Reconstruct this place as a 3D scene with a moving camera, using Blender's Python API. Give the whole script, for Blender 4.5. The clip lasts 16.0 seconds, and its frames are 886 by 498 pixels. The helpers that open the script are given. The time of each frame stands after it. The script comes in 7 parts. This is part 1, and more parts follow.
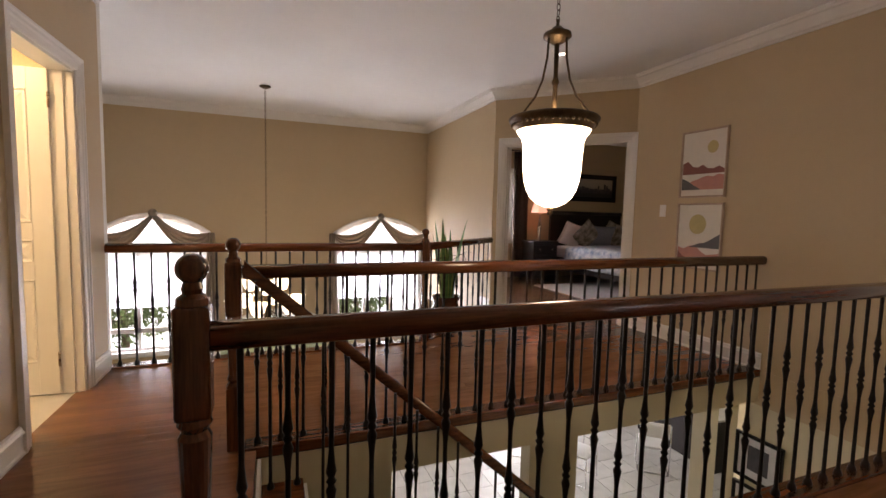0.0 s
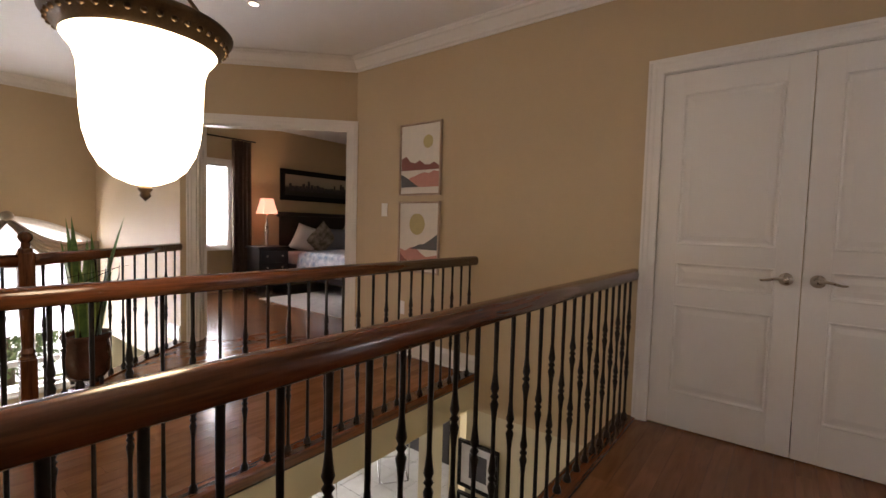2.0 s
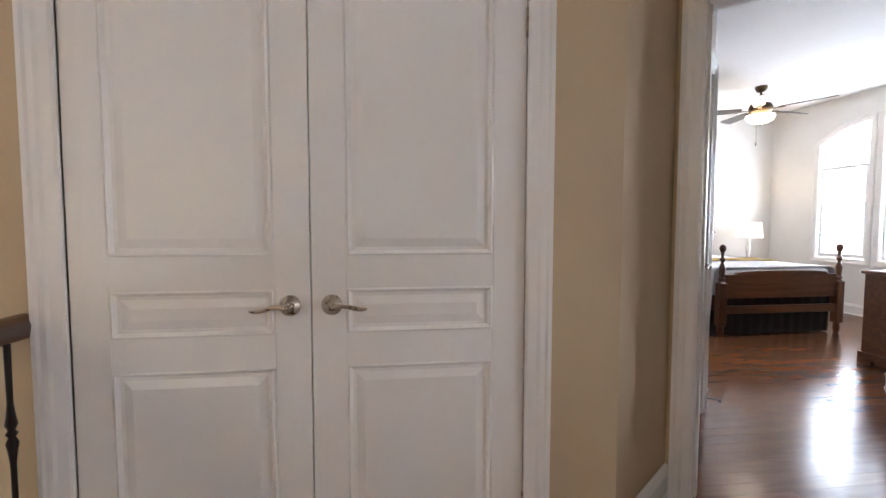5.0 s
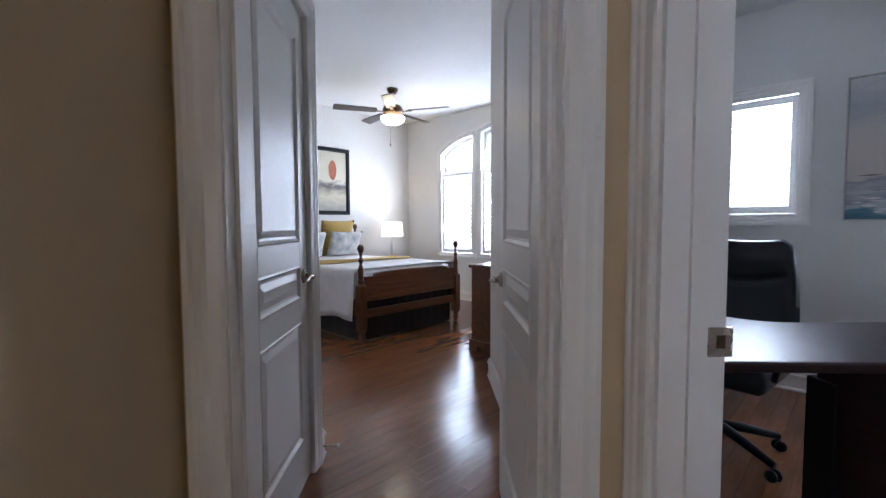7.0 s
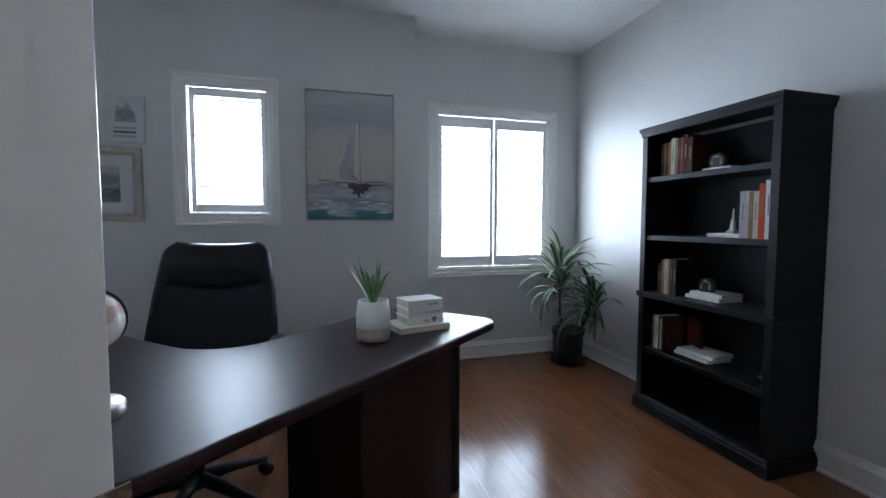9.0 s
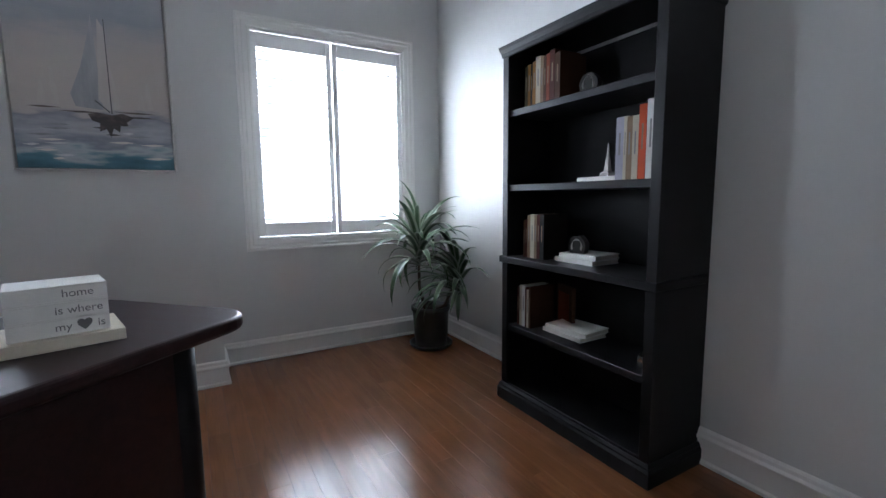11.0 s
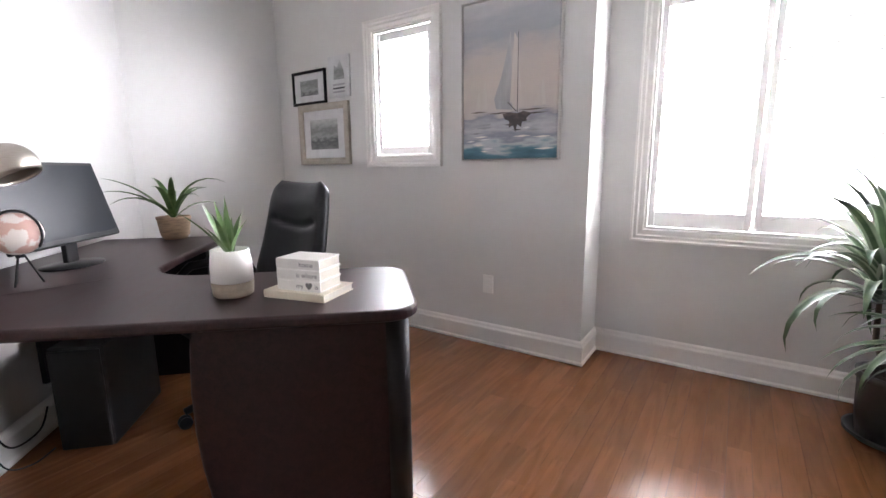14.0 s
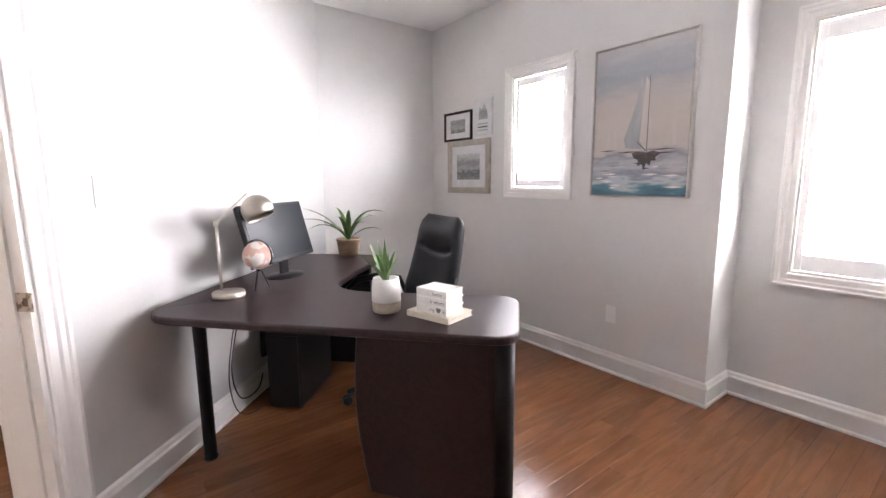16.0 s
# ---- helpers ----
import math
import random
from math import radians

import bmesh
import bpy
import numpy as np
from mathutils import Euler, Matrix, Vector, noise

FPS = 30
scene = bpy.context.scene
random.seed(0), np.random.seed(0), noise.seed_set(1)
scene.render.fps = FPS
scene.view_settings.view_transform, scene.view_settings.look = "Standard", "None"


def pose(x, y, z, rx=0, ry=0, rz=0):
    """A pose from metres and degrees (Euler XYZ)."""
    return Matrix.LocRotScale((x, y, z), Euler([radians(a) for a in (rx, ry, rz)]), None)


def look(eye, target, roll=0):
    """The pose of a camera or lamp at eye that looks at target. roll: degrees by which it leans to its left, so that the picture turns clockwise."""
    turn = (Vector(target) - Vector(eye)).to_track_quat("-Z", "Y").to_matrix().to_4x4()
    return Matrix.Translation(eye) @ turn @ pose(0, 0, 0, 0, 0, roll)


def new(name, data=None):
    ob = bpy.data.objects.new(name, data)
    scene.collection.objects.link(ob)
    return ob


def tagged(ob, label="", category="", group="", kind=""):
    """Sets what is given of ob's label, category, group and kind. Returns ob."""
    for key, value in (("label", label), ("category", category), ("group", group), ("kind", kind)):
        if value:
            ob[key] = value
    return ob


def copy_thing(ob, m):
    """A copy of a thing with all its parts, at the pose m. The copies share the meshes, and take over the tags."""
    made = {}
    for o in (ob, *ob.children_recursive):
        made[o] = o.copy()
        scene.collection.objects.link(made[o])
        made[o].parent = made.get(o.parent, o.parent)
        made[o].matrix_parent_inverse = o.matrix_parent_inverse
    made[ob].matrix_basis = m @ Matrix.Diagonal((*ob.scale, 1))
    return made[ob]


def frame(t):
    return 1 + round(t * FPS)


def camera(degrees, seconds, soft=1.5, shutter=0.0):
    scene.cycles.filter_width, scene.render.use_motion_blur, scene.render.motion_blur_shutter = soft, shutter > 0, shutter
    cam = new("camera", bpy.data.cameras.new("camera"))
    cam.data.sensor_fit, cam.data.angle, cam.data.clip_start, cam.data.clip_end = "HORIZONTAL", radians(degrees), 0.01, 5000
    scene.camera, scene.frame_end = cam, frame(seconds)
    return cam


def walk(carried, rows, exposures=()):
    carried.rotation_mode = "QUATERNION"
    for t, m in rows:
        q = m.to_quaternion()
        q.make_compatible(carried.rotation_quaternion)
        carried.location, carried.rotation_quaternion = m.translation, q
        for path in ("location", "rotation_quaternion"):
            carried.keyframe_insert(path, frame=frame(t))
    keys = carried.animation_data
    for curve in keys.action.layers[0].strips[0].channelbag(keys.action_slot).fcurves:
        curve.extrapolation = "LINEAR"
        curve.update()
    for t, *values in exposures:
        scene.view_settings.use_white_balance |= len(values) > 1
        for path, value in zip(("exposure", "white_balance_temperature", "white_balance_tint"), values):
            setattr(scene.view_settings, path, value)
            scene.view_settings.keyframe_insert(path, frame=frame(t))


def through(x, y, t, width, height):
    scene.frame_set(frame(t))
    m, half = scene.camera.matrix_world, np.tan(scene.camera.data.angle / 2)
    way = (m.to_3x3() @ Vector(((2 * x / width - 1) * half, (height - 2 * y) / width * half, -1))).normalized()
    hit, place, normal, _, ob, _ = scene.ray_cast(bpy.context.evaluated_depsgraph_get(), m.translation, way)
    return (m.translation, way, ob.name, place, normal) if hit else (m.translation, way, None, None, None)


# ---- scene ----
cam = camera(90.2, 16.0)
PATH = [
    (0, (0.06, -0.074, 1.176), (0.781, 1.785, 1.017), 1.4),
    (0.5, (0.217, 0.065, 1.17), (1.032, 1.885, 1.011), 1.2),
    (1, (0.42, 0.203, 1.168), (1.402, 1.939, 1.018), 1.1),
    (1.5, (0.65, 0.314, 1.135), (1.907, 1.864, 1.0), 1.5),
    (2, (0.849, 0.37, 1.138), (2.426, 1.595, 1.029), 1.6),
    (2.5, (1.118, 0.355, 1.15), (2.929, 1.199, 1.052), 1.3),
    (3, (1.344, 0.33, 1.152), (3.259, 0.902, 1.075), 1.2),
    (3.2, (1.481, 0.319, 1.15), (3.419, 0.808, 1.084), 1.4),
    (5.3, (2.431, -0.026, 1.166), (4.383, -0.444, 1.042), 0.2),
    (5.5, (2.538, -0.106, 1.168), (4.46, -0.644, 1.044), 0.4),
    (6, (2.683, -0.355, 1.142), (4.489, -1.207, 1.026), -0.0),
    (6.5, (2.78, -0.593, 1.13), (4.424, -1.728, 1.018), -0.3),
    (7, (2.923, -0.807, 1.133), (4.292, -2.261, 1.024), -0.2),
    (7.5, (2.988, -0.99, 1.125), (3.891, -2.77, 1.016), -0.3),
    (8, (3.0, -1.173, 1.141), (3.416, -3.126, 1.024), -0.4),
    (8.5, (2.97, -1.315, 1.16), (2.902, -3.31, 1.033), -0.4),
    (9, (2.949, -1.43, 1.143), (2.392, -3.347, 1.022), 0.1),
    (9.5, (2.818, -1.526, 1.139), (1.917, -3.306, 0.991), 0.2),
    (11.8, (2.171, -2.153, 0.969), (1.194, -3.876, 0.693), -0.3),
    (12, (2.134, -2.186, 0.984), (1.27, -3.964, 0.678), 0.3),
    (12.5, (1.98, -2.292, 0.971), (1.597, -4.224, 0.626), 0.2),
    (13, (1.847, -2.323, 1.0), (2.04, -4.281, 0.64), -0.2),
    (13.5, (1.689, -2.29, 1.042), (2.397, -4.125, 0.682), -0.3),
    (14, (1.573, -2.202, 1.103), (2.665, -3.839, 0.747), -0.5),
    (14.5, (1.455, -2.107, 1.176), (2.746, -3.593, 0.824), -0.5),
    (15, (1.363, -2.072, 1.229), (2.771, -3.446, 0.872), -0.4),
    (15.5, (1.312, -2.054, 1.25), (2.821, -3.323, 0.914), -0.5),
    (16, (1.294, -2.05, 1.257), (2.863, -3.251, 0.949), -0.4),
]
EXPOSURES = [(0.0, 0.05, 6750, 22), (1.5, 0.08, 6750, 21), (2.1, 0.36, 6700, 20), (2.6, 0.85, 6500, 19), (3.2, 1.25, 6250, 18), (5.3, 1.0, 5700, 14), (6.0, 0.75, 5450, 13), (7.3, 0.42, 5350, 14), (8.0, 0.32, 5400, 11), (9.0, 0.1, 5350, 9), (9.7, 0.25, 5450, 10), (11.8, 0.45, 5650, 12), (12.5, 0.75, 5750, 13), (13.5, 1.25, 6250, 18), (14.2, 1.65, 6450, 20), (14.8, 1.82, 6500, 21), (16.0, 1.82, 6600, 22)]
walk(cam, [(t, look(eye, target, roll)) for t, eye, target, roll in PATH], EXPOSURES)

# world and sun
world = bpy.data.worlds.new("world")
scene.world = world
world.use_nodes = True
wn = world.node_tree
sky = wn.nodes.new("ShaderNodeTexSky")
sky.sky_type, sky.sun_disc = "NISHITA", False
sky.sun_elevation, sky.sun_rotation = radians(48), radians(90)
sky.dust_density, sky.air_density = 6.0, 1.2
wn.links.new(sky.outputs[0], wn.nodes["Background"].inputs[0])
wn.nodes["Background"].inputs[1].default_value = 0.15
sun = new("sun", bpy.data.lights.new("sun", "SUN"))
sun.data.energy, sun.data.angle, sun.data.color = 4.0, radians(3), (1.0, 0.95, 0.88)
sun.matrix_world = look((20 * math.sin(radians(90)), 20 * math.cos(radians(90)), 22), (0, 0, 0))

S2 = math.sqrt(0.5)


def de(d, e, z=0.0):
    """A point from the turned axes of the vestibule: d along (1,-1), e along (1,1)."""
    return Vector(((d + e) * S2, (e - d) * S2, z))


def window_light(name, x, y, z, w, h, rz, watts, color=(0.93, 0.97, 1.0)):
    """Skylight coming in by a window opening; rz: 0 shines towards -y, 180 towards +y."""
    lamp = new(name, bpy.data.lights.new(name, "AREA"))
    lamp.data.shape, lamp.data.size, lamp.data.size_y = "RECTANGLE", w, h
    lamp.data.energy, lamp.data.color = watts, color
    lamp.matrix_world = pose(x, y, z, -90, 0, rz)
    return lamp


def bulb(name, x, y, z, watts, color, size=0.04):
    lamp = new(name, bpy.data.lights.new(name, "POINT"))
    lamp.data.energy, lamp.data.color, lamp.data.shadow_soft_size = watts, color, size
    lamp.location = (x, y, z)
    return lamp


LAMP_WARM = (1.0, 0.74, 0.44)
window_light("sky_office_small", 3.476, -4.67, 1.60, 0.48, 0.81, 180, 30)
window_light("sky_office_large", 1.501, -4.96, 1.39, 0.985, 1.24, 180, 66)
window_light("sky_family_a", -1.485, 7.30, -0.09, 1.22, 2.4, 0, 165)
window_light("sky_family_b", 1.735, 7.30, -0.09, 1.34, 2.4, 0, 170)
window_light("sky_master", 3.86, 7.33, 1.35, 0.66, 1.2, 0, 34)
window_light("sky_bedroom_a", 7.375, -5.93, 1.50, 0.62, 1.55, 180, 38)
window_light("sky_bedroom_b", 6.575, -5.93, 1.50, 0.64, 1.55, 180, 38)
window_light("sky_kitchen", 4.6, 7.30, -1.6, 1.6, 1.8, 0, 55)
bulb("bath_bulb", -2.0, 2.6, 2.2, 60, (1.0, 0.72, 0.36), 0.1)

# materials


def nodes_of(name):
    m = bpy.data.materials.new(name)
    m.use_nodes = True
    n = m.node_tree
    return m, n, n.nodes["Principled BSDF"]


def surface(name, color, rough=0.5, metal=0.0, scale=8.0, vary=0.08, bump=0.0, bump_scale=None, second=None, coat=0.0, stretch=(1, 1, 1), rand=0.0, spec=None):
    """A painted, plastic, metal or cloth surface with two scales of variation."""
    m, n, b = nodes_of(name)
    L = n.links.new
    tc = n.nodes.new("ShaderNodeTexCoord")
    mp = n.nodes.new("ShaderNodeMapping")
    mp.inputs["Scale"].default_value = stretch
    L(tc.outputs["Object"], mp.inputs[0])
    n1 = n.nodes.new("ShaderNodeTexNoise")
    n1.inputs["Scale"].default_value, n1.inputs["Detail"].default_value = scale, 3
    L(mp.outputs[0], n1.inputs["Vector"])
    n2 = n.nodes.new("ShaderNodeTexNoise")
    n2.inputs["Scale"].default_value, n2.inputs["Detail"].default_value = scale * 9, 2
    L(mp.outputs[0], n2.inputs["Vector"])
    mx = n.nodes.new("ShaderNodeMath")
    mx.operation = "MULTIPLY_ADD"
    mx.inputs[1].default_value = 0.35
    L(n2.outputs[0], mx.inputs[0])
    L(n1.outputs[0], mx.inputs[2])
    ramp = n.nodes.new("ShaderNodeValToRGB")
    lo = [c * (1 - vary) for c in color]
    hi = list(second) if second else [min(1, c * (1 + vary)) for c in color]
    ramp.color_ramp.elements[0].position, ramp.color_ramp.elements[1].position = 0.45, 0.9
    ramp.color_ramp.elements[0].color, ramp.color_ramp.elements[1].color = (*lo, 1), (*hi, 1)
    L(mx.outputs[0], ramp.inputs[0])
    out = ramp.outputs[0]
    if rand:
        oi = n.nodes.new("ShaderNodeObjectInfo")
        hs = n.nodes.new("ShaderNodeHueSaturation")
        mr = n.nodes.new("ShaderNodeMapRange")
        mr.inputs[3].default_value, mr.inputs[4].default_value = 1 - rand, 1 + rand
        L(oi.outputs["Random"], mr.inputs[0])
        L(mr.outputs[0], hs.inputs["Value"])
        L(out, hs.inputs["Color"])
        out = hs.outputs[0]
    L(out, b.inputs["Base Color"])
    rr = n.nodes.new("ShaderNodeMapRange")
    rr.inputs[3].default_value, rr.inputs[4].default_value = max(0.02, rough - 0.06), min(1, rough + 0.06)
    L(n1.outputs[0], rr.inputs[0])
    L(rr.outputs[0], b.inputs["Roughness"])
    b.inputs["Metallic"].default_value = metal
    b.inputs["Coat Weight"].default_value = coat
    b.inputs["Coat Roughness"].default_value = 0.12
    if spec is not None:
        b.inputs["Specular IOR Level"].default_value = spec
    if bump:
        bp = n.nodes.new("ShaderNodeBump")
        bp.inputs["Strength"].default_value, bp.inputs["Distance"].default_value = bump, 0.002
        nb = n2
        if bump_scale:
            nb = n.nodes.new("ShaderNodeTexNoise")
            nb.inputs["Scale"].default_value, nb.inputs["Detail"].default_value = bump_scale, 3
            L(tc.outputs["Object"], nb.inputs["Vector"])
        L(nb.outputs[0], bp.inputs["Height"])
        L(bp.outputs[0], b.inputs["Normal"])
    return m


def timber(name, dark, light, rough=0.3, axis="X", grain=1.0, coat=0.3, rand=0.15, bump=0.08, spec=0.5):
    """Stained wood with long grain and knots along one axis."""
    m, n, b = nodes_of(name)
    L = n.links.new
    tc = n.nodes.new("ShaderNodeTexCoord")
    oi = n.nodes.new("ShaderNodeObjectInfo")
    ad = n.nodes.new("ShaderNodeVectorMath")
    ad.operation = "MULTIPLY_ADD"
    ad.inputs[0].default_value = (7.3, 5.1, 3.7)
    L(oi.outputs["Random"], ad.inputs[1])
    L(tc.outputs["Object"], ad.inputs[2])
    mp = n.nodes.new("ShaderNodeMapping")
    mp.inputs["Scale"].default_value = {"X": (1.2, 16, 16), "Y": (16, 1.2, 16), "Z": (16, 16, 1.2)}[axis]
    L(ad.outputs[0], mp.inputs[0])
    n1 = n.nodes.new("ShaderNodeTexNoise")
    n1.inputs["Scale"].default_value, n1.inputs["Detail"].default_value, n1.inputs["Distortion"].default_value = 1.6 * grain, 5, 0.8
    L(mp.outputs[0], n1.inputs["Vector"])
    n2 = n.nodes.new("ShaderNodeTexNoise")
    n2.inputs["Scale"].default_value, n2.inputs["Detail"].default_value = 9 * grain, 3
    L(mp.outputs[0], n2.inputs["Vector"])
    mx = n.nodes.new("ShaderNodeMath")
    mx.operation = "MULTIPLY_ADD"
    mx.inputs[1].default_value = 0.45
    L(n2.outputs[0], mx.inputs[0])
    L(n1.outputs[0], mx.inputs[2])
    ramp = n.nodes.new("ShaderNodeValToRGB")
    ramp.color_ramp.elements[0].position, ramp.color_ramp.elements[1].position = 0.48, 0.92
    ramp.color_ramp.elements[0].color, ramp.color_ramp.elements[1].color = (*dark, 1), (*light, 1)
    L(mx.outputs[0], ramp.inputs[0])
    hs = n.nodes.new("ShaderNodeHueSaturation")
    mr = n.nodes.new("ShaderNodeMapRange")
    mr.inputs[3].default_value, mr.inputs[4].default_value = 1 - rand, 1 + rand
    L(oi.outputs["Random"], mr.inputs[0])
    L(mr.outputs[0], hs.inputs["Value"])
    L(ramp.outputs[0], hs.inputs["Color"])
    L(hs.outputs[0], b.inputs["Base Color"])
    rr = n.nodes.new("ShaderNodeMapRange")
    rr.inputs[3].default_value, rr.inputs[4].default_value = rough - 0.03, rough + 0.05
    L(n1.outputs[0], rr.inputs[0])
    L(rr.outputs[0], b.inputs["Roughness"])
    b.inputs["Coat Weight"].default_value, b.inputs["Coat Roughness"].default_value = coat, 0.15
    b.inputs["Specular IOR Level"].default_value = spec
    bp = n.nodes.new("ShaderNodeBump")
    bp.inputs["Strength"].default_value, bp.inputs["Distance"].default_value = bump, 0.002
    L(n2.outputs[0], bp.inputs["Height"])
    L(bp.outputs[0], b.inputs["Normal"])
    return m


def glow(name, color, strength, base=(0.9, 0.88, 0.82)):
    m, n, b = nodes_of(name)
    b.inputs["Base Color"].default_value = (*base, 1)
    b.inputs["Roughness"].default_value = 0.35
    b.inputs["Emission Color"].default_value = (*color, 1)
    b.inputs["Emission Strength"].default_value = strength
    return m


def pane_glass(name):
    m, n, b = nodes_of(name)
    b.inputs["Base Color"].default_value = (1, 1, 1, 1)
    b.inputs["Roughness"].default_value = 0.02
    b.inputs["Transmission Weight"].default_value = 1.0
    b.inputs["IOR"].default_value = 1.45
    return m


M_BEIGE = surface("beige_wall_paint", (0.53, 0.408, 0.255), 0.55, scale=1.2, vary=0.03, bump=0.06, bump_scale=260)
M_BEIGE_LOW = surface("cream_wall_paint", (0.62, 0.55, 0.37), 0.55, scale=1.2, vary=0.03, bump=0.06, bump_scale=260)
M_GREY = surface("grey_wall_paint", (0.66, 0.652, 0.632), 0.5, scale=1.2, vary=0.03, bump=0.06, bump_scale=260)
M_WHITE_WALL = surface("pale_wall_paint", (0.76, 0.74, 0.70), 0.55, scale=1.2, vary=0.03, bump=0.06, bump_scale=260)
M_CEIL = surface("ceiling_paint", (0.82, 0.815, 0.80), 0.75, scale=2.0, vary=0.02, bump=0.12, bump_scale=180)
M_TRIM = surface("white_trim_paint", (0.79, 0.77, 0.74), 0.32, scale=4, vary=0.02)
M_DOOR = surface("white_door_paint", (0.78, 0.76, 0.73), 0.38, scale=3, vary=0.012)


def thin_white(name, color, through=0.62):
    """A thin white slat that lets some daylight through."""
    m, n, b = nodes_of(name)
    b.inputs["Base Color"].default_value = (*color, 1)
    b.inputs["Roughness"].default_value = 0.45
    tr = n.nodes.new("ShaderNodeBsdfTranslucent")
    tr.inputs[0].default_value = (*color, 1)
    mx = n.nodes.new("ShaderNodeMixShader")
    mx.inputs[0].default_value = through
    n.links.new(b.outputs[0], mx.inputs[1])
    n.links.new(tr.outputs[0], mx.inputs[2])
    n.links.new(mx.outputs[0], n.nodes["Material Output"].inputs[0])
    return m


M_SLAT = thin_white("white_slat", (0.84, 0.84, 0.83), 0.08)
M_SHUTTER = thin_white("white_shutter_stile", (0.82, 0.81, 0.80), 0.06)


def oak_boards(name, dark, light, pore):
    """Satin oak boards: cathedral grain along x, fine pores, a different cut on every board."""
    m, n, b = nodes_of(name)
    L = n.links.new
    tc = n.nodes.new("ShaderNodeTexCoord")
    oi = n.nodes.new("ShaderNodeObjectInfo")
    ad = n.nodes.new("ShaderNodeVectorMath")
    ad.operation = "MULTIPLY_ADD"
    ad.inputs[0].default_value = (9.3, 4.1, 2.7)
    L(oi.outputs["Random"], ad.inputs[1])
    L(tc.outputs["Object"], ad.inputs[2])
    mp = n.nodes.new("ShaderNodeMapping")
    mp.inputs["Scale"].default_value = (0.9, 7.0, 1.0)
    L(ad.outputs[0], mp.inputs[0])
    n1 = n.nodes.new("ShaderNodeTexNoise")
    n1.inputs["Scale"].default_value, n1.inputs["Detail"].default_value = 1.6, 2
    L(mp.outputs[0], n1.inputs["Vector"])
    mu = n.nodes.new("ShaderNodeMath")
    mu.operation = "MULTIPLY"
    mu.inputs[1].default_value = 30.0
    L(n1.outputs[0], mu.inputs[0])
    si = n.nodes.new("ShaderNodeMath")
    si.operation = "SINE"
    L(mu.outputs[0], si.inputs[0])
    r1 = n.nodes.new("ShaderNodeMapRange")
    r1.inputs[1].default_value, r1.inputs[2].default_value = -1.0, 1.0
    r1.inputs[3].default_value, r1.inputs[4].default_value = 0.36, 0.64
    L(si.outputs[0], r1.inputs[0])
    n3 = n.nodes.new("ShaderNodeTexNoise")
    n3.inputs["Scale"].default_value, n3.inputs["Detail"].default_value = 2.2, 3
    L(ad.outputs[0], n3.inputs["Vector"])
    av = n.nodes.new("ShaderNodeMath")
    av.operation = "MULTIPLY_ADD"
    av.inputs[1].default_value = 0.55
    L(r1.outputs[0], av.inputs[0])
    hf = n.nodes.new("ShaderNodeMath")
    hf.operation = "MULTIPLY"
    hf.inputs[1].default_value = 0.5
    L(n3.outputs[0], hf.inputs[0])
    L(hf.outputs[0], av.inputs[2])
    ramp = n.nodes.new("ShaderNodeValToRGB")
    ramp.color_ramp.elements[0].position, ramp.color_ramp.elements[1].position = 0.3, 0.72
    ramp.color_ramp.elements[0].color, ramp.color_ramp.elements[1].color = (*dark, 1), (*light, 1)
    L(av.outputs[0], ramp.inputs[0])
    m2 = n.nodes.new("ShaderNodeMapping")
    m2.inputs["Scale"].default_value = (9, 150, 1)
    L(ad.outputs[0], m2.inputs[0])
    n2 = n.nodes.new("ShaderNodeTexNoise")
    n2.inputs["Scale"].default_value, n2.inputs["Detail"].default_value = 1.0, 2
    L(m2.outputs[0], n2.inputs["Vector"])
    pr = n.nodes.new("ShaderNodeMapRange")
    pr.inputs[1].default_value, pr.inputs[2].default_value, pr.inputs[4].default_value = 0.56, 0.78, 0.42
    L(n2.outputs[0], pr.inputs[0])
    mx = n.nodes.new("ShaderNodeMix")
    mx.data_type = "RGBA"
    L(pr.outputs[0], mx.inputs[0])
    L(ramp.outputs[0], mx.inputs[6])
    mx.inputs[7].default_value = (*pore, 1)
    hs = n.nodes.new("ShaderNodeHueSaturation")
    mr = n.nodes.new("ShaderNodeMapRange")
    mr.inputs[3].default_value, mr.inputs[4].default_value = 0.88, 1.10
    L(oi.outputs["Random"], mr.inputs[0])
    L(mr.outputs[0], hs.inputs["Value"])
    L(mx.outputs[2], hs.inputs["Color"])
    L(hs.outputs[0], b.inputs["Base Color"])
    rr = n.nodes.new("ShaderNodeMapRange")
    rr.inputs[3].default_value, rr.inputs[4].default_value = 0.15, 0.23
    L(n3.outputs[0], rr.inputs[0])
    L(rr.outputs[0], b.inputs["Roughness"])
    return m


M_FLOOR = oak_boards("red_oak_floor", (0.155, 0.061, 0.025), (0.262, 0.110, 0.046), (0.094, 0.034, 0.014))
M_SUB = surface("dark_floor_gap", (0.03, 0.014, 0.008), 0.6)
M_RAIL = timber("walnut_stain", (0.055, 0.017, 0.007), (0.18, 0.056, 0.020), 0.2, "X", 1.2, 0.5, 0.05, 0.05)
M_NEWEL = timber("walnut_stain_post", (0.045, 0.014, 0.006), (0.15, 0.048, 0.018), 0.25, "Z", 1.2, 0.5, 0.05, 0.05)
M_IRON = surface("dark_wrought_iron", (0.018, 0.014, 0.012), 0.45, 0.6, scale=30, vary=0.3, bump=0.15)
M_BRONZE = surface("antique_bronze", (0.10, 0.065, 0.035), 0.42, 0.75, scale=20, vary=0.35, bump=0.2)
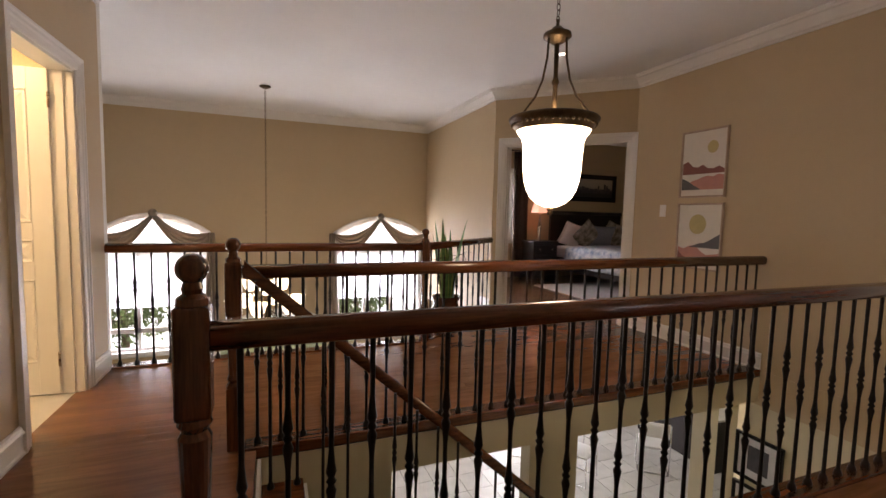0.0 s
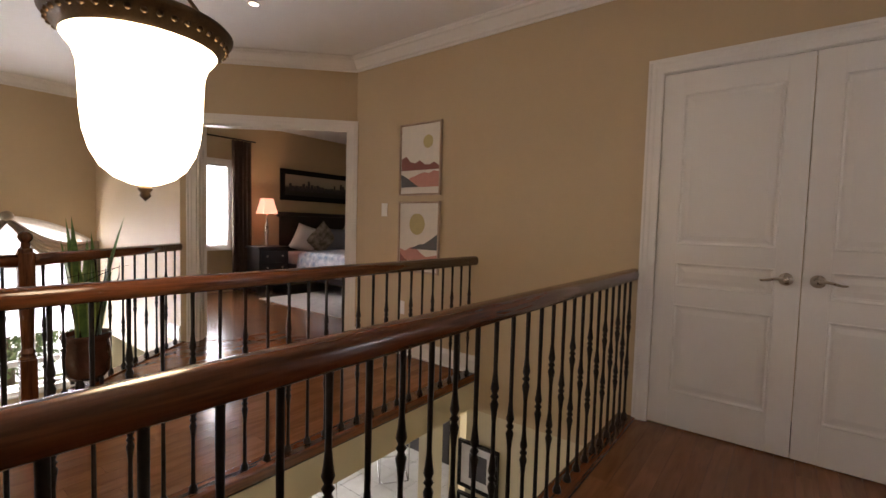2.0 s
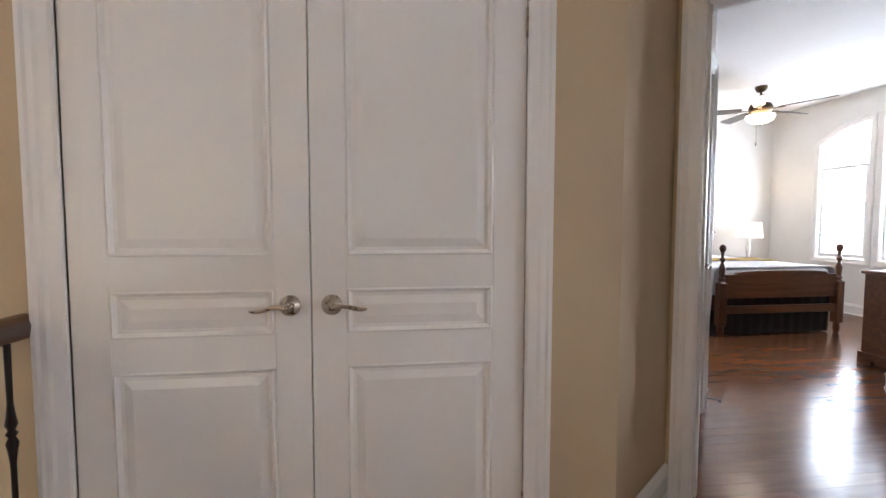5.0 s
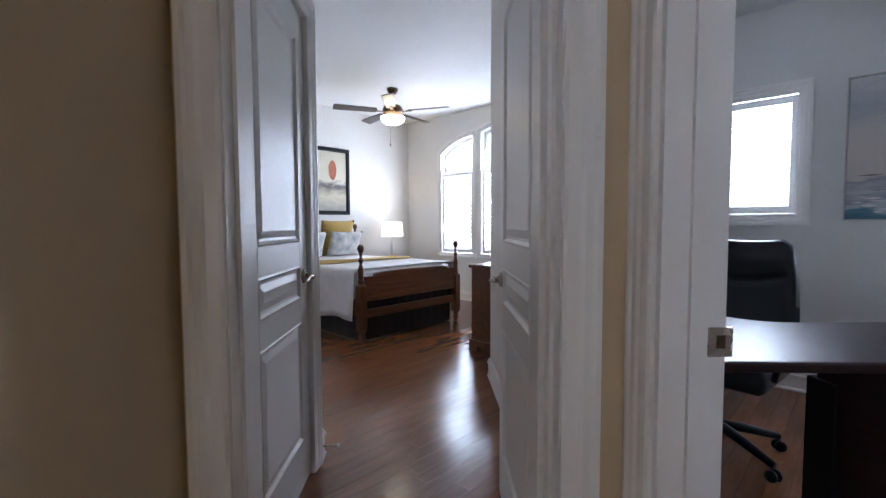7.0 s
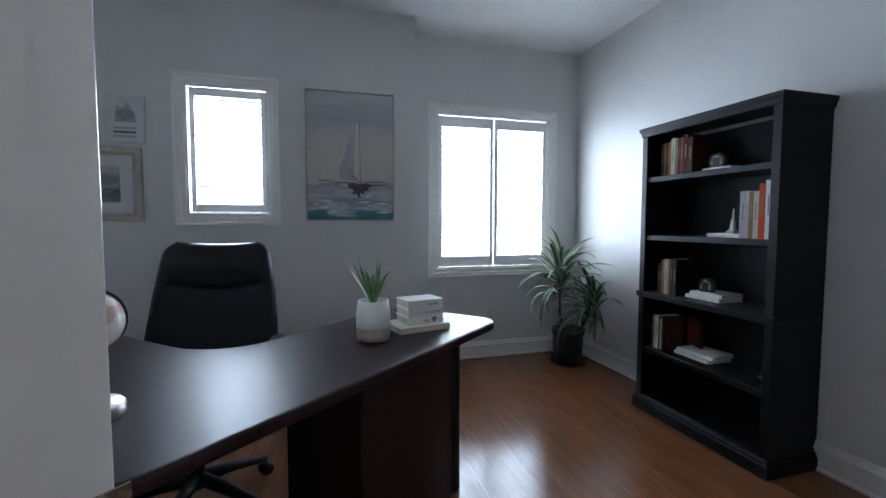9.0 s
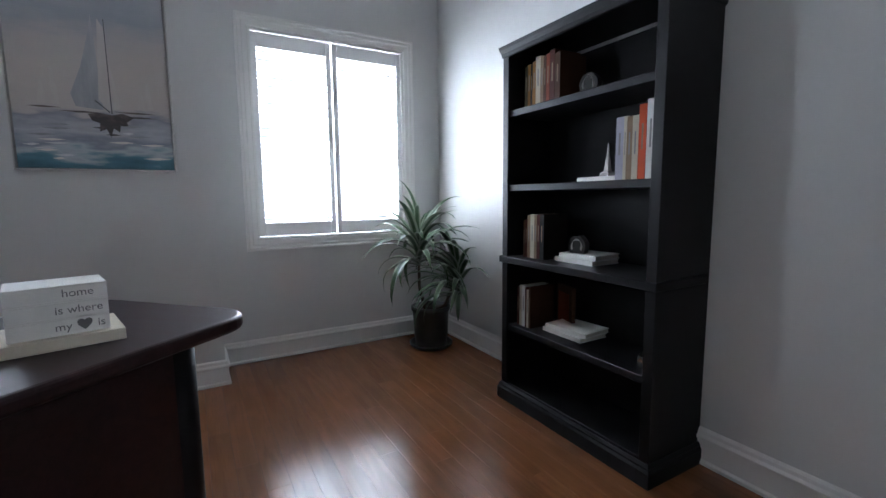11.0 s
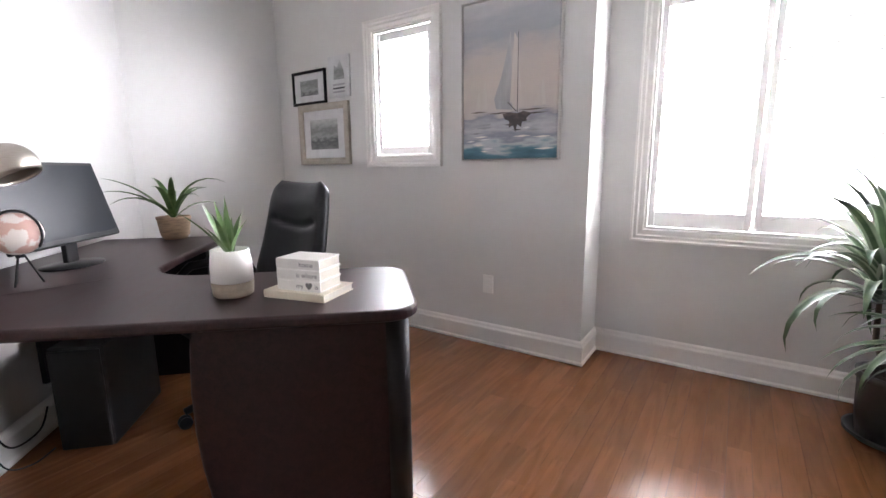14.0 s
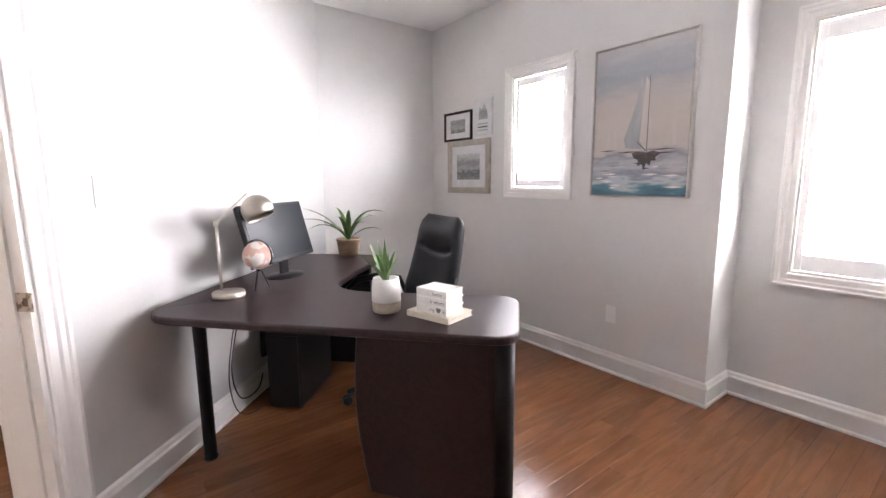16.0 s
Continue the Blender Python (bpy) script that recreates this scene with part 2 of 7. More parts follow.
M_NICKEL = surface("brushed_nickel", (0.42, 0.36, 0.29), 0.28, 1.0, scale=40, vary=0.06)
M_BRUSHED = surface("satin_nickel", (0.46, 0.42, 0.37), 0.42, 1.0, scale=50, vary=0.08, stretch=(1, 1, 8))
M_CHROME = surface("chrome", (0.7, 0.7, 0.7), 0.12, 1.0, scale=20, vary=0.03)
M_BLACKWOOD = surface("black_painted_wood", (0.007, 0.0065, 0.007), 0.42, scale=6, vary=0.25, bump=0.08, stretch=(1, 1, 6), spec=0.22)
M_DESK = timber("espresso_desk_laminate", (0.014, 0.006, 0.0068), (0.034, 0.0135, 0.0135), 0.40, "X", 1.6, 0.03, 0.03, 0.03, 0.3)
M_DESK_DARK = surface("dark_desk_panel", (0.010, 0.008, 0.009), 0.45, scale=8, vary=0.2, spec=0.18)
M_LEATHER = surface("black_leather", (0.008, 0.008, 0.010), 0.44, scale=14, vary=0.2, bump=0.35, bump_scale=220, spec=0.28)
M_BLACKPL = surface("black_plastic", (0.011, 0.011, 0.012), 0.42, scale=20, vary=0.15, spec=0.25)
M_SCREEN = surface("dark_screen", (0.007, 0.010, 0.014), 0.3, scale=3, vary=0.1, spec=0.12)
M_GREYPL = surface("grey_plastic", (0.45, 0.46, 0.48), 0.35, scale=15, vary=0.06)
M_WHITEPL = surface("white_plastic", (0.80, 0.79, 0.76), 0.35, scale=15, vary=0.02)
M_PAPER = surface("page_paper", (0.60, 0.56, 0.48), 0.8, scale=40, vary=0.06, stretch=(1, 1, 30))
M_GLASS = pane_glass("window_glass")
M_CURTAIN = thin_white("taupe_curtain", (0.36, 0.29, 0.22), 0.3)
M_CURTAIN_DARK = surface("brown_curtain", (0.10, 0.065, 0.05), 0.75, scale=30, vary=0.2, bump=0.2, bump_scale=400)
M_SHADE = thin_white("roller_shade", (0.80, 0.81, 0.84), 0.6)
M_CHERRY = timber("cherry_wood", (0.07, 0.025, 0.010), (0.17, 0.064, 0.025), 0.3, "X", 1.0, 0.3, 0.05, 0.05)
M_CHERRY_CROSS = timber("cherry_wood_cross", (0.07, 0.025, 0.010), (0.17, 0.064, 0.025), 0.3, "Y", 1.0, 0.3, 0.05, 0.05)
M_CHERRY_UP = timber("cherry_wood_upright", (0.06, 0.022, 0.009), (0.15, 0.056, 0.022), 0.3, "Z", 1.0, 0.3, 0.05, 0.05)
M_LINEN = surface("white_linen", (0.78, 0.77, 0.78), 0.85, scale=9, vary=0.05, bump=0.4, bump_scale=40)
M_TILE = surface("pale_floor_tile", (0.66, 0.64, 0.60), 0.25, scale=5, vary=0.06, rand=0.05)
M_DARKWOOD = surface("dark_bed_wood", (0.018, 0.011, 0.009), 0.35, scale=8, vary=0.3)

# building tools
ORIGIN = [Vector((0, 0, 0))]      # where the room now being furnished has its origin


def part(name, bm, material, parent=None, label="", smooth=False):
    me = bpy.data.meshes.new(name)
    bm.to_mesh(me)
    bm.free()
    if material:
        me.materials.append(material)
    if smooth:
        for p in me.polygons:
            p.use_smooth = True
    ob = new(name, me)
    if parent:
        ob.parent = parent
    if label:
        ob["label"] = label
    return ob


def thing(name, m, label, category, group="", kind=""):
    ob = new(name)
    ob.empty_display_size = 0.1
    ob.matrix_world = Matrix.Translation(ORIGIN[0]) @ m
    return tagged(ob, label, category, group, kind)


def box(bm, x0, y0, z0, x1, y1, z1, m=None, bevel=0.0, seg=2):
    g = bmesh.ops.create_cube(bm, size=1.0)
    vs = g["verts"]
    for v in vs:
        v.co = Vector((x0 + (v.co.x + 0.5) * (x1 - x0), y0 + (v.co.y + 0.5) * (y1 - y0), z0 + (v.co.z + 0.5) * (z1 - z0)))
    if bevel:
        es = list({e for v in vs for e in v.link_edges})
        r = bmesh.ops.bevel(bm, geom=es, offset=bevel, segments=seg, affect="EDGES", profile=0.5)
        vs = list({v for f in r["faces"] for v in f.verts} | {v for v in vs if v.is_valid})
    if m is not None:
        bmesh.ops.transform(bm, matrix=m, verts=vs)
    return vs


def boxed(x0, y0, z0, x1, y1, z1, bevel=0.0, seg=2):
    bm = bmesh.new()
    box(bm, x0, y0, z0, x1, y1, z1, None, bevel, seg)
    return bm


def lathe(bm, profile, seg=24, m=None, square=False):
    """Turn a profile of (radius, height) about z."""
    rows = []
    for r, z in profile:
        if r < 1e-5:
            rows.append([bm.verts.new((0, 0, z))])
        else:
            a0 = math.pi / 4 if square else 0
            rows.append([bm.verts.new((r * math.cos(a0 + 2 * math.pi * i / seg), r * math.sin(a0 + 2 * math.pi * i / seg), z)) for i in range(seg)])
    for a, b in zip(rows, rows[1:]):
        for i in range(seg):
            j = (i + 1) % seg
            q = [a[i % len(a)], a[j % len(a)], b[j % len(b)], b[i % len(b)]]
            q2 = []
            for v in q:
                if v not in q2:
                    q2.append(v)
            if len(q2) > 2:
                bm.faces.new(q2)
    for row, flip in ((rows[0], True), (rows[-1], False)):
        if len(row) > 2:
            bm.faces.new(row[::-1] if flip else row)
    if m is not None:
        bmesh.ops.transform(bm, matrix=m, verts=[v for r in rows for v in r])


def turned(profile, seg=24, m=None, square=False):
    bm = bmesh.new()
    lathe(bm, profile, seg, m, square)
    return bm


def tube(bm, pts, radius, seg=8, caps=True):
    """A round bar along points; radius may be a list."""
    pts = [Vector(p) for p in pts]
    rad = radius if isinstance(radius, (list, tuple)) else [radius] * len(pts)
    rows, ref = [], None
    for i, p in enumerate(pts):
        d = (pts[min(i + 1, len(pts) - 1)] - pts[max(i - 1, 0)]).normalized()
        if ref is None:
            ref = Vector((0, 0, 1)) if abs(d.z) < 0.9 else Vector((1, 0, 0))
        u = (ref - d * ref.dot(d)).normalized()
        w = d.cross(u)
        ref = u
        rows.append([bm.verts.new(p + rad[i] * (u * math.cos(2 * math.pi * k / seg) + w * math.sin(2 * math.pi * k / seg))) for k in range(seg)])
    for a, b in zip(rows, rows[1:]):
        for k in range(seg):
            bm.faces.new((a[k], a[(k + 1) % seg], b[(k + 1) % seg], b[k]))
    if caps:
        bm.faces.new(rows[0][::-1])
        bm.faces.new(rows[-1])


def tubed(pts, radius, seg=8):
    bm = bmesh.new()
    tube(bm, pts, radius, seg)
    return bm


def sweep(bm, pts, profile, place, closed=False):
    """A moulding: profile of (u to the left of the line, v out of its plane) along a flat line of (a, b), mitred; place maps (a, b, v) to the world."""
    n = len(pts)
    P = [Vector(p) for p in pts]
    rows = []
    for i in range(n):
        dirs = []
        if closed or i > 0:
            dirs.append((P[i] - P[i - 1]).normalized())
        if closed or i < n - 1:
            dirs.append((P[(i + 1) % n] - P[i]).normalized())
        ns = [Vector((-d.y, d.x)) for d in dirs]
        if len(ns) == 2:
            o = (ns[0] + ns[1])
            o = o / max(0.2, 1 + ns[0].dot(ns[1]))
        else:
            o = ns[0]
        rows.append([bm.verts.new(place(P[i].x + o.x * u, P[i].y + o.y * u, v)) for u, v in profile])
    k = len(profile)
    pairs = list(zip(rows, rows[1:])) + ([(rows[-1], rows[0])] if closed else [])
    for a, b in pairs:
        for j in range(k):
            bm.faces.new((a[j], a[(j + 1) % k], b[(j + 1) % k], b[j]))
    if not closed:
        bm.faces.new(rows[0])
        bm.faces.new(rows[-1][::-1])
    bmesh.ops.recalc_face_normals(bm, faces=bm.faces)


def flat(z0):
    return lambda a, b, v: Vector((a, b, z0 + v))


def upright(p0, p1):
    """Maps (along, height, out) on a wall from p0 to p1; out is to the left of that way."""
    p0, p1 = Vector((p0[0], p0[1], 0)), Vector((p1[0], p1[1], 0))
    d = (p1 - p0).normalized()
    n = Vector((-d.y, d.x, 0))
    return lambda a, b, v: p0 + d * a + n * v + Vector((0, 0, b))


def wall_frame(p0, p1):
    """The pose of a wall: x along it, y to its left, z up."""
    d = Vector((p1[0] - p0[0], p1[1] - p0[1], 0)).normalized()
    return Matrix(((d.x, -d.y, 0, p0[0]), (d.y, d.x, 0, p0[1]), (0, 0, 1, 0), (0, 0, 0, 1)))


def wall(name, p0, p1, z0, z1, thick, material, openings=(), label="", lap0=0.0, lap1=0.0):
    """A wall whose room face runs from p0 to p1 with the room on its left; openings: (s0, s1, za, zb[, rise of an arch above zb[, True for half an arch]])."""
    length = (Vector(p1) - Vector(p0)).length
    bm = bmesh.new()
    cuts = sorted({-lap0, length + lap1, *[s for o in openings for s in o[:2]]})
    for a, b in zip(cuts, cuts[1:]):
        mid = (a + b) / 2
        spans = sorted((o[2], o[3] + (o[4] if len(o) > 4 else 0)) for o in openings if o[0] < mid < o[1])
        z = z0
        for za, zb in spans:
            if za - z > 1e-4:
                box(bm, a, -thick, z, b, 0, za)
            z = zb
        if z1 - z > 1e-4:
            box(bm, a, -thick, z, b, 0, z1)
    for o in openings:
        if len(o) > 4:
            k = 16
            w = o[1] - o[0]
            rise = (lambda f: 1 - f * f) if len(o) > 5 else (lambda f: 1 - (2 * f - 1) ** 2)
            arc = [(o[0] + w * i / k, o[3] + o[4] * rise(i / k)) for i in range(k + 1)]
            top = o[3] + o[4]
            for (xa, za), (xb, zb) in zip(arc, arc[1:]):
                vs = [bm.verts.new(c) for c in ((xa, -thick, za), (xb, -thick, zb), (xb, -thick, top), (xa, -thick, top), (xa, 0, za), (xb, 0, zb), (xb, 0, top), (xa, 0, top))]
                for f in ((3, 2, 1, 0), (4, 5, 6, 7), (0, 1, 5, 4)):
                    bm.faces.new([vs[i] for i in f])
    ob = part(name, bm, material)
    ob.matrix_world = wall_frame(p0, p1)
    return tagged(ob, label or "plain painted plaster wall", "wall", kind="structure")


CASING = [(0.0, 0.0), (0.0, 0.010), (0.008, 0.014), (0.035, 0.016), (0.045, 0.021), (0.062, 0.021), (0.07, 0.026), (0.082, 0.026), (0.082, 0.0)]
BASE = [(0.0, 0.0), (0.022, 0.0), (0.022, 0.012), (0.014, 0.02), (0.014, 0.095), (0.022, 0.10), (0.022, 0.108), (0.015, 0.118), (0.012, 0.13), (0.004, 0.138), (0.0, 0.138)]
CROWN = [(0.0, 0.0), (0.0, -0.115), (0.010, -0.115), (0.014, -0.10), (0.028, -0.092), (0.035, -0.075), (0.075, -0.035), (0.092, -0.03), (0.098, -0.014), (0.11, -0.010), (0.11, 0.0)]


def baseboard(name, pts, z=0.0):
    bm = bmesh.new()
    sweep(bm, pts, BASE, flat(z + 0.001))
    return tagged(part(name, bm, M_TRIM), "white moulded baseboard along the wall foot", "baseboard", kind="structure")


def crown(name, pts, z):
    bm = bmesh.new()
    sweep(bm, pts, CROWN, flat(z - 0.001))
    return tagged(part(name, bm, M_TRIM), "white crown moulding under the ceiling", "trim", kind="structure")


def door_casing(p0, p1, s0, s1, h, name="door_casing"):
    """White casing round a doorway on a wall that runs p0 to p1, room to the left."""
    bm = bmesh.new()
    up = upright(p0, p1)
    # the line runs so that its left side points away from the opening
    sweep(bm, [(s1, 0.001), (s1, h), (s0, h), (s0, 0.001)], [(-u, v) for u, v in CASING], up)
    return tagged(part(name, bm, M_TRIM), "white moulded door casing", "trim", kind="structure")


def jamb(p0, p1, s0, s1, h, thick, name="door_jamb"):
    bm = bmesh.new()
    t = 0.018
    box(bm, s0 - 0.001, -thick, 0.001, s0 + t, 0.0, h)
    box(bm, s1 - t, -thick, 0.001, s1 + 0.001, 0.0, h)
    box(bm, s0 + t, -thick, h - t, s1 - t, 0.0, h + 0.001)
    m = -thick * 0.55
    box(bm, s0 + t, m - 0.018, 0.001, s0 + t + 0.010, m + 0.018, h - t)
    box(bm, s1 - t - 0.010, m - 0.018, 0.001, s1 - t, m + 0.018, h - t)
    ob = part(name, bm, M_TRIM)
    ob.matrix_world = wall_frame(p0, p1)
    return tagged(ob, "white painted door jamb with stop", "trim", kind="structure")


def nested(bm, x0, z0, x1, z1, rings, y0, sgn):
    """Stepped rectangle: rings of (inset, depth)."""
    rows = []
    for ins, dep in rings:
        rows.append([bm.verts.new((x, y0 + sgn * dep, z)) for x, z in ((x0 + ins, z0 + ins), (x1 - ins, z0 + ins), (x1 - ins, z1 - ins), (x0 + ins, z1 - ins))])
    for a, b in zip(rows, rows[1:]):
        for i in range(4):
            bm.faces.new((a[i], a[(i + 1) % 4], b[(i + 1) % 4], b[i]))
    bm.faces.new(rows[-1])


def lever(parent, x, z, y, sgn, way):
    """A curved lever handle on a round rose; way: the side to which the lever points."""
    h = part("door_handle", turned([(0.0, -0.001), (0.030, -0.001), (0.032, 0.004), (0.026, 0.010), (0.013, 0.014), (0.011, 0.040), (0.0, 0.040)], 24, pose(x, y, z, 90 if sgn < 0 else -90)), M_NICKEL, parent, "brushed nickel lever handle", True)
    pts = [(x + way * s, y + sgn * (0.042 - 0.004 * math.sin(s * 30)), z + 0.006 * math.sin(s * 52) - 0.004) for s in [0.0, 0.01, 0.02, 0.03, 0.04, 0.05, 0.06, 0.07, 0.08, 0.09, 0.10, 0.108]]
    part("lever", tubed(pts, [0.010, 0.010, 0.009, 0.008, 0.0075, 0.007, 0.007, 0.007, 0.0065, 0.006, 0.005, 0.003], 10), M_NICKEL, h, "", True)
    return h


def panel_door(name, w, h, m, label, handle_x=None, way=1, group="", both=True, hinge=None):
    """A three-panel moulded door: hinge side at x=0, thickness centred on y=0."""
    d = thing(name, m, label, "door", group, "structure")
    T, st = 0.018, 0.105
    rails = [(0.0, 0.20), (0.715, 0.815), (0.955, 1.055), (h - 0.12, h)]
    for x0, x1 in ((0, st), (w - st, w)):
        part("stile", boxed(x0, -T, 0, x1, T, h, 0.002, 1), M_DOOR, d)
    for z0, z1 in rails:
        part("rail", boxed(st, -T, z0, w - st, T, z1), M_DOOR, d)
    for (a, b), (c, e) in zip(rails, rails[1:]):
        bm = bmesh.new()
        for s in (-1, 1):
            nested(bm, st, b, w - st, c, [(0, 0.0), (0.006, 0.003), (0.016, -0.008), (0.026, -0.009), (0.052, -0.002), (0.058, -0.002)], s * T, s)
        bmesh.ops.recalc_face_normals(bm, faces=bm.faces)
        part("panel", bm, M_DOOR, d)
    if handle_x is not None:
        lever(d, handle_x, 0.905, -T, -1, way)
        if both:
            lever(d, handle_x, 0.905, T, 1, way)
    if hinge:
        for z in (0.22, 1.78):
            part("hinge", turned([(0.0, z - 0.045), (0.007, z - 0.045), (0.007, z + 0.045), (0.0, z + 0.045)], 10, Matrix.Translation((-0.002, hinge * (T + 0.003), 0))), M_NICKEL, d, "", True)
    return d


def shutter_panel(parent, x0, x1, z0, z1, y, louvers, tilt, stile=0.045, rail=0.06, outline=None):
    p = part("shutter", bmesh.new(), M_SHUTTER, parent)
    for a, b, c, e in ((x0, x0 + stile, z0, z1), (x1 - stile, x1, z0, z1), (x0 + stile, x1 - stile, z0, z0 + rail), (x0 + stile, x1 - stile, z1 - rail, z1)):
        part("shutter_frame", boxed(a, y - 0.014, c, b, y + 0.014, e, 0.003, 1), M_SHUTTER, p)
    step = (z1 - z0 - 2 * rail) / louvers
    bm = boxed(-(x1 - x0) / 2 + stile, -0.028, -0.0042, (x1 - x0) / 2 - stile, 0.028, 0.0042, 0.003, 2)
    me = bpy.data.meshes.new("louver")
    bm.to_mesh(me)
    bm.free()
    me.materials.append(M_SLAT)
    for i in range(louvers):
        lo = new("louver", me)
        lo.matrix_world = pose((x0 + x1) / 2, y, z0 + rail + step * (i + 0.5), tilt)
        lo.parent = p
    return p


def plank_floor(name, outline, along, label, width=0.083, z=0.0, thick=0.05):
    """Boards as pieces of their own over a dark sub-floor of the given outline."""
    rnd = random.Random(name)
    bm = bmesh.new()
    lo = [bm.verts.new((x, y, z - thick)) for x, y in outline]
    hi = [bm.verts.new((x, y, z - 0.006)) for x, y in outline]
    bm.faces.new(lo[::-1])
    bm.faces.new(hi)
    for i in range(len(lo)):
        j = (i + 1) % len(lo)
        bm.faces.new((lo[i], lo[j], hi[j], hi[i]))
    bmesh.ops.recalc_face_normals(bm, faces=bm.faces)
    base = tagged(part(name, bm, M_SUB), label, "floor", kind="structure")
    made = {}
    pts = [(p[0], p[1]) if along == "X" else (p[1], p[0]) for p in outline]
    v0, v1 = min(p[1] for p in pts), max(p[1] for p in pts)
    v = v0
    while v < v1 - 0.01:
        w = min(width, v1 - v)
        c = v + w / 2
        hits = []
        for (ua, va), (ub, vb) in zip(pts, pts[1:] + pts[:1]):
            if (va - c) * (vb - c) < 0:
                hits.append(ua + (ub - ua) * (c - va) / (vb - va))
        hits.sort()
        for u0, u1 in zip(hits[::2], hits[1::2]):
            u = u0 - rnd.choice([0.0, 0.2, 0.45, 0.7])
            while u < u1:
                ln = rnd.choice([0.6, 0.8, 1.0, 1.2, 1.4])
                a, b = max(u, u0), min(u + ln, u1)
                if u1 - b < 0.15:
                    b = u1
                u = b
                if b - a < 0.10 and b < u1:
                    u = u0
                    continue
                key = (round(b - a, 4), round(w, 3))
                if key not in made:
                    pb = boxed(-key[0] / 2 + 0.0004, -w / 2 + 0.0005, -0.006, key[0] / 2 - 0.0004, w / 2 - 0.0005, 0.0)
                    me = bpy.data.meshes.new("plank")
                    pb.to_mesh(me)
                    pb.free()
                    me.materials.append(M_FLOOR)
                    made[key] = me
                mx, my = ((a + b) / 2, c) if along == "X" else (c, (a + b) / 2)
                ob = new("plank", made[key])
                ob.matrix_world = pose(mx, my, z, 0, 0, (0 if along == "X" else 90) + (180 if rnd.random() < 0.5 else 0))
                ob.parent = base
        v += w
    return base

# the setting: plan in metres
HALL_H, OFF_H, BED_H, LOW = 2.65, 2.60, 2.81, -2.85
XR = 3.655                     # hall wall with the closet
XL = -1.05                     # hall wall with the bathroom door
YS = -0.78                     # hall wall behind the walker
YF = 7.2                       # far wall of the two-storey room
RAIL_A, RAIL_B, RAIL_C = 1.085, 2.24, 3.72
DB = 3.600                     # bedroom door wall, on the turned axis d
EH, EO = 1.035, 0.90           # hall and office faces of the partition, on the turned axis e
EJ = 2.035                     # other side of the vestibule
A1 = (2.55, 4.72)              # corner of the master door wall
B1 = (XR, 3.615)


def xy(v):
    return (v[0], v[1])


# upper hall walls (room on the left of each line)
j0 = (XR, -0.70)
j1 = xy(de(DB, EJ))
o1 = xy(de(DB, EH))
o0 = (EH / S2 - YS, YS)
wall("wall_closet", j0, B1, 0, HALL_H, 0.10, M_BEIGE, [(0.70 - 0.372, 0.70 + 0.972, 0.0, 2.035)], "beige painted wall with closet doorway", 0.0, 0.05)
wall("wall_jog", j1, j0, 0, HALL_H, 0.10, M_BEIGE, (), "beige painted wall beside the closet", 0.04, 0.0)
wall("wall_bedroom_door", o1, j1, 0, HALL_H, 0.055, M_BEIGE, [(1.205 - EH, 1.935 - EH, 0, 2.035)], "beige painted wall round the bedroom doorway")
DO0, DO1 = 2.73, 3.519
sd = lambda d: d - (o0[0] - o0[1]) * S2
wall("wall_office_door_hall", o0, o1, 0, HALL_H, 0.058, M_BEIGE, [(sd(DO0), sd(DO1), 0, 2.035)], "beige painted wall round the office doorway", 0.05, 0.0)
wall("wall_hall_south", (XL - 0.1, YS), o0, 0, HALL_H, 0.05, M_BEIGE)
yd0, yd1 = 2.57, 3.285
wall("wall_bath", (XL, 3.70), (XL, YS), 0, HALL_H, 0.06, M_BEIGE, [(3.70 - yd1, 3.70 - yd0, 0, 1.985)], "beige painted wall with bathroom doorway", 0.0, 0.1)
wall("wall_diagonal", B1, A1, 0, HALL_H, 0.055, M_BEIGE, [(0.07, 1.42, 0, 2.0)], "beige wall with the master bedroom doorway", 0.04, 0.0)
wall("wall_family_east", A1, (A1[0], YF), -0.28, HALL_H, 0.12, M_BEIGE, (), "beige wall beside the two-storey room", 0.0, 0.1)
FX0 = -4.2
KX = 7.6
WX = A1[0] + 0.10
wall("wall_far_low", (KX, YF), (WX, YF), LOW, -0.1, 0.16, M_BEIGE_LOW, [(KX - 5.4, KX - 3.8, -2.5, -0.7)], "cream lower wall with the kitchen window", 0.1, -0.001)
wall("wall_far", (WX, YF), (FX0, YF), LOW, HALL_H, 0.16, M_BEIGE,
     [(WX + 0.85, WX + 2.12, -0.90, 0.80, 0.23), (WX - 2.43, WX - 1.04, -0.90, 0.80, 0.24), (WX - 1.0, WX + 0.75, -2.4, -0.72, 0.29)],
     "tall beige far wall with arched windows")
wall("wall_family_west", (FX0, YF), (FX0, 3.78), LOW, HALL_H, 0.1, M_BEIGE, (), "", 0.1, 0.1)
wall("wall_family_return", (FX0, 3.70), (XL - 0.06, 3.70), LOW, HALL_H, 0.1, M_BEIGE, (), "", 0.1, -0.001)
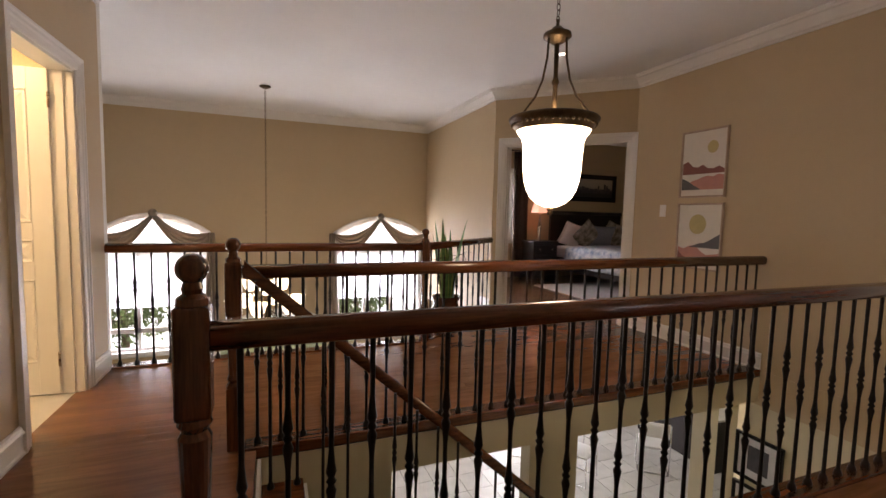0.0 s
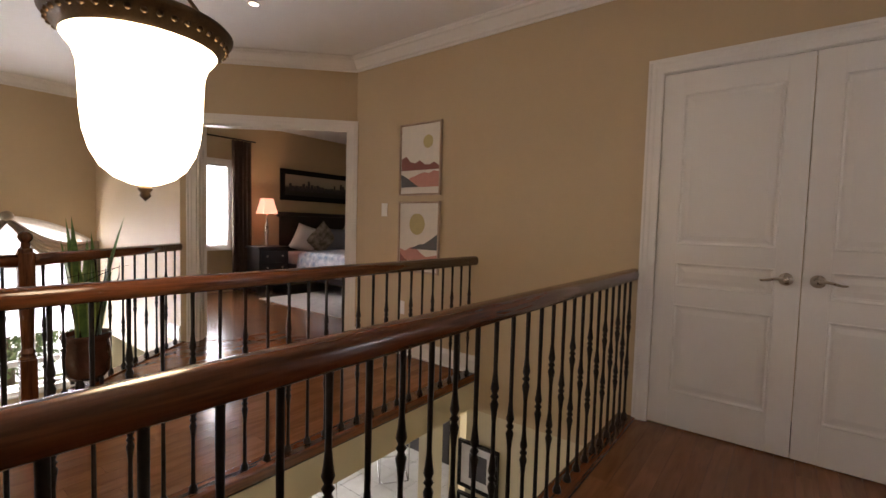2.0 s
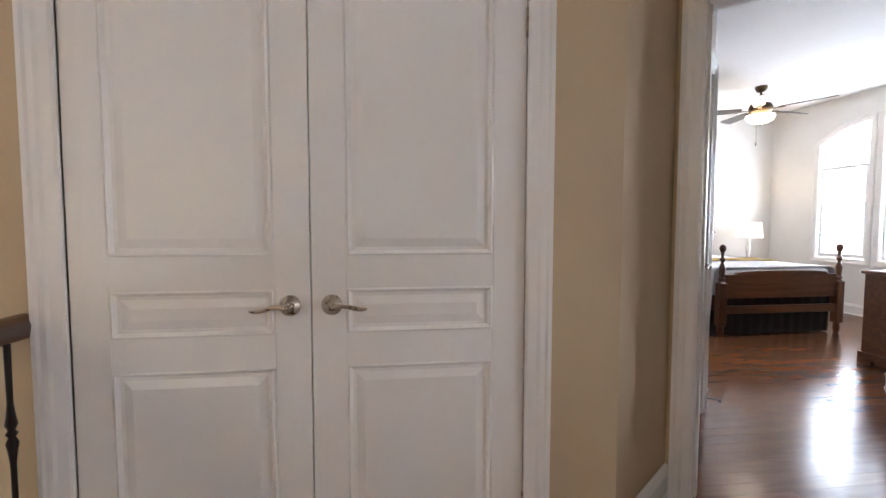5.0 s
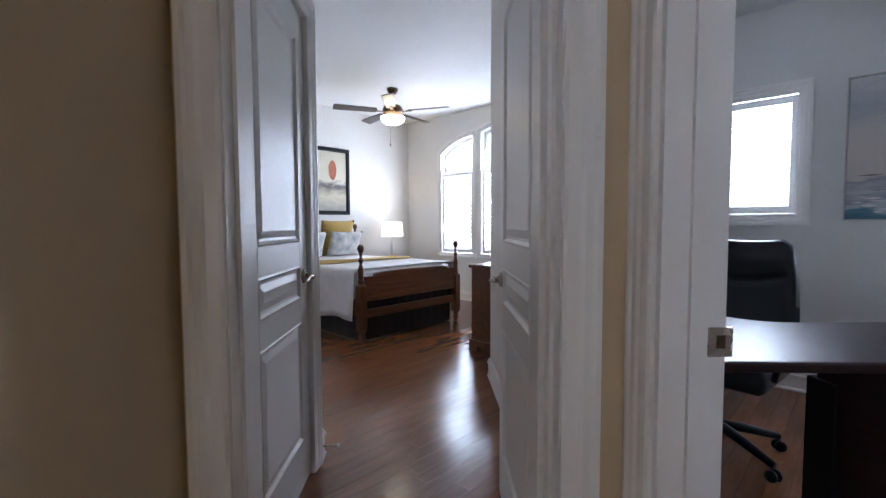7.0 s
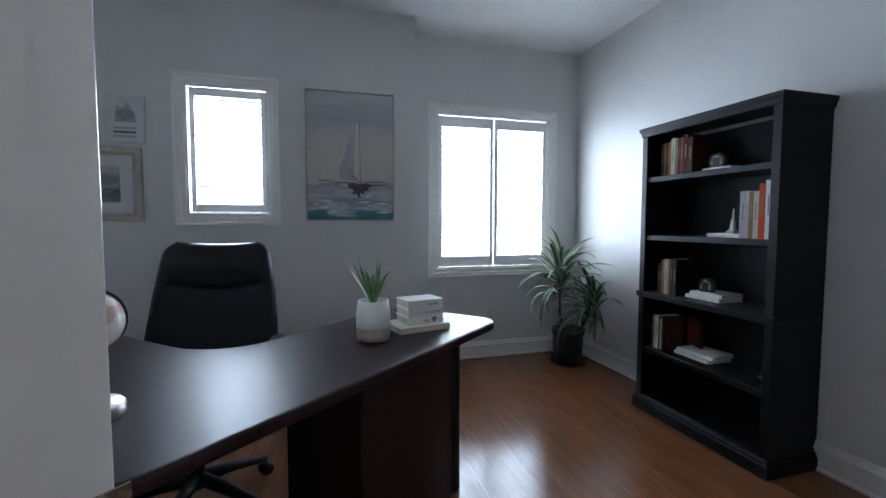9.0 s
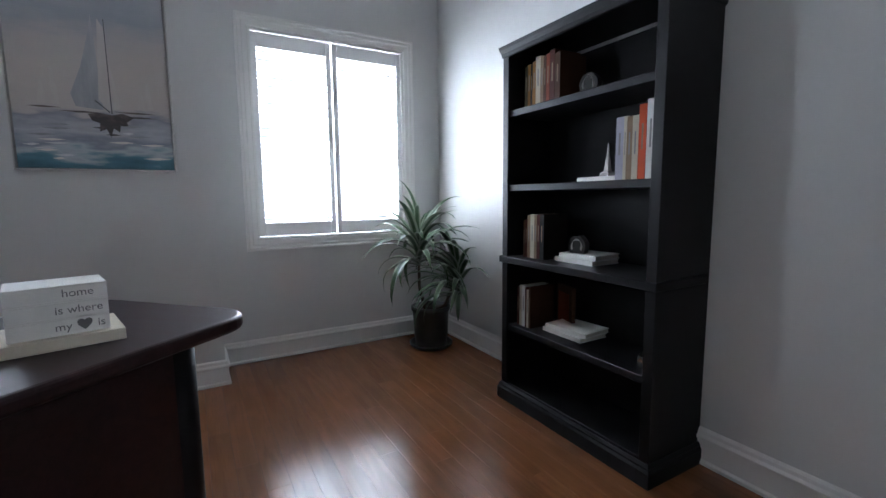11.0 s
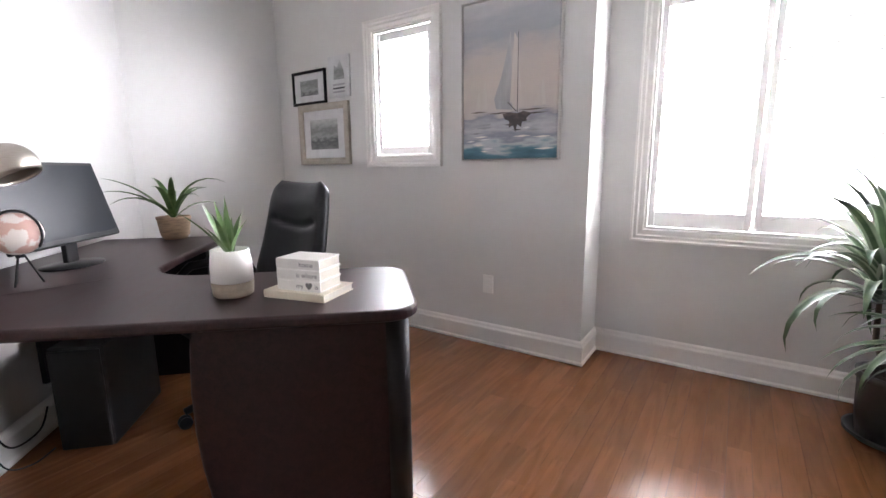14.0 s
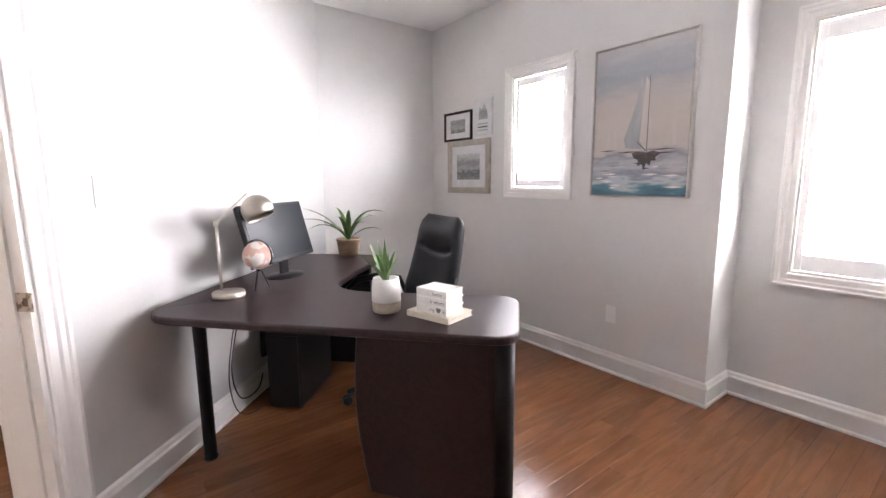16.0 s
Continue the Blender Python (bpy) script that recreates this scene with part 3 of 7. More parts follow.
# lower storey
wall("wall_stair_low", (XR + 0.003, -0.7), (XR + 0.003, 2.27), LOW, -0.28, 0.1, M_BEIGE_LOW, (), "cream wall beside the stairs, lower storey")
wall("wall_stair_band", (XR + 0.0015, -0.7), (XR + 0.0015, 2.27), -0.2795, -0.001, 0.1, M_BEIGE, (), "beige wall band beside the stairwell")
wall("wall_low_north", (-0.4, 2.62), (XR, 2.62), LOW, -0.26, 0.12, M_BEIGE_LOW, [(0.75 + 0.4, 1.76 + 0.4, LOW, -0.262), (2.17 + 0.4, 3.50 + 0.4, LOW, -0.262)], "cream lower wall with two wide openings")
wall("wall_low_east", (KX, 2.5), (KX, YF), LOW, -0.3, 0.1, M_BEIGE_LOW)
wall("wall_low_south", (-1.1, 1.0), (XR, 1.0), LOW, -0.06, 0.1, M_BEIGE_LOW)
wall("wall_low_south_east", (XR + 0.1, 2.5), (KX, 2.5), LOW, -0.3, 0.1, M_BEIGE_LOW)
wall("wall_low_west", (-1.1, 3.9), (-1.1, 1.0), LOW, -0.06, 0.1, M_BEIGE_LOW)

# slab edges and ceilings


def slab(name, outline, z0, z1, material, label, cat="ceiling"):
    bm = bmesh.new()
    lo = [bm.verts.new((x, y, z0)) for x, y in outline]
    hi = [bm.verts.new((x, y, z1)) for x, y in outline]
    bm.faces.new(lo[::-1])
    bm.faces.new(hi)
    for i in range(len(lo)):
        k = (i + 1) % len(lo)
        bm.faces.new((lo[i], lo[k], hi[k], hi[i]))
    bmesh.ops.recalc_face_normals(bm, faces=bm.faces)
    return tagged(part(name, bm, material), label, cat, kind="structure")


HALL_OUT = [(-1.1, -0.82), (2.32, -0.82), xy(de(3.64, 0.98)), xy(de(3.64, 2.08)), (3.72, -0.66), (3.66, RAIL_A + 0.05), (-0.02, RAIL_A + 0.05), (-0.02, RAIL_B - 0.05), (3.66, RAIL_B - 0.05), (3.70, 3.60), (2.56, 4.74), (1.36, 3.78), (-1.1, 3.78)]
slab("slab_hall", HALL_OUT, -0.25, -0.052, M_BEIGE_LOW, "cream painted edge and underside of the landing", "landing edge")
slab("ceiling", [(-4.3, YS - 0.1), (5.2, YS - 0.1), (5.2, -0.6), (3.8, -0.6), (3.8, 3.5), (2.6, 4.7), (2.6, 7.2), (-4.3, 7.3)], HALL_H, HALL_H + 0.1, M_CEIL, "white painted ceiling of the hall")
slab("ceiling_vestibule", [(2.3, -0.879), (3.9, -0.879), (5.4, -1.2), (3.3, -2.3)], HALL_H + 0.001, HALL_H + 0.1, M_CEIL, "white painted ceiling")
slab("ceiling_kitchen", [(2.66, 2.5), (KX + 0.1, 2.5), (KX + 0.1, 7.3), (2.66, 7.3)], -0.28, -0.10, M_CEIL, "white ceiling of the lower kitchen")

# crown and baseboards of the hall
crown("trim_crown_hall", [o0, o1, j1, j0, B1, A1, (A1[0], YF), (FX0, YF)], HALL_H)
crown("trim_crown_west", [(XL, 3.70), (XL, YS), o0], HALL_H)
baseboard("baseboard_jog", [j1, j0, (XR, -0.458)])
baseboard("baseboard_landing", [(XR, RAIL_B - 0.05), B1])
baseboard("baseboard_bath", [(XL, 3.70), (XL, yd1 + 0.085)])
baseboard("baseboard_bath_near", [(XL, yd0 - 0.085), (XL, YS), (o0[0], YS), xy(de(DO0 - 0.09, EH))])
baseboard("baseboard_corner", [A1, (A1[0], A1[1] + 0.25)])

# door casings and jambs
door_casing(j0, B1, 0.70 - 0.372, 0.70 + 0.972, 2.035)
jamb(j0, B1, 0.70 - 0.390, 0.70 + 0.990, 2.05, 0.10)
door_casing(o1, j1, 1.205 - EH, 1.935 - EH, 2.035)
jamb(o1, j1, 1.19 - EH, 1.95 - EH, 2.05, 0.12)
door_casing(o0, o1, sd(DO0), sd(DO1), 2.035)
jamb(o0, o1, sd(DO0), sd(DO1), 2.035, EH - EO)
door_casing((XL, 3.70), (XL, YS), 3.70 - yd1, 3.70 - yd0, 1.985)
jamb((XL, 3.70), (XL, YS), 3.70 - yd1, 3.70 - yd0, 1.985, 0.12)
door_casing(B1, A1, 0.07, 1.42, 2.0)
jamb(B1, A1, 0.07, 1.42, 2.0, 0.115)

# strike plate on the office jamb
st = thing("strike_plate", wall_frame(o0, o1) @ Matrix.Translation((sd(DO1) - 0.018, -0.125, 0.895)), "brushed nickel strike plate on the door jamb", "strike plate")
bm = bmesh.new()
for a, b, c, d in ((-0.024, -0.030, -0.010, 0.030), (0.010, -0.030, 0.040, 0.030), (-0.010, -0.030, 0.010, -0.014), (-0.010, 0.014, 0.010, 0.030)):
    box(bm, -0.003, a, b, -0.0002, c, d)
part("plate", bm, M_NICKEL, st)
part("latch_hole", boxed(-0.0015, -0.0095, -0.0135, -0.0003, 0.0095, 0.0135), M_BRONZE, st)

# closet: two panel doors
cw = (0.972 + 0.372 - 0.006) / 2
cm = wall_frame(j0, B1)
dl = panel_door("door_closet", cw, 2.02, cm @ pose(0.70 + 0.971, -0.022, 0.008, 0, 0, 180), "white three-panel closet door, closed, with curved lever handle", cw - 0.06, -1, "closet doors", True, 1)
dr = panel_door("door_closet", cw, 2.02, cm @ pose(0.70 - 0.371, -0.022, 0.008), "white three-panel closet door, closed, with curved lever handle", cw - 0.06, -1, "closet doors", True, 1)

# unseen closet box, added to keep light out of the gap between the doors
wall("light_stop_closet_back", (4.25, -0.5), (4.25, 1.2), 0, 2.3, 0.05, M_BEIGE)
wall("light_stop_closet_side", (3.76, -0.45), (4.25, -0.45), 0, 2.3, 0.05, M_BEIGE)
wall("light_stop_closet_end", (4.25, 1.15), (3.76, 1.15), 0, 2.3, 0.05, M_BEIGE)
slab("light_stop_closet_top", [(3.75, -0.55), (4.35, -0.55), (4.35, 1.25), (3.75, 1.25)], 2.3, 2.34, M_CEIL, "unseen closet ceiling, added to keep light out")
slab("light_stop_closet_floor", [(3.70, -0.55), (4.35, -0.55), (4.35, 1.25), (3.70, 1.25)], -0.05, -0.004, M_SUB, "unseen closet floor, added to keep light out", "floor")

# office shell
OX0, OX1, OY0, OYJ, OYW = 0.72, 4.75, -0.96, -4.59, -4.88
JX = 2.24
k1 = (OX1, EO / S2 - OX1)
k0 = (EO / S2 - OY0, OY0)
so = lambda d: (k1[0] - k1[1]) * S2 - d
wall("wall_office_partition", k1, k0, 0, OFF_H, 0.058, M_GREY, [(so(DO1), so(DO0), 0, 2.035)], "pale grey painted wall beside the desk", 0.02, 0.0)
wall("wall_office_east", (OX1, OYJ), k1, 0, OFF_H, 0.06, M_GREY, (), "pale grey painted wall", 0.1, 0.0)
W1 = (3.232, 3.722, 1.19, 2.01)
W2 = (1.004, 1.998, 0.765, 2.015)
wall("wall_office_south", (JX + 0.003, OYJ), (OX1, OYJ), 0, OFF_H, 0.16, M_GREY, [(W1[0] - JX - 0.003, W1[1] - JX - 0.003, W1[2], W1[3])], "pale grey painted wall with a small window")
wall("wall_office_jog", (JX, OYW), (JX, OYJ), 0, OFF_H, 0.02, M_GREY, (), "pale grey painted return of the wall", 0.0, -0.001)
wall("wall_office_window", (OX0, OYW), (JX, OYW), 0, OFF_H, 0.16, M_GREY, [(W2[0] - OX0, W2[1] - OX0, W2[2], W2[3])], "pale grey painted wall with a wide window", 0.1, 0.02)
wall("wall_office_west", (OX0, OY0), (OX0, OYW), 0, OFF_H, 0.1, M_GREY, (), "pale grey painted wall behind the bookcase", 0.1, 0.0)
wall("wall_office_north", k0, (OX0, OY0), 0, OFF_H, 0.06, M_GREY, (), "pale grey painted wall")
slab("ceiling_office", [(0.65, -5.0), (4.95, -5.0), (4.95, -3.5), (2.15, -0.87), (0.65, -0.87)], OFF_H, OFF_H + 0.1, M_CEIL, "white painted ceiling of the office")
baseboard("baseboard_office", [(OX0, OYW), (JX, OYW), (JX, OYJ), (OX1, OYJ), k1, xy(de(DO1 + 0.086, EO))])
baseboard("baseboard_office_west", [xy(de(DO0 - 0.086, EO)), k0, (OX0, OY0), (OX0, OYW)])
door_casing(k1, k0, so(DO1), so(DO0), 2.035)


def window(name, p0, p1, s0, s1, z0, z1, wall_t, label, mullions=(), casing=True):
    """Casing, lining, sash and glass in a straight window opening."""
    w = thing(name, wall_frame(p0, p1), label, "window", kind="structure")
    up = lambda a, b, v: Vector((a, v, b))
    if casing:
        bm = bmesh.new()
        sweep(bm, [(s0, z0), (s1, z0), (s1, z1), (s0, z1)], [(-u * 0.85, v) for u, v in CASING], up, True)
        part("window_casing", bm, M_TRIM, w)
    bm = bmesh.new()
    t = 0.012
    for a, b, c, d in ((s0, s0 + t, z0, z1), (s1 - t, s1, z0, z1), (s0 + t, s1 - t, z0, z0 + t), (s0 + t, s1 - t, z1 - t, z1)):
        box(bm, a, -wall_t + 0.002, c, b, 0.004, d)
    part("window_lining", bm, M_TRIM, w)
    bm = bmesh.new()
    y0, y1 = -wall_t + 0.02, -wall_t + 0.06
    f = 0.04
    for a, b, c, d in ((s0 + t, s0 + f + t, z0 + t, z1 - t), (s1 - f - t, s1 - t, z0 + t, z1 - t), (s0 + f + t, s1 - f - t, z0 + t, z0 + f + t), (s0 + f + t, s1 - f - t, z1 - f - t, z1 - t)):
        box(bm, a, y0, c, b, y1, d)
    for mx in mullions:
        box(bm, mx - 0.025, y0, z0 + f + t, mx + 0.025, y1, z1 - f - t)
    part("window_frame", bm, M_SHUTTER, w)
    g = part("pane", boxed(s0 + t + f, y0 + 0.018, z0 + t + f, s1 - t - f, y0 + 0.022, z1 - t - f), M_GLASS, w)
    g.visible_shadow = False
    return w


wa = window("window_1", (JX, OYJ), (OX1, OYJ), W1[0] - JX, W1[1] - JX, W1[2], W1[3], 0.16, "small window with white plantation shutter, open louvers")
wb = window("window_2", (OX0, OYW), (JX, OYW), W2[0] - OX0, W2[1] - OX0, W2[2], W2[3], 0.16, "wide window with two white plantation shutters", [(W2[0] + W2[1]) / 2 - OX0])
shutter_panel(wa, W1[0] - JX + 0.014, W1[1] - JX - 0.020, W1[2] + 0.014, W1[3] - 0.016, -0.025, 15, -4, 0.032, 0.052)
mid = (W2[0] + W2[1]) / 2 - OX0
shutter_panel(wb, W2[0] - OX0 + 0.014, mid - 0.004, W2[2] + 0.014, W2[3] - 0.016, -0.025, 21, -4, 0.032, 0.085)
shutter_panel(wb, mid + 0.004, W2[1] - OX0 - 0.014, W2[2] + 0.014, W2[3] - 0.016, -0.025, 21, -4, 0.032, 0.085)

# far bedroom shell
BX1, BYW = 8.45, -5.84
BXW = 4.90
b0 = xy(de(DB + 0.125, EH + 0.012))
bk = (BXW, (EH + 0.012) / S2 - BXW)


def room_wall(name, a, b, h, t, m, ops=(), label="", l0=0.0, l1=0.0):
    return wall(name, a, b, 0, h, t, m, ops, label, l0, l1)


bl0, bl1 = xy(de(DB + 0.12, EJ)), xy(de(4.77, EJ))
room_wall("wall_bed_inner", xy(de(DB + 0.12, EJ)), xy(de(DB + 0.12, EH)), BED_H, 0.06, M_WHITE_WALL, [(EJ - 1.935, EJ - 1.205, 0, 2.035)], "pale wall round the doorway")
room_wall("wall_bed_left", bl1, bl0, BED_H, 0.08, M_WHITE_WALL, [(4.77 - 4.62, 4.77 - 3.95, 0, 2.035)], "pale wall with a closed door")
room_wall("wall_bed_north_return", xy(de(4.77, 3.3)), xy(de(4.77, EJ + 0.08)), BED_H, 0.06, M_WHITE_WALL)
rw = wall("wall_bed_right", b0, bk, 0, BED_H, 0.0505, M_WHITE_WALL, (), "pale wall beside the bedroom door", 0.0, 0.0)
rw2 = wall("wall_bed_west", bk, (BXW, BYW), 0, BED_H, 0.05, M_WHITE_WALL, (), "pale wall behind the dresser", 0.0, 0.1)
BW = [(7.05, 7.70), (6.24, 6.91)]
rw3 = wall("wall_bed_window", (BXW, BYW), (BX1, BYW), 0, BED_H, 0.16, M_WHITE_WALL, [(BW[1][0] - BXW, BW[1][1] - BXW, 0.70, 2.46, 0.06), (BW[0][0] - BXW, BW[0][1] - BXW, 0.70, 2.22, 0.22, True)], "pale wall with arched windows")
rw4 = wall("wall_bed_head", (BX1, BYW), (BX1, -0.9), 0, BED_H, 0.1, M_WHITE_WALL, (), "pale wall behind the bed", 0.1, 0.0)
rw5 = wall("wall_bed_north", (BX1, -0.9), (5.6, -0.9), 0, BED_H, 0.1, M_WHITE_WALL)
slab("ceiling_bedroom", [xy(de(DB + 0.10, EH - 0.05)), (4.83, -3.4), (4.83, -5.95), (8.6, -5.95), (8.6, -0.8), (5.5, -0.8), xy(de(DB + 0.10, EJ + 0.2))], BED_H, BED_H + 0.1, M_CEIL, "white painted ceiling of the bedroom")
baseboard("baseboard_bed_right", [xy(de(DB + 0.16, EH + 0.012)), bk, (BXW, BYW), (BX1, BYW), (BX1, -0.9)])
baseboard("baseboard_bed_left", [xy(de(4.77, EJ + 0.3)), bl1, xy(de(4.705, EJ))])
door_casing(bl1, bl0, 4.77 - 4.62, 4.77 - 3.95, 2.035)
panel_door("door_bed_closet", 0.666, 2.02, wall_frame(bl1, bl0) @ pose(4.77 - 3.952, -0.028, 0.008, 0, 0, 180), "white three-panel closet door in the bedroom passage, closed", 0.61, -1, "", True)
panel_door("door_bedroom", 0.72, 2.02, Matrix.Translation(de(DB + 0.12, 1.208)) @ pose(0, 0, 0.01, 0, 0, -46.5), "white three-panel bedroom door, standing wide open", 0.66, -1, "", True)

# master bedroom shell
MYH, MX1 = 7.25, 8.0
room_wall("wall_master_inner", xy(Vector(A1) + Vector((0.085, 0.085))), xy(Vector(B1) + Vector((0.085, 0.085))), HALL_H, 0.055, M_BEIGE, [((Vector(B1) - Vector(A1)).length - 1.42, (Vector(B1) - Vector(A1)).length - 0.07, 0, 2.0)])
room_wall("wall_master_head", (MX1, MYH), (A1[0] + 0.13, MYH), HALL_H, 0.12, M_BEIGE, [(MX1 - 4.22, MX1 - 3.5, 0.72, 1.98)], "beige wall with a window behind the master bed")
room_wall("wall_master_west", (A1[0] + 0.125, MYH), (A1[0] + 0.125, A1[1] + 0.10), HALL_H, 0.004, M_BEIGE)
room_wall("wall_master_east", (MX1, 3.5), (MX1, MYH), HALL_H, 0.1, M_BEIGE)
room_wall("wall_master_south", (XR + 0.14, 3.5), (MX1, 3.5), HALL_H, 0.1, M_BEIGE)
slab("ceiling_master", [(XR + 0.11, 3.45), (MX1 + 0.05, 3.45), (MX1 + 0.05, 7.35), (2.66, 7.35), (2.66, 4.6)], HALL_H, HALL_H + 0.1, M_CEIL, "white painted ceiling of the master bedroom")
panel_door("door_master", 0.66, 1.98, wall_frame(B1, A1) @ pose(1.40, -0.13, 0.008, 0, 0, -42), "white three-panel bedroom door, standing open", 0.60, -1, "", True)

# bathroom behind the open door
room_wall("wall_bath_east", (XL - 0.065, 1.6), (XL - 0.065, 3.8), HALL_H, 0.055, M_WHITE_WALL, [(yd0 - 1.6, yd1 - 1.6, 0, 1.985)])
room_wall("wall_bath_north", (XL - 0.07, 3.78), (-3.2, 3.78), HALL_H, 0.05, M_WHITE_WALL)
room_wall("wall_bath_west", (-3.2, 3.78), (-3.2, 1.6), HALL_H, 0.05, M_WHITE_WALL)
room_wall("wall_bath_south", (-3.2, 1.6), (XL - 0.07, 1.6), HALL_H, 0.05, M_WHITE_WALL)
slab("ceiling_bath", [(-3.25, 1.55), (XL - 0.07, 1.55), (XL - 0.07, 3.83), (-3.25, 3.83)], HALL_H - 0.004, HALL_H - 0.001, M_CEIL, "white bathroom ceiling")
slab("floor_bath", [(-3.25, 1.55), (-1.075, 1.55), (-1.075, 3.83), (-3.25, 3.83)], -0.05, -0.003, M_TILE, "pale beige bathroom tile floor", "floor")
panel_door("door_bath", 0.70, 1.96, pose(XL - 0.115, yd1 - 0.02, 0.008, 0, 0, 174), "white three-panel bathroom door, standing open", 0.64, -1, "", True, 1)


def arched_window(name, x0, x1, z0, zs, rise, y, wall_t, flip, label, bars, mull, shade=None, half=False):
    """An arched window in a wall along x; flip: 1 when the room lies towards -y."""
    m = pose(0, y, 0, 0, 0, 0) if flip > 0 else pose(0, y, 0)
    w = thing(name, m, label, "window", kind="structure")
    s = -1 if flip > 0 else 1
    arc = [(x0 + (x1 - x0) * i / 20, zs + rise * (1 - ((i / 20) ** 2 if half else (i / 10 - 1) ** 2))) for i in range(21)]
    line = [(x0, z0)] + arc + [(x1, z0)]
    out = lambda a, b, v: Vector((a, s * v, b))
    bm = bmesh.new()
    sweep(bm, line[::-1], [(-0.065, 0), (-0.065, 0.02), (-0.045, 0.024), (-0.01, 0.014), (0.006, 0.012), (0.006, -wall_t), (-0.004, -wall_t), (-0.004, 0.0)], out, True)
    part("window_casing", bm, M_TRIM, w)
    bm = bmesh.new()
    sweep(bm, line[::-1], [(0.006, -wall_t * 0.8), (0.006, -wall_t * 0.5), (0.05, -wall_t * 0.5), (0.05, -wall_t * 0.8)], out, True)
    ya, yb = sorted((-s * wall_t * 0.8, -s * wall_t * 0.5))
    for z in bars:
        box(bm, x0 + 0.03, ya, z - 0.035, x1 - 0.03, yb, z + 0.035)
    for mx in mull:
        box(bm, mx - 0.022, ya, z0 + 0.03, mx + 0.022, yb, bars[0] if bars else zs)
    part("window_frame", bm, M_TRIM, w)
    bm = bmesh.new()
    yg = -s * wall_t * 0.65
    vs = [bm.verts.new((a, yg, b)) for a, b in line]
    bm.faces.new(vs)
    r = bmesh.ops.extrude_face_region(bm, geom=list(bm.faces))
    bmesh.ops.translate(bm, vec=(0, 0.004, 0), verts=[v for v in r["geom"] if isinstance(v, bmesh.types.BMVert)])
    bmesh.ops.recalc_face_normals(bm, faces=bm.faces)
    g = part("pane", bm, M_GLASS, w)
    g.visible_shadow = False
    if shade:
        bm = bmesh.new()
        ys = -s * wall_t * 0.3
        box(bm, x0 + 0.02, ys - 0.002, shade, x1 - 0.02, ys + 0.002, bars[0] - 0.02)
        box(bm, x0 + 0.02, ys - 0.01, shade - 0.02, x1 - 0.02, ys + 0.01, shade)
        part("roller_shade", bm, M_SHADE, w, "half-lowered white roller shade")
    return w


arched_window("window_3", -2.12, -0.85, -0.90, 0.80, 0.23, YF, 0.16, 1, "tall arched window with half-lowered shade", [0.50, -0.60], [-1.25, -1.72], -0.24)
arched_window("window_4", 1.04, 2.43, -0.90, 0.80, 0.24, YF, 0.16, 1, "tall arched window with half-lowered shade", [0.50, -0.60], [1.95, 1.50], -0.24)
arched_window("window_5", -0.75, 1.0, -2.4, -0.72, 0.29, YF, 0.16, 1, "low arched window of the lower storey", [-0.9], [0.12])
arched_window("window_6", 7.05, 7.70, 0.70, 2.22, 0.22, BYW, 0.16, -1, "half-arched bedroom window with white shutter", [1.96], [], None, True)
arched_window("window_7", 6.24, 6.91, 0.70, 2.46, 0.06, BYW, 0.16, -1, "tall bedroom window with shallow arch and white shutter", [1.96], [])
window("window_8", (MX1, MYH), (A1[0] + 0.13, MYH), MX1 - 4.22, MX1 - 3.5, 0.72, 1.98, 0.12, "bedroom window with white blind")
window("window_9", (KX, YF), (FX0, YF), KX - 5.4, KX - 3.8, -2.5, -0.7, 0.16, "kitchen window of the lower storey")

# things of the hall


def baluster_mesh(kind, height, name):
    """A slim iron baluster with one or two turned knuckles and a shoe at the floor."""
    h = height
    r = 0.0085
    prof = [(0.019, 0.0), (0.019, 0.012), (0.014, 0.028), (0.010, 0.034), (r, 0.036)]

    def knuckle(c):
        return [(r * 0.85, c - 0.085), (0.0105, c - 0.05), (0.0145, c - 0.026), (0.009, c - 0.012), (0.0085, c - 0.009), (0.0145, c), (0.0085, c + 0.009), (0.009, c + 0.012), (0.0145, c + 0.026), (0.0105, c + 0.05), (r * 0.85, c + 0.085)]
    for c in ([h * 0.52] if kind == 0 else [h * 0.36, h * 0.68]):
        prof += knuckle(c)
    prof += [(r, h - 0.01), (r, h)]
    me = bpy.data.meshes.new(name)
    bm = turned(prof, 8)
    bm.to_mesh(me)
    bm.free()
    me.materials.append(M_IRON)
    for p in me.polygons:
        p.use_smooth = True
    return me


RAIL_Z = 0.876
BALS = [baluster_mesh(0, RAIL_Z - 0.02, "baluster"), baluster_mesh(1, RAIL_Z - 0.02, "baluster")]
RAIL_PROF = [(-0.030, -0.030), (-0.034, -0.012), (-0.036, 0.004), (-0.030, 0.020), (-0.016, 0.030), (0.0, 0.033), (0.016, 0.030), (0.030, 0.020), (0.036, 0.004), (0.034, -0.012), (0.030, -0.030), (0.018, -0.036), (-0.018, -0.036)]


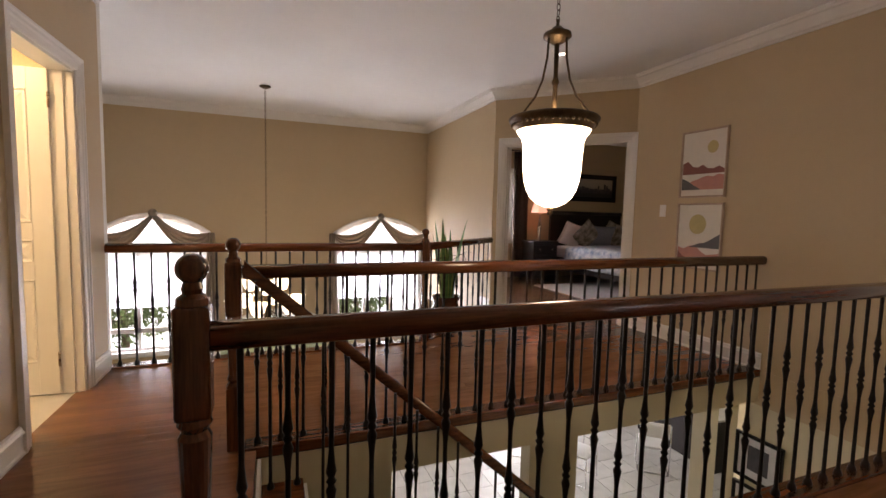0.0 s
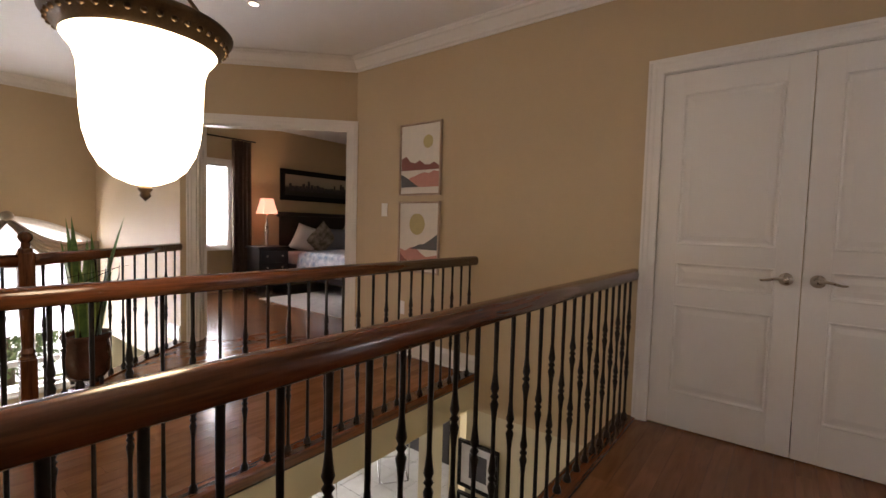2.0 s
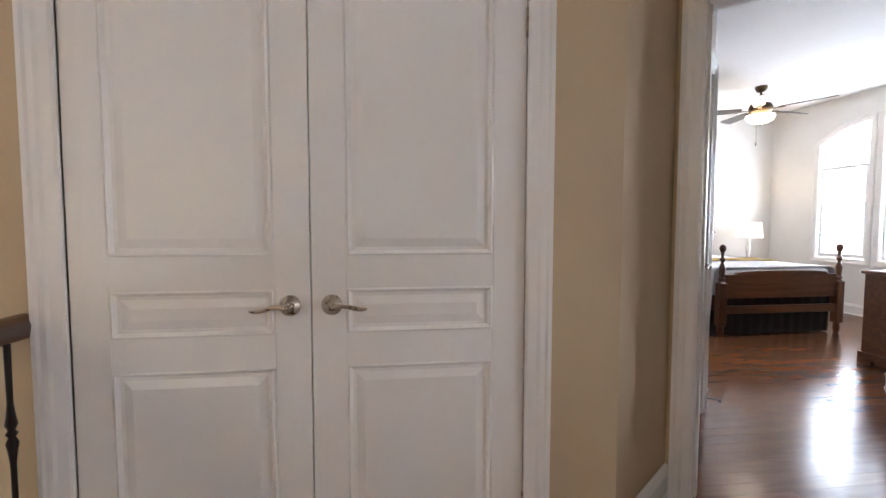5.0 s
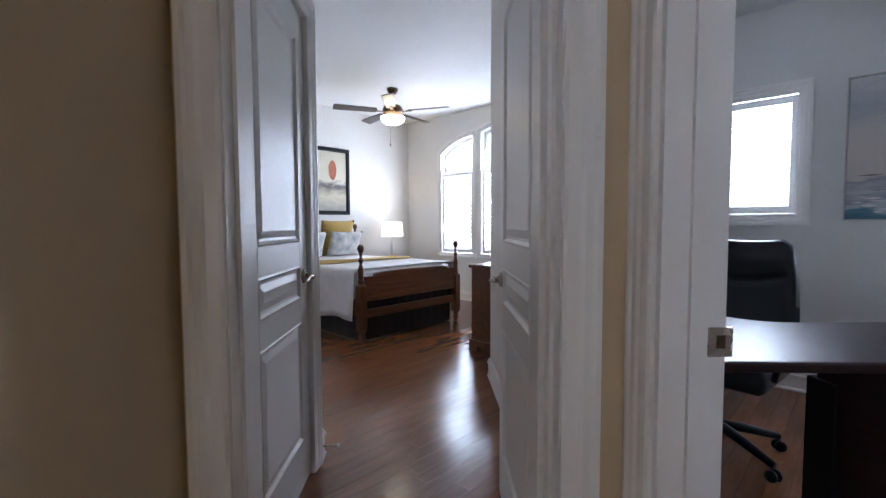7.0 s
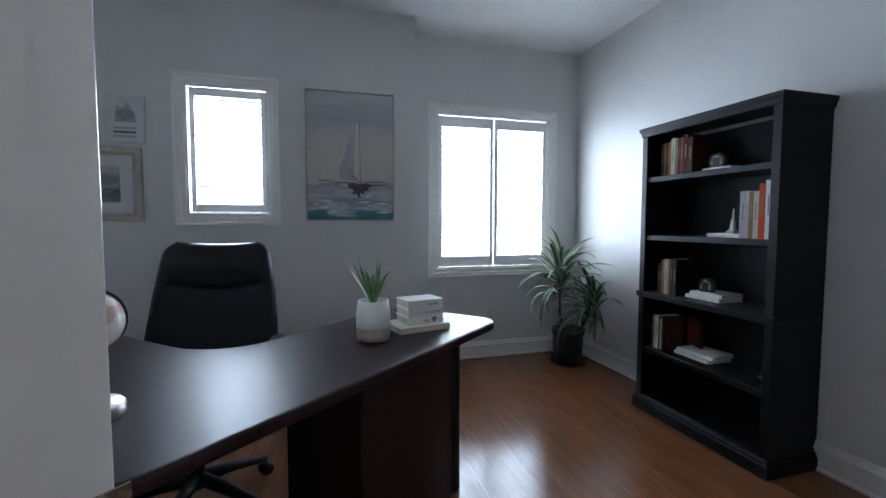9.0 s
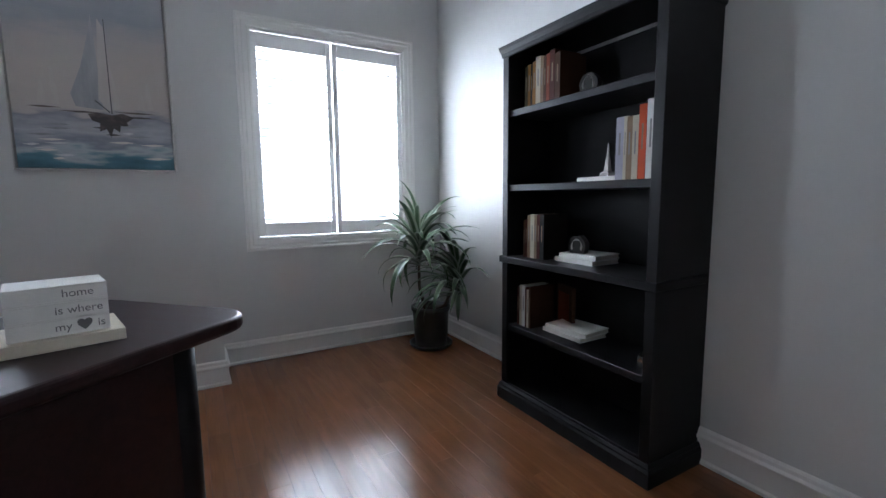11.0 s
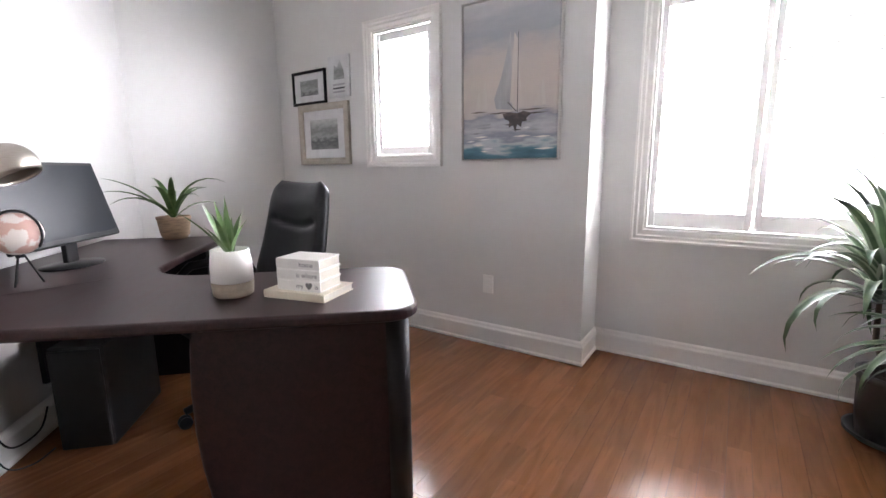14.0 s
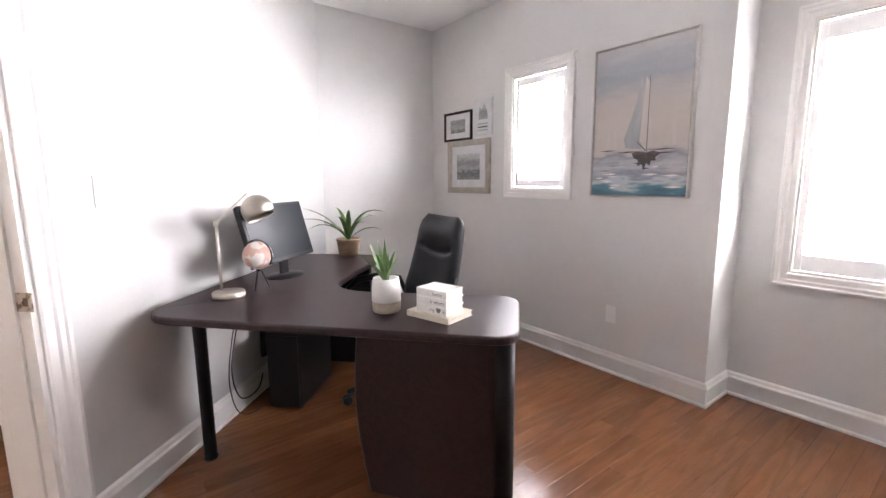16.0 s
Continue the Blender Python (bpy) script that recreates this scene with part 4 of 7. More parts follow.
def railing(name, p0, p1, count, label, nosing=True, first=0.06):
    r = thing(name, wall_frame(p0, p1), label, "railing", "landing railings")
    ln = (Vector(p1) - Vector(p0)).length
    bm = bmesh.new()
    rows = [[bm.verts.new((x, u, RAIL_Z + v)) for u, v in RAIL_PROF] for x in (0.0, ln * 0.33, ln * 0.66, ln)]
    n = len(RAIL_PROF)
    for a, b in zip(rows, rows[1:]):
        for i in range(n):
            bm.faces.new((a[i], a[(i + 1) % n], b[(i + 1) % n], b[i]))
    bm.faces.new(rows[0])
    bm.faces.new(rows[-1][::-1])
    bmesh.ops.recalc_face_normals(bm, faces=bm.faces)
    part("handrail", bm, M_RAIL, r, "polished walnut handrail", True)
    if nosing:
        part("nosing", boxed(0, -0.055, -0.045, ln, 0.055, 0.012, 0.008, 2), M_RAIL, r, "stained wooden nosing")
    for i in range(count):
        b = new("baluster", BALS[i % 2])
        b.matrix_world = wall_frame(p0, p1) @ Matrix.Translation((first + (ln - 2 * first) * i / (count - 1), 0, 0.008 if nosing else 0.0))
        b.parent = r
        b.matrix_parent_inverse = r.matrix_world.inverted()
    return r


def newel(x, y, z0, h, label, s=0.037):
    p = thing("newel_post", pose(x, y, z0), label, "newel post", "newel posts")
    body = bmesh.new()
    box(body, -s, -s, 0, s, s, h * 0.30, None, 0.006, 2)
    lathe(body, [(s * 1.0, h * 0.30), (s * 1.05, h * 0.305), (s * 0.8, h * 0.32), (s * 0.95, h * 0.335), (s * 0.72, h * 0.36), (s * 0.88, h * 0.5), (s * 0.95, h * 0.585), (s * 0.75, h * 0.60), (s * 1.0, h * 0.615), (s * 0.9, h * 0.63)], 20)
    box(body, -s, -s, h * 0.63, s, s, h * 0.88, None, 0.010, 3)
    lathe(body, [(s * 0.95, h * 0.88), (s * 0.9, h * 0.895), (s * 0.55, h * 0.905), (s * 0.62, h * 0.915), (s * 0.5, h * 0.93)], 20)
    part("post", body, M_NEWEL, p)
    rb = s * 0.92
    part("ball", turned([(0.0, -rb)] + [(rb * math.cos(a), rb * math.sin(a)) for a in [math.radians(d) for d in range(-80, 81, 10)]] + [(0.0, rb)], 24, Matrix.Translation((0, 0, h * 0.925 + rb))), M_NEWEL, p, "", True)
    return p


NX = -0.115
railing("railing_near", (NX + 0.04, RAIL_A), (XR - 0.002, RAIL_A), 34, "walnut handrail on black iron balusters beside the stairwell")
railing("railing_far", (NX + 0.04, RAIL_B), (XR - 0.002, RAIL_B), 34, "walnut handrail on black iron balusters across the stairwell")
railing("railing_overlook", (XL + 0.002, RAIL_C), (1.325, RAIL_C), 22, "walnut handrail overlooking the two-storey room")
railing("railing_overlook_diagonal", (1.40, 3.76), (A1[0] - 0.02, A1[1] - 0.01), 11, "short walnut handrail running to the wall corner")
newel(NX, RAIL_A, 0, 1.08, "large walnut newel post with ball top at the stair head", 0.039)
newel(NX, RAIL_B, 0, 1.05, "walnut newel post with ball top at the stair head")
newel(1.36, RAIL_C, 0, 1.05, "walnut newel post with ball top beside the plant")

# stairs down
stairs = thing("staircase", pose(NX + 0.1, RAIL_A + 0.06, 0), "dark walnut staircase going down between railings", "staircase")
RISE, GO = 0.19, 0.215
for i in range(1, 15):
    x = GO * (i - 1)
    part("tread", boxed(x - 0.025, 0.0, -RISE * i - 0.03, x + GO, 1.09, -RISE * i, 0.006, 2), M_RAIL, stairs)
    part("riser", boxed(x, 0.02, -RISE * i + 0.0005, x + 0.018, 1.07, -RISE * (i - 1) - 0.031 if i > 1 else -0.053), M_TRIM, stairs)
sr = thing("stair_railing", pose(0, RAIL_B - 0.09, 0), "sloping walnut handrail on black balusters along the stairs", "railing")
sl = -0.895
pa, pb = Vector((NX + 0.05, 0.05, 0.90)), Vector((2.6, 0.0, 0.90 + sl * 2.66))
bm = bmesh.new()
rows = []
for k in range(2):
    c = (pa, pb)[k]
    rows.append([bm.verts.new((c.x, c.y + u * 0.85, c.z + v * 1.1)) for u, v in RAIL_PROF])
for i in range(len(RAIL_PROF)):
    bm.faces.new((rows[0][i], rows[0][(i + 1) % len(RAIL_PROF)], rows[1][(i + 1) % len(RAIL_PROF)], rows[1][i]))
bm.faces.new(rows[0])
bm.faces.new(rows[1][::-1])
bmesh.ops.recalc_face_normals(bm, faces=bm.faces)
part("handrail", bm, M_RAIL, sr, "", True)
for i in range(20):
    x = NX + 0.16 + i * 0.125
    zt = 0.90 + sl * (x - NX - 0.05) - 0.03
    zb = -RISE * (math.floor((x - NX - 0.1) / GO) + 1)
    if zt - zb < 0.2:
        continue
    part("baluster", turned([(0.018, zb), (0.018, zb + 0.012), (0.0085, zb + 0.036), (0.0075, zt - 0.42), (0.0145, zt - 0.36), (0.0085, zt - 0.345), (0.0145, zt - 0.33), (0.0085, zt - 0.315), (0.0145, zt - 0.30), (0.0075, zt - 0.24), (0.0085, zt)], 8, Matrix.Translation((x, 0, 0))), M_IRON, sr, "", True)

# pendant lamp over the stairwell
M_BOWL = glow("lit_alabaster_glass", (1.0, 0.80, 0.50), 13.0)
PX, PY = 1.285, 1.70
pend = thing("pendant_lamp", pose(PX, PY, HALL_H), "bronze pendant lamp with lit cream glass bowl", "pendant lamp")
part("canopy", turned([(0.0, -0.001), (0.062, -0.001), (0.064, -0.008), (0.05, -0.022), (0.014, -0.034), (0.0, -0.036)], 24), M_BRONZE, pend, "", True)


def chain(parent, x, y, z0, z1, material, rw=0.009, rl=0.016, wire=0.0022):
    bm = bmesh.new()
    z, k = z0, 0
    while z > z1:
        pts = []
        for i in range(11):
            a = 2 * math.pi * i / 10
            u, w = rw * math.cos(a), rl * math.sin(a)
            pts.append((x + (u if k % 2 else 0), y + (0 if k % 2 else u), z - rl + w))
        tube(bm, pts, wire, 5, False)
        z -= rl * 2 - wire * 2
        k += 1
    return part("chain", bm, material, parent, "", True)


chain(pend, 0, 0, -0.036, -0.575, M_BRONZE)
zc = 1.995 - HALL_H
part("top_cup", turned([(0.0, zc + 0.08), (0.006, zc + 0.08), (0.008, zc + 0.05), (0.02, zc + 0.045), (0.034, zc + 0.03), (0.062, zc + 0.016), (0.064, zc), (0.05, zc - 0.01), (0.02, zc - 0.03), (0.0, zc - 0.03)], 24), M_BRONZE, pend, "", True)
zr = 1.602 - HALL_H
part("stem", turned([(0.0, zc - 0.02), (0.011, zc - 0.02), (0.010, zc - 0.18), (0.018, zc - 0.20), (0.011, zc - 0.22), (0.013, zr + 0.03), (0.0, zr + 0.03)], 14), M_BRONZE, pend, "", True)
for k in range(3):
    a = math.radians(60 + 120 * k)
    pts = [(r * math.cos(a), r * math.sin(a), z) for r, z in ((0.045, zc - 0.005), (0.05, zc - 0.10), (0.07, zc - 0.20), (0.105, zc - 0.28), (0.15, zr + 0.055), (0.17, zr + 0.03))]
    part("suspension_rod", tubed(pts, 0.005, 8), M_BRONZE, pend, "", True)
part("rim", turned([(0.165, zr - 0.035), (0.175, zr - 0.025), (0.196, zr + 0.0), (0.206, zr + 0.012), (0.208, zr + 0.022), (0.200, zr + 0.030), (0.180, zr + 0.036), (0.150, zr + 0.034), (0.140, zr + 0.028), (0.150, zr - 0.030), (0.165, zr - 0.035)], 48), M_BRONZE, pend, "bronze rim with beaded edge", True)
bm = bmesh.new()
for k in range(40):
    a = 2 * math.pi * k / 40
    bmesh.ops.create_icosphere(bm, subdivisions=1, radius=0.0085, matrix=Matrix.Translation((0.190 * math.cos(a), 0.190 * math.sin(a), zr - 0.006)))
part("beading", bm, M_BRONZE, pend, "", True)
bp = [(0.178, 0.0), (0.172, -0.012), (0.155, -0.035), (0.145, -0.07), (0.142, -0.13), (0.140, -0.20), (0.134, -0.26), (0.122, -0.31), (0.100, -0.355), (0.070, -0.385), (0.035, -0.402), (0.012, -0.407), (0.0, -0.407)]
part("glass_bowl", turned([(r * 0.95, zr - 0.03 + z * 0.87) for r, z in bp], 48), M_BOWL, pend, "lit cream glass bowl", True)
part("finial", turned([(0.0, zr - 0.377), (0.012, zr - 0.384), (0.018, zr - 0.393), (0.010, zr - 0.402), (0.014, zr - 0.410), (0.0, zr - 0.425)], 16), M_BRONZE, pend, "", True)

# chandelier in the two-storey room
M_BELL = glow("lit_bell_glass", (1.0, 0.82, 0.55), 3.0)
ch = thing("chandelier", pose(-0.01, 5.77, HALL_H), "bronze chandelier with lit bell-shaped glass shades on a long chain", "chandelier")
part("canopy", turned([(0.0, -0.001), (0.065, -0.001), (0.068, -0.01), (0.03, -0.03), (0.0, -0.032)], 24), M_BRONZE, ch, "", True)
chain(ch, 0, 0, -0.03, -2.22, M_BRONZE, 0.008, 0.02, 0.003)
zb = -2.84
part("column", turned([(0.0, zb + 0.62), (0.015, zb + 0.6), (0.03, zb + 0.5), (0.018, zb + 0.42), (0.05, zb + 0.3), (0.03, zb + 0.2), (0.055, zb + 0.1), (0.02, zb - 0.02), (0.0, zb - 0.08)], 16), M_BRONZE, ch, "", True)
for tier, n, rad, dz in ((0, 6, 0.36, 0.02), (1, 3, 0.22, 0.26)):
    for k in range(n):
        a = 2 * math.pi * (k + 0.25) / n
        c, s = math.cos(a), math.sin(a)
        pts = [(r * c, r * s, zb + dz + z) for r, z in ((0.03, 0.10), (rad * 0.4, 0.0), (rad * 0.75, 0.0), (rad, 0.08))]
        arm = part("arm", tubed(pts, 0.008, 8), M_BRONZE, ch, "", True)
        part("bell_shade", turned([(0.025, 0.0), (0.045, 0.012), (0.075, 0.06), (0.088, 0.12), (0.122, 0.165), (0.116, 0.165), (0.0, 0.12)], 20, Matrix.Translation((rad * c, rad * s, zb + dz + 0.085))), M_BELL, arm, "lit cream glass bell", True)

# recessed ceiling spot
M_SPOT = glow("lit_spot", (1.0, 0.9, 0.75), 12.0)
rc = thing("recessed_light", pose(2.52, 3.41, HALL_H), "small round recessed ceiling light, lit", "ceiling light")
part("trim_ring", turned([(0.030, -0.0005), (0.048, -0.0005), (0.048, -0.004), (0.032, -0.006), (0.030, -0.0005)], 24), M_WHITEPL, rc, "", True)
part("lens", turned([(0.0, -0.001), (0.029, -0.001), (0.029, -0.003), (0.0, -0.003)], 24), M_SPOT, rc)


def curtain_sheet(name, parent, pts_fn, nu, nv, material, label=""):
    bm = bmesh.new()
    g = [[bm.verts.new(pts_fn(i / nu, j / nv)) for j in range(nv + 1)] for i in range(nu + 1)]
    for i in range(nu):
        for j in range(nv):
            bm.faces.new((g[i][j], g[i + 1][j], g[i + 1][j + 1], g[i][j + 1]))
    ob = part(name, bm, material, parent, label, True)
    md = ob.modifiers.new("thick", "SOLIDIFY")
    md.thickness = 0.006
    return ob


def swag(x0, x1, zt, zs, label):
    c = (x0 + x1) / 2
    t = thing("window_swag", pose(0, YF - 0.03, 0), label, "curtain", "window swags")
    for s in (-1, 1):
        xe = x0 - 0.06 if s < 0 else x1 + 0.06

        def f(u, v, s=s, xe=xe):
            x = c + (xe - c) * u
            top = zt - (zt - zs) * (1 - (1 - u) ** 2.0) - 0.05 * math.sin(math.pi * u)
            w = 0.07 + 0.19 * max(0, math.sin(math.pi * u ** 1.3)) ** 0.8
            z = top - w * v - 0.008 * math.sin(v * math.pi * 9)
            y = -0.05 - 0.028 * math.sin(v * math.pi * 7) - 0.04 * math.sin(math.pi * u)
            return (x, y, z)
        curtain_sheet("swag", t, f, 18, 22, M_CURTAIN)

        def tail(u, v, s=s, xe=xe):
            return (xe + s * 0.02 + (u - 0.5) * (0.10 + 0.10 * v), -0.05 - 0.03 * math.sin(u * math.pi * 6), zs - (zs + 0.95) * v)
        curtain_sheet("tail", t, tail, 26, 8, M_CURTAIN)
    part("rosette", turned([(0.0, 0.05), (0.04, 0.035), (0.06, 0.0), (0.045, -0.03), (0.0, -0.04)], 14, pose(c, -0.06, zt, 90)), M_CURTAIN, t, "", True)
    return t


swag(-2.12, -0.85, 1.09, 0.82, "draped taupe swag over an arched window")
swag(1.04, 2.43, 1.10, 0.82, "draped taupe swag over an arched window")


def flat_shape(name, pts, y, material, parent):
    """A thin cut-out in the x-z plane, 0.6 mm thick."""
    bm = bmesh.new()
    a = [bm.verts.new((x, y, z)) for x, z in pts]
    b = [bm.verts.new((x, y - 0.0006, z)) for x, z in pts]
    bm.faces.new(a[::-1])
    bm.faces.new(b)
    for i in range(len(a)):
        k = (i + 1) % len(a)
        bm.faces.new((a[i], a[k], b[k], b[i]))
    bmesh.ops.recalc_face_normals(bm, faces=bm.faces)
    return part(name, bm, material, parent)


def picture_frame(name, m, w, h, fw, fd, fmat, label, mat_w=0.0, backing=None, category="picture"):
    """A framed picture hung on a wall: x along, z up, its face towards -y; returns the thing and the depth of the print."""
    t = thing(name, m, label, category)
    up = lambda a, b, v: Vector((a, -v, b))
    bm = bmesh.new()
    sweep(bm, [(-w / 2, -h / 2), (w / 2, -h / 2), (w / 2, h / 2), (-w / 2, h / 2)], [(0.0, 0.0), (0.0, fd * 0.9), (fw * 0.15, fd), (fw * 0.6, fd), (fw, fd * 0.7), (fw, 0.0)], up, True)
    part("frame", bm, fmat, t)
    part("print", boxed(-w / 2 + fw * 0.9, -fd * 0.45, -h / 2 + fw * 0.9, w / 2 - fw * 0.9, -0.001, h / 2 - fw * 0.9), backing, t)
    return t, -fd * 0.45


P_CREAM = surface("print_cream", (0.72, 0.68, 0.62), 0.5, scale=20, vary=0.03)
P_MAROON = surface("print_maroon", (0.24, 0.085, 0.07), 0.5, scale=20, vary=0.08)
P_PINK = surface("print_pink", (0.52, 0.24, 0.20), 0.5, scale=20, vary=0.06)
P_GREY = surface("print_grey", (0.10, 0.095, 0.10), 0.5, scale=20, vary=0.08)
P_GOLD = surface("print_gold", (0.50, 0.42, 0.19), 0.5, scale=20, vary=0.06)
M_OAKFRAME = timber("pale_wood_frame", (0.36, 0.26, 0.19), (0.50, 0.38, 0.29), 0.45, "Z", 1.0, 0.0, 0.05)


def hill(x0, x1, z0, tops):
    n = len(tops) - 1
    return [(x0, z0)] + [(x0 + (x1 - x0) * i / n, t) for i, t in enumerate(tops)] + [(x1, z0)]


def disc(cx, cz, r, n=28):
    return [(cx + r * math.cos(2 * math.pi * i / n), cz + r * 1.05 * math.sin(2 * math.pi * i / n)) for i in range(n)]


for k, (zc2, lab) in enumerate(((1.678, "abstract hill landscape print in pale wood frame, above another"), (1.028, "abstract sun and hills print in pale wood frame"))):
    t, yp = picture_frame("picture", pose(XR - 0.001, 2.808, zc2, 0, 0, -90) @ pose(0, 0, 0, 0, 0, 0), 0.452, 0.60, 0.016, 0.026, M_OAKFRAME, lab, 0, P_CREAM)
    a, b = -0.205, 0.205
    if k == 0:
        flat_shape("sun", disc(0.085, 0.14, 0.052), yp - 0.0002, P_GOLD, t)
        flat_shape("hill", hill(a, b, -0.09, [0.01, 0.03, -0.02, -0.03, -0.01, -0.045, -0.05, -0.03, -0.06]), yp - 0.0002, P_MAROON, t)
        flat_shape("hill", hill(a, b, -0.23, [-0.20, -0.19, -0.15, -0.14, -0.12, -0.11, -0.12, -0.10, -0.11]), yp - 0.0006, P_PINK, t)
        flat_shape("hill", hill(a, a + 0.19, -0.23, [-0.12, -0.15, -0.19, -0.225]), yp - 0.0010, P_GREY, t)
    else:
        flat_shape("sun", disc(-0.015, 0.11, 0.085), yp - 0.0002, P_GOLD, t)
        flat_shape("hill", hill(a, b, -0.20, [-0.10, -0.12, -0.09, -0.08, -0.13, -0.16, -0.15, -0.14]), yp - 0.0002, P_PINK, t)
        flat_shape("hill", hill(a + 0.12, b, -0.10, [-0.095, -0.08, -0.06, -0.055, -0.03, 0.0, 0.03]), yp - 0.0006, P_GREY, t)
        flat_shape("hill", hill(a, a + 0.24, -0.24, [-0.14, -0.19, -0.21, -0.22, -0.235]), yp - 0.0010, P_MAROON, t)


def wall_plate(name, m, label, toggles=1, outlet=False):
    t = thing(name, m, label, "outlet" if outlet else "light switch")
    part("plate", boxed(-0.036, -0.006, -0.058, 0.036, 0.0, 0.058, 0.003, 2), M_WHITEPL, t)
    if outlet:
        for z in (-0.02, 0.02):
            part("socket", boxed(-0.016, -0.008, z - 0.014, 0.016, -0.0055, z + 0.014, 0.002, 1), M_WHITEPL, t)
    else:
        part("rocker", boxed(-0.015, -0.010, -0.030, 0.015, -0.0055, 0.030, 0.002, 1), M_WHITEPL, t)
    return t


wall_plate("light_switch", pose(XR - 0.0005, 3.222, 1.258, 0, 0, -90), "white rocker light switch on beige wall")
wall_plate("outlet", pose(XR - 0.0005, 2.99, 0.41, 0, 0, -90), "white wall outlet above the baseboard", outlet=True)


def strap_leaf(L, W, droop, fold=0.25, n=8, taper=0.6, lift=1.2):
    """A long leaf along +x, rising then drooping."""
    bm = bmesh.new()
    rows = []
    x = z = 0.0
    ang = lift
    for i in range(n + 1):
        f = i / n
        w = W * (0.35 + 0.65 * math.sin(math.pi * min(1, f * 0.8 + 0.18))) * (1 - f ** 3) ** taper + 0.0008
        rows.append([bm.verts.new((x, -w / 2, z + w * fold)), bm.verts.new((x, 0, z)), bm.verts.new((x, w / 2, z + w * fold))])
        x += math.cos(ang) * L / n
        z += math.sin(ang) * L / n
        ang -= droop / n * (0.6 + 1.0 * f)
    for a, b in zip(rows, rows[1:]):
        for k in range(2):
            bm.faces.new((a[k], b[k], b[k + 1], a[k + 1]))
    return bm


def leaf_mat(name, dark, light, edge, stripes=0.0, axis=1, width=0.03):
    m, n, b = nodes_of(name)
    L = n.links.new
    tc = n.nodes.new("ShaderNodeTexCoord")
    sp = n.nodes.new("ShaderNodeSeparateXYZ")
    L(tc.outputs["Object"], sp.inputs[0])
    ab = n.nodes.new("ShaderNodeMath")
    ab.operation = "ABSOLUTE"
    L(sp.outputs[axis], ab.inputs[0])
    mr = n.nodes.new("ShaderNodeMapRange")
    mr.inputs[1].default_value, mr.inputs[2].default_value = width * 0.22, width * 0.34
    L(ab.outputs[0], mr.inputs[0])
    no = n.nodes.new("ShaderNodeTexNoise")
    no.inputs["Scale"].default_value = 25
    L(tc.outputs["Object"], no.inputs["Vector"])
    r1 = n.nodes.new("ShaderNodeValToRGB")
    r1.color_ramp.elements[0].position, r1.color_ramp.elements[1].position = 0.35, 0.7
    r1.color_ramp.elements[0].color, r1.color_ramp.elements[1].color = (*dark, 1), (*light, 1)
    L(no.outputs[0], r1.inputs[0])
    mx = n.nodes.new("ShaderNodeMix")
    mx.data_type = "RGBA"
    mu = n.nodes.new("ShaderNodeMath")
    mu.operation = "MULTIPLY"
    mu.inputs[1].default_value = stripes
    L(mr.outputs[0], mu.inputs[0])
    L(mu.outputs[0], mx.inputs[0])
    L(r1.outputs[0], mx.inputs[6])
    mx.inputs[7].default_value = (*edge, 1)
    L(mx.outputs[2], b.inputs["Base Color"])
    b.inputs["Roughness"].default_value = 0.38
    b.inputs["Subsurface Weight"].default_value = 0.0
    return m


M_SNAKE = leaf_mat("snake_leaf", (0.045, 0.115, 0.03), (0.12, 0.24, 0.06), (0.33, 0.38, 0.10), 0.6, 1, 0.07)
M_POT = surface("brown_glazed_pot", (0.085, 0.035, 0.022), 0.25, scale=12, vary=0.35, coat=0.4)
M_SOIL = surface("potting_soil", (0.03, 0.02, 0.013), 0.95, scale=60, vary=0.5, bump=0.8)

# snake plant on the landing
sp = thing("snake_plant", pose(1.70, 4.04, 0.0), "tall snake plant in a brown glazed pot on a low stand", "potted plant")
part("pot", turned([(0.0, 0.05), (0.10, 0.05), (0.125, 0.09), (0.135, 0.20), (0.125, 0.30), (0.135, 0.31), (0.145, 0.34), (0.138, 0.35), (0.125, 0.345), (0.118, 0.31), (0.0, 0.31)], 28), M_POT, sp, "", True)
part("soil", turned([(0.0, 0.325), (0.117, 0.32), (0.0, 0.312)], 20), M_SOIL, sp)
for a in (45, 135, 225, 315):
    c, s = math.cos(math.radians(a)), math.sin(math.radians(a))
    part("stand_leg", turned([(0.0, 0.0), (0.012, 0.0), (0.014, 0.03), (0.010, 0.052), (0.0, 0.052)], 10, Matrix.Translation((0.09 * c, 0.09 * s, 0))), M_IRON, sp)
rnd = random.Random(5)
for i in range(19):
    a = rnd.uniform(0, 360)
    r = rnd.uniform(0.01, 0.08)
    ob = part("leaf", strap_leaf(rnd.uniform(0.45, 0.78) if i > 3 else rnd.uniform(0.72, 0.85), rnd.uniform(0.055, 0.078), rnd.uniform(-0.15, 0.15), 0.2, 8, 0.8, rnd.uniform(1.36, 1.54)), M_SNAKE, sp, "", True)
    ob.matrix_local = pose(r * math.cos(radians(a)), r * math.sin(radians(a)), 0.31, 0, 0, a)
for i in range(3):
    a = 200 + 60 * i
    part("twig", tubed([(0.05 * math.cos(radians(a)), 0.05 * math.sin(radians(a)), 0.32), (0.09 * math.cos(radians(a)), 0.09 * math.sin(radians(a)), 0.55), (0.20 * math.cos(radians(a)), 0.18 * math.sin(radians(a)), 0.72), (0.22, 0.1 * i - 0.1, 0.80)], [0.005, 0.004, 0.003, 0.001], 6), M_IRON, sp, "dark bare twig", True)

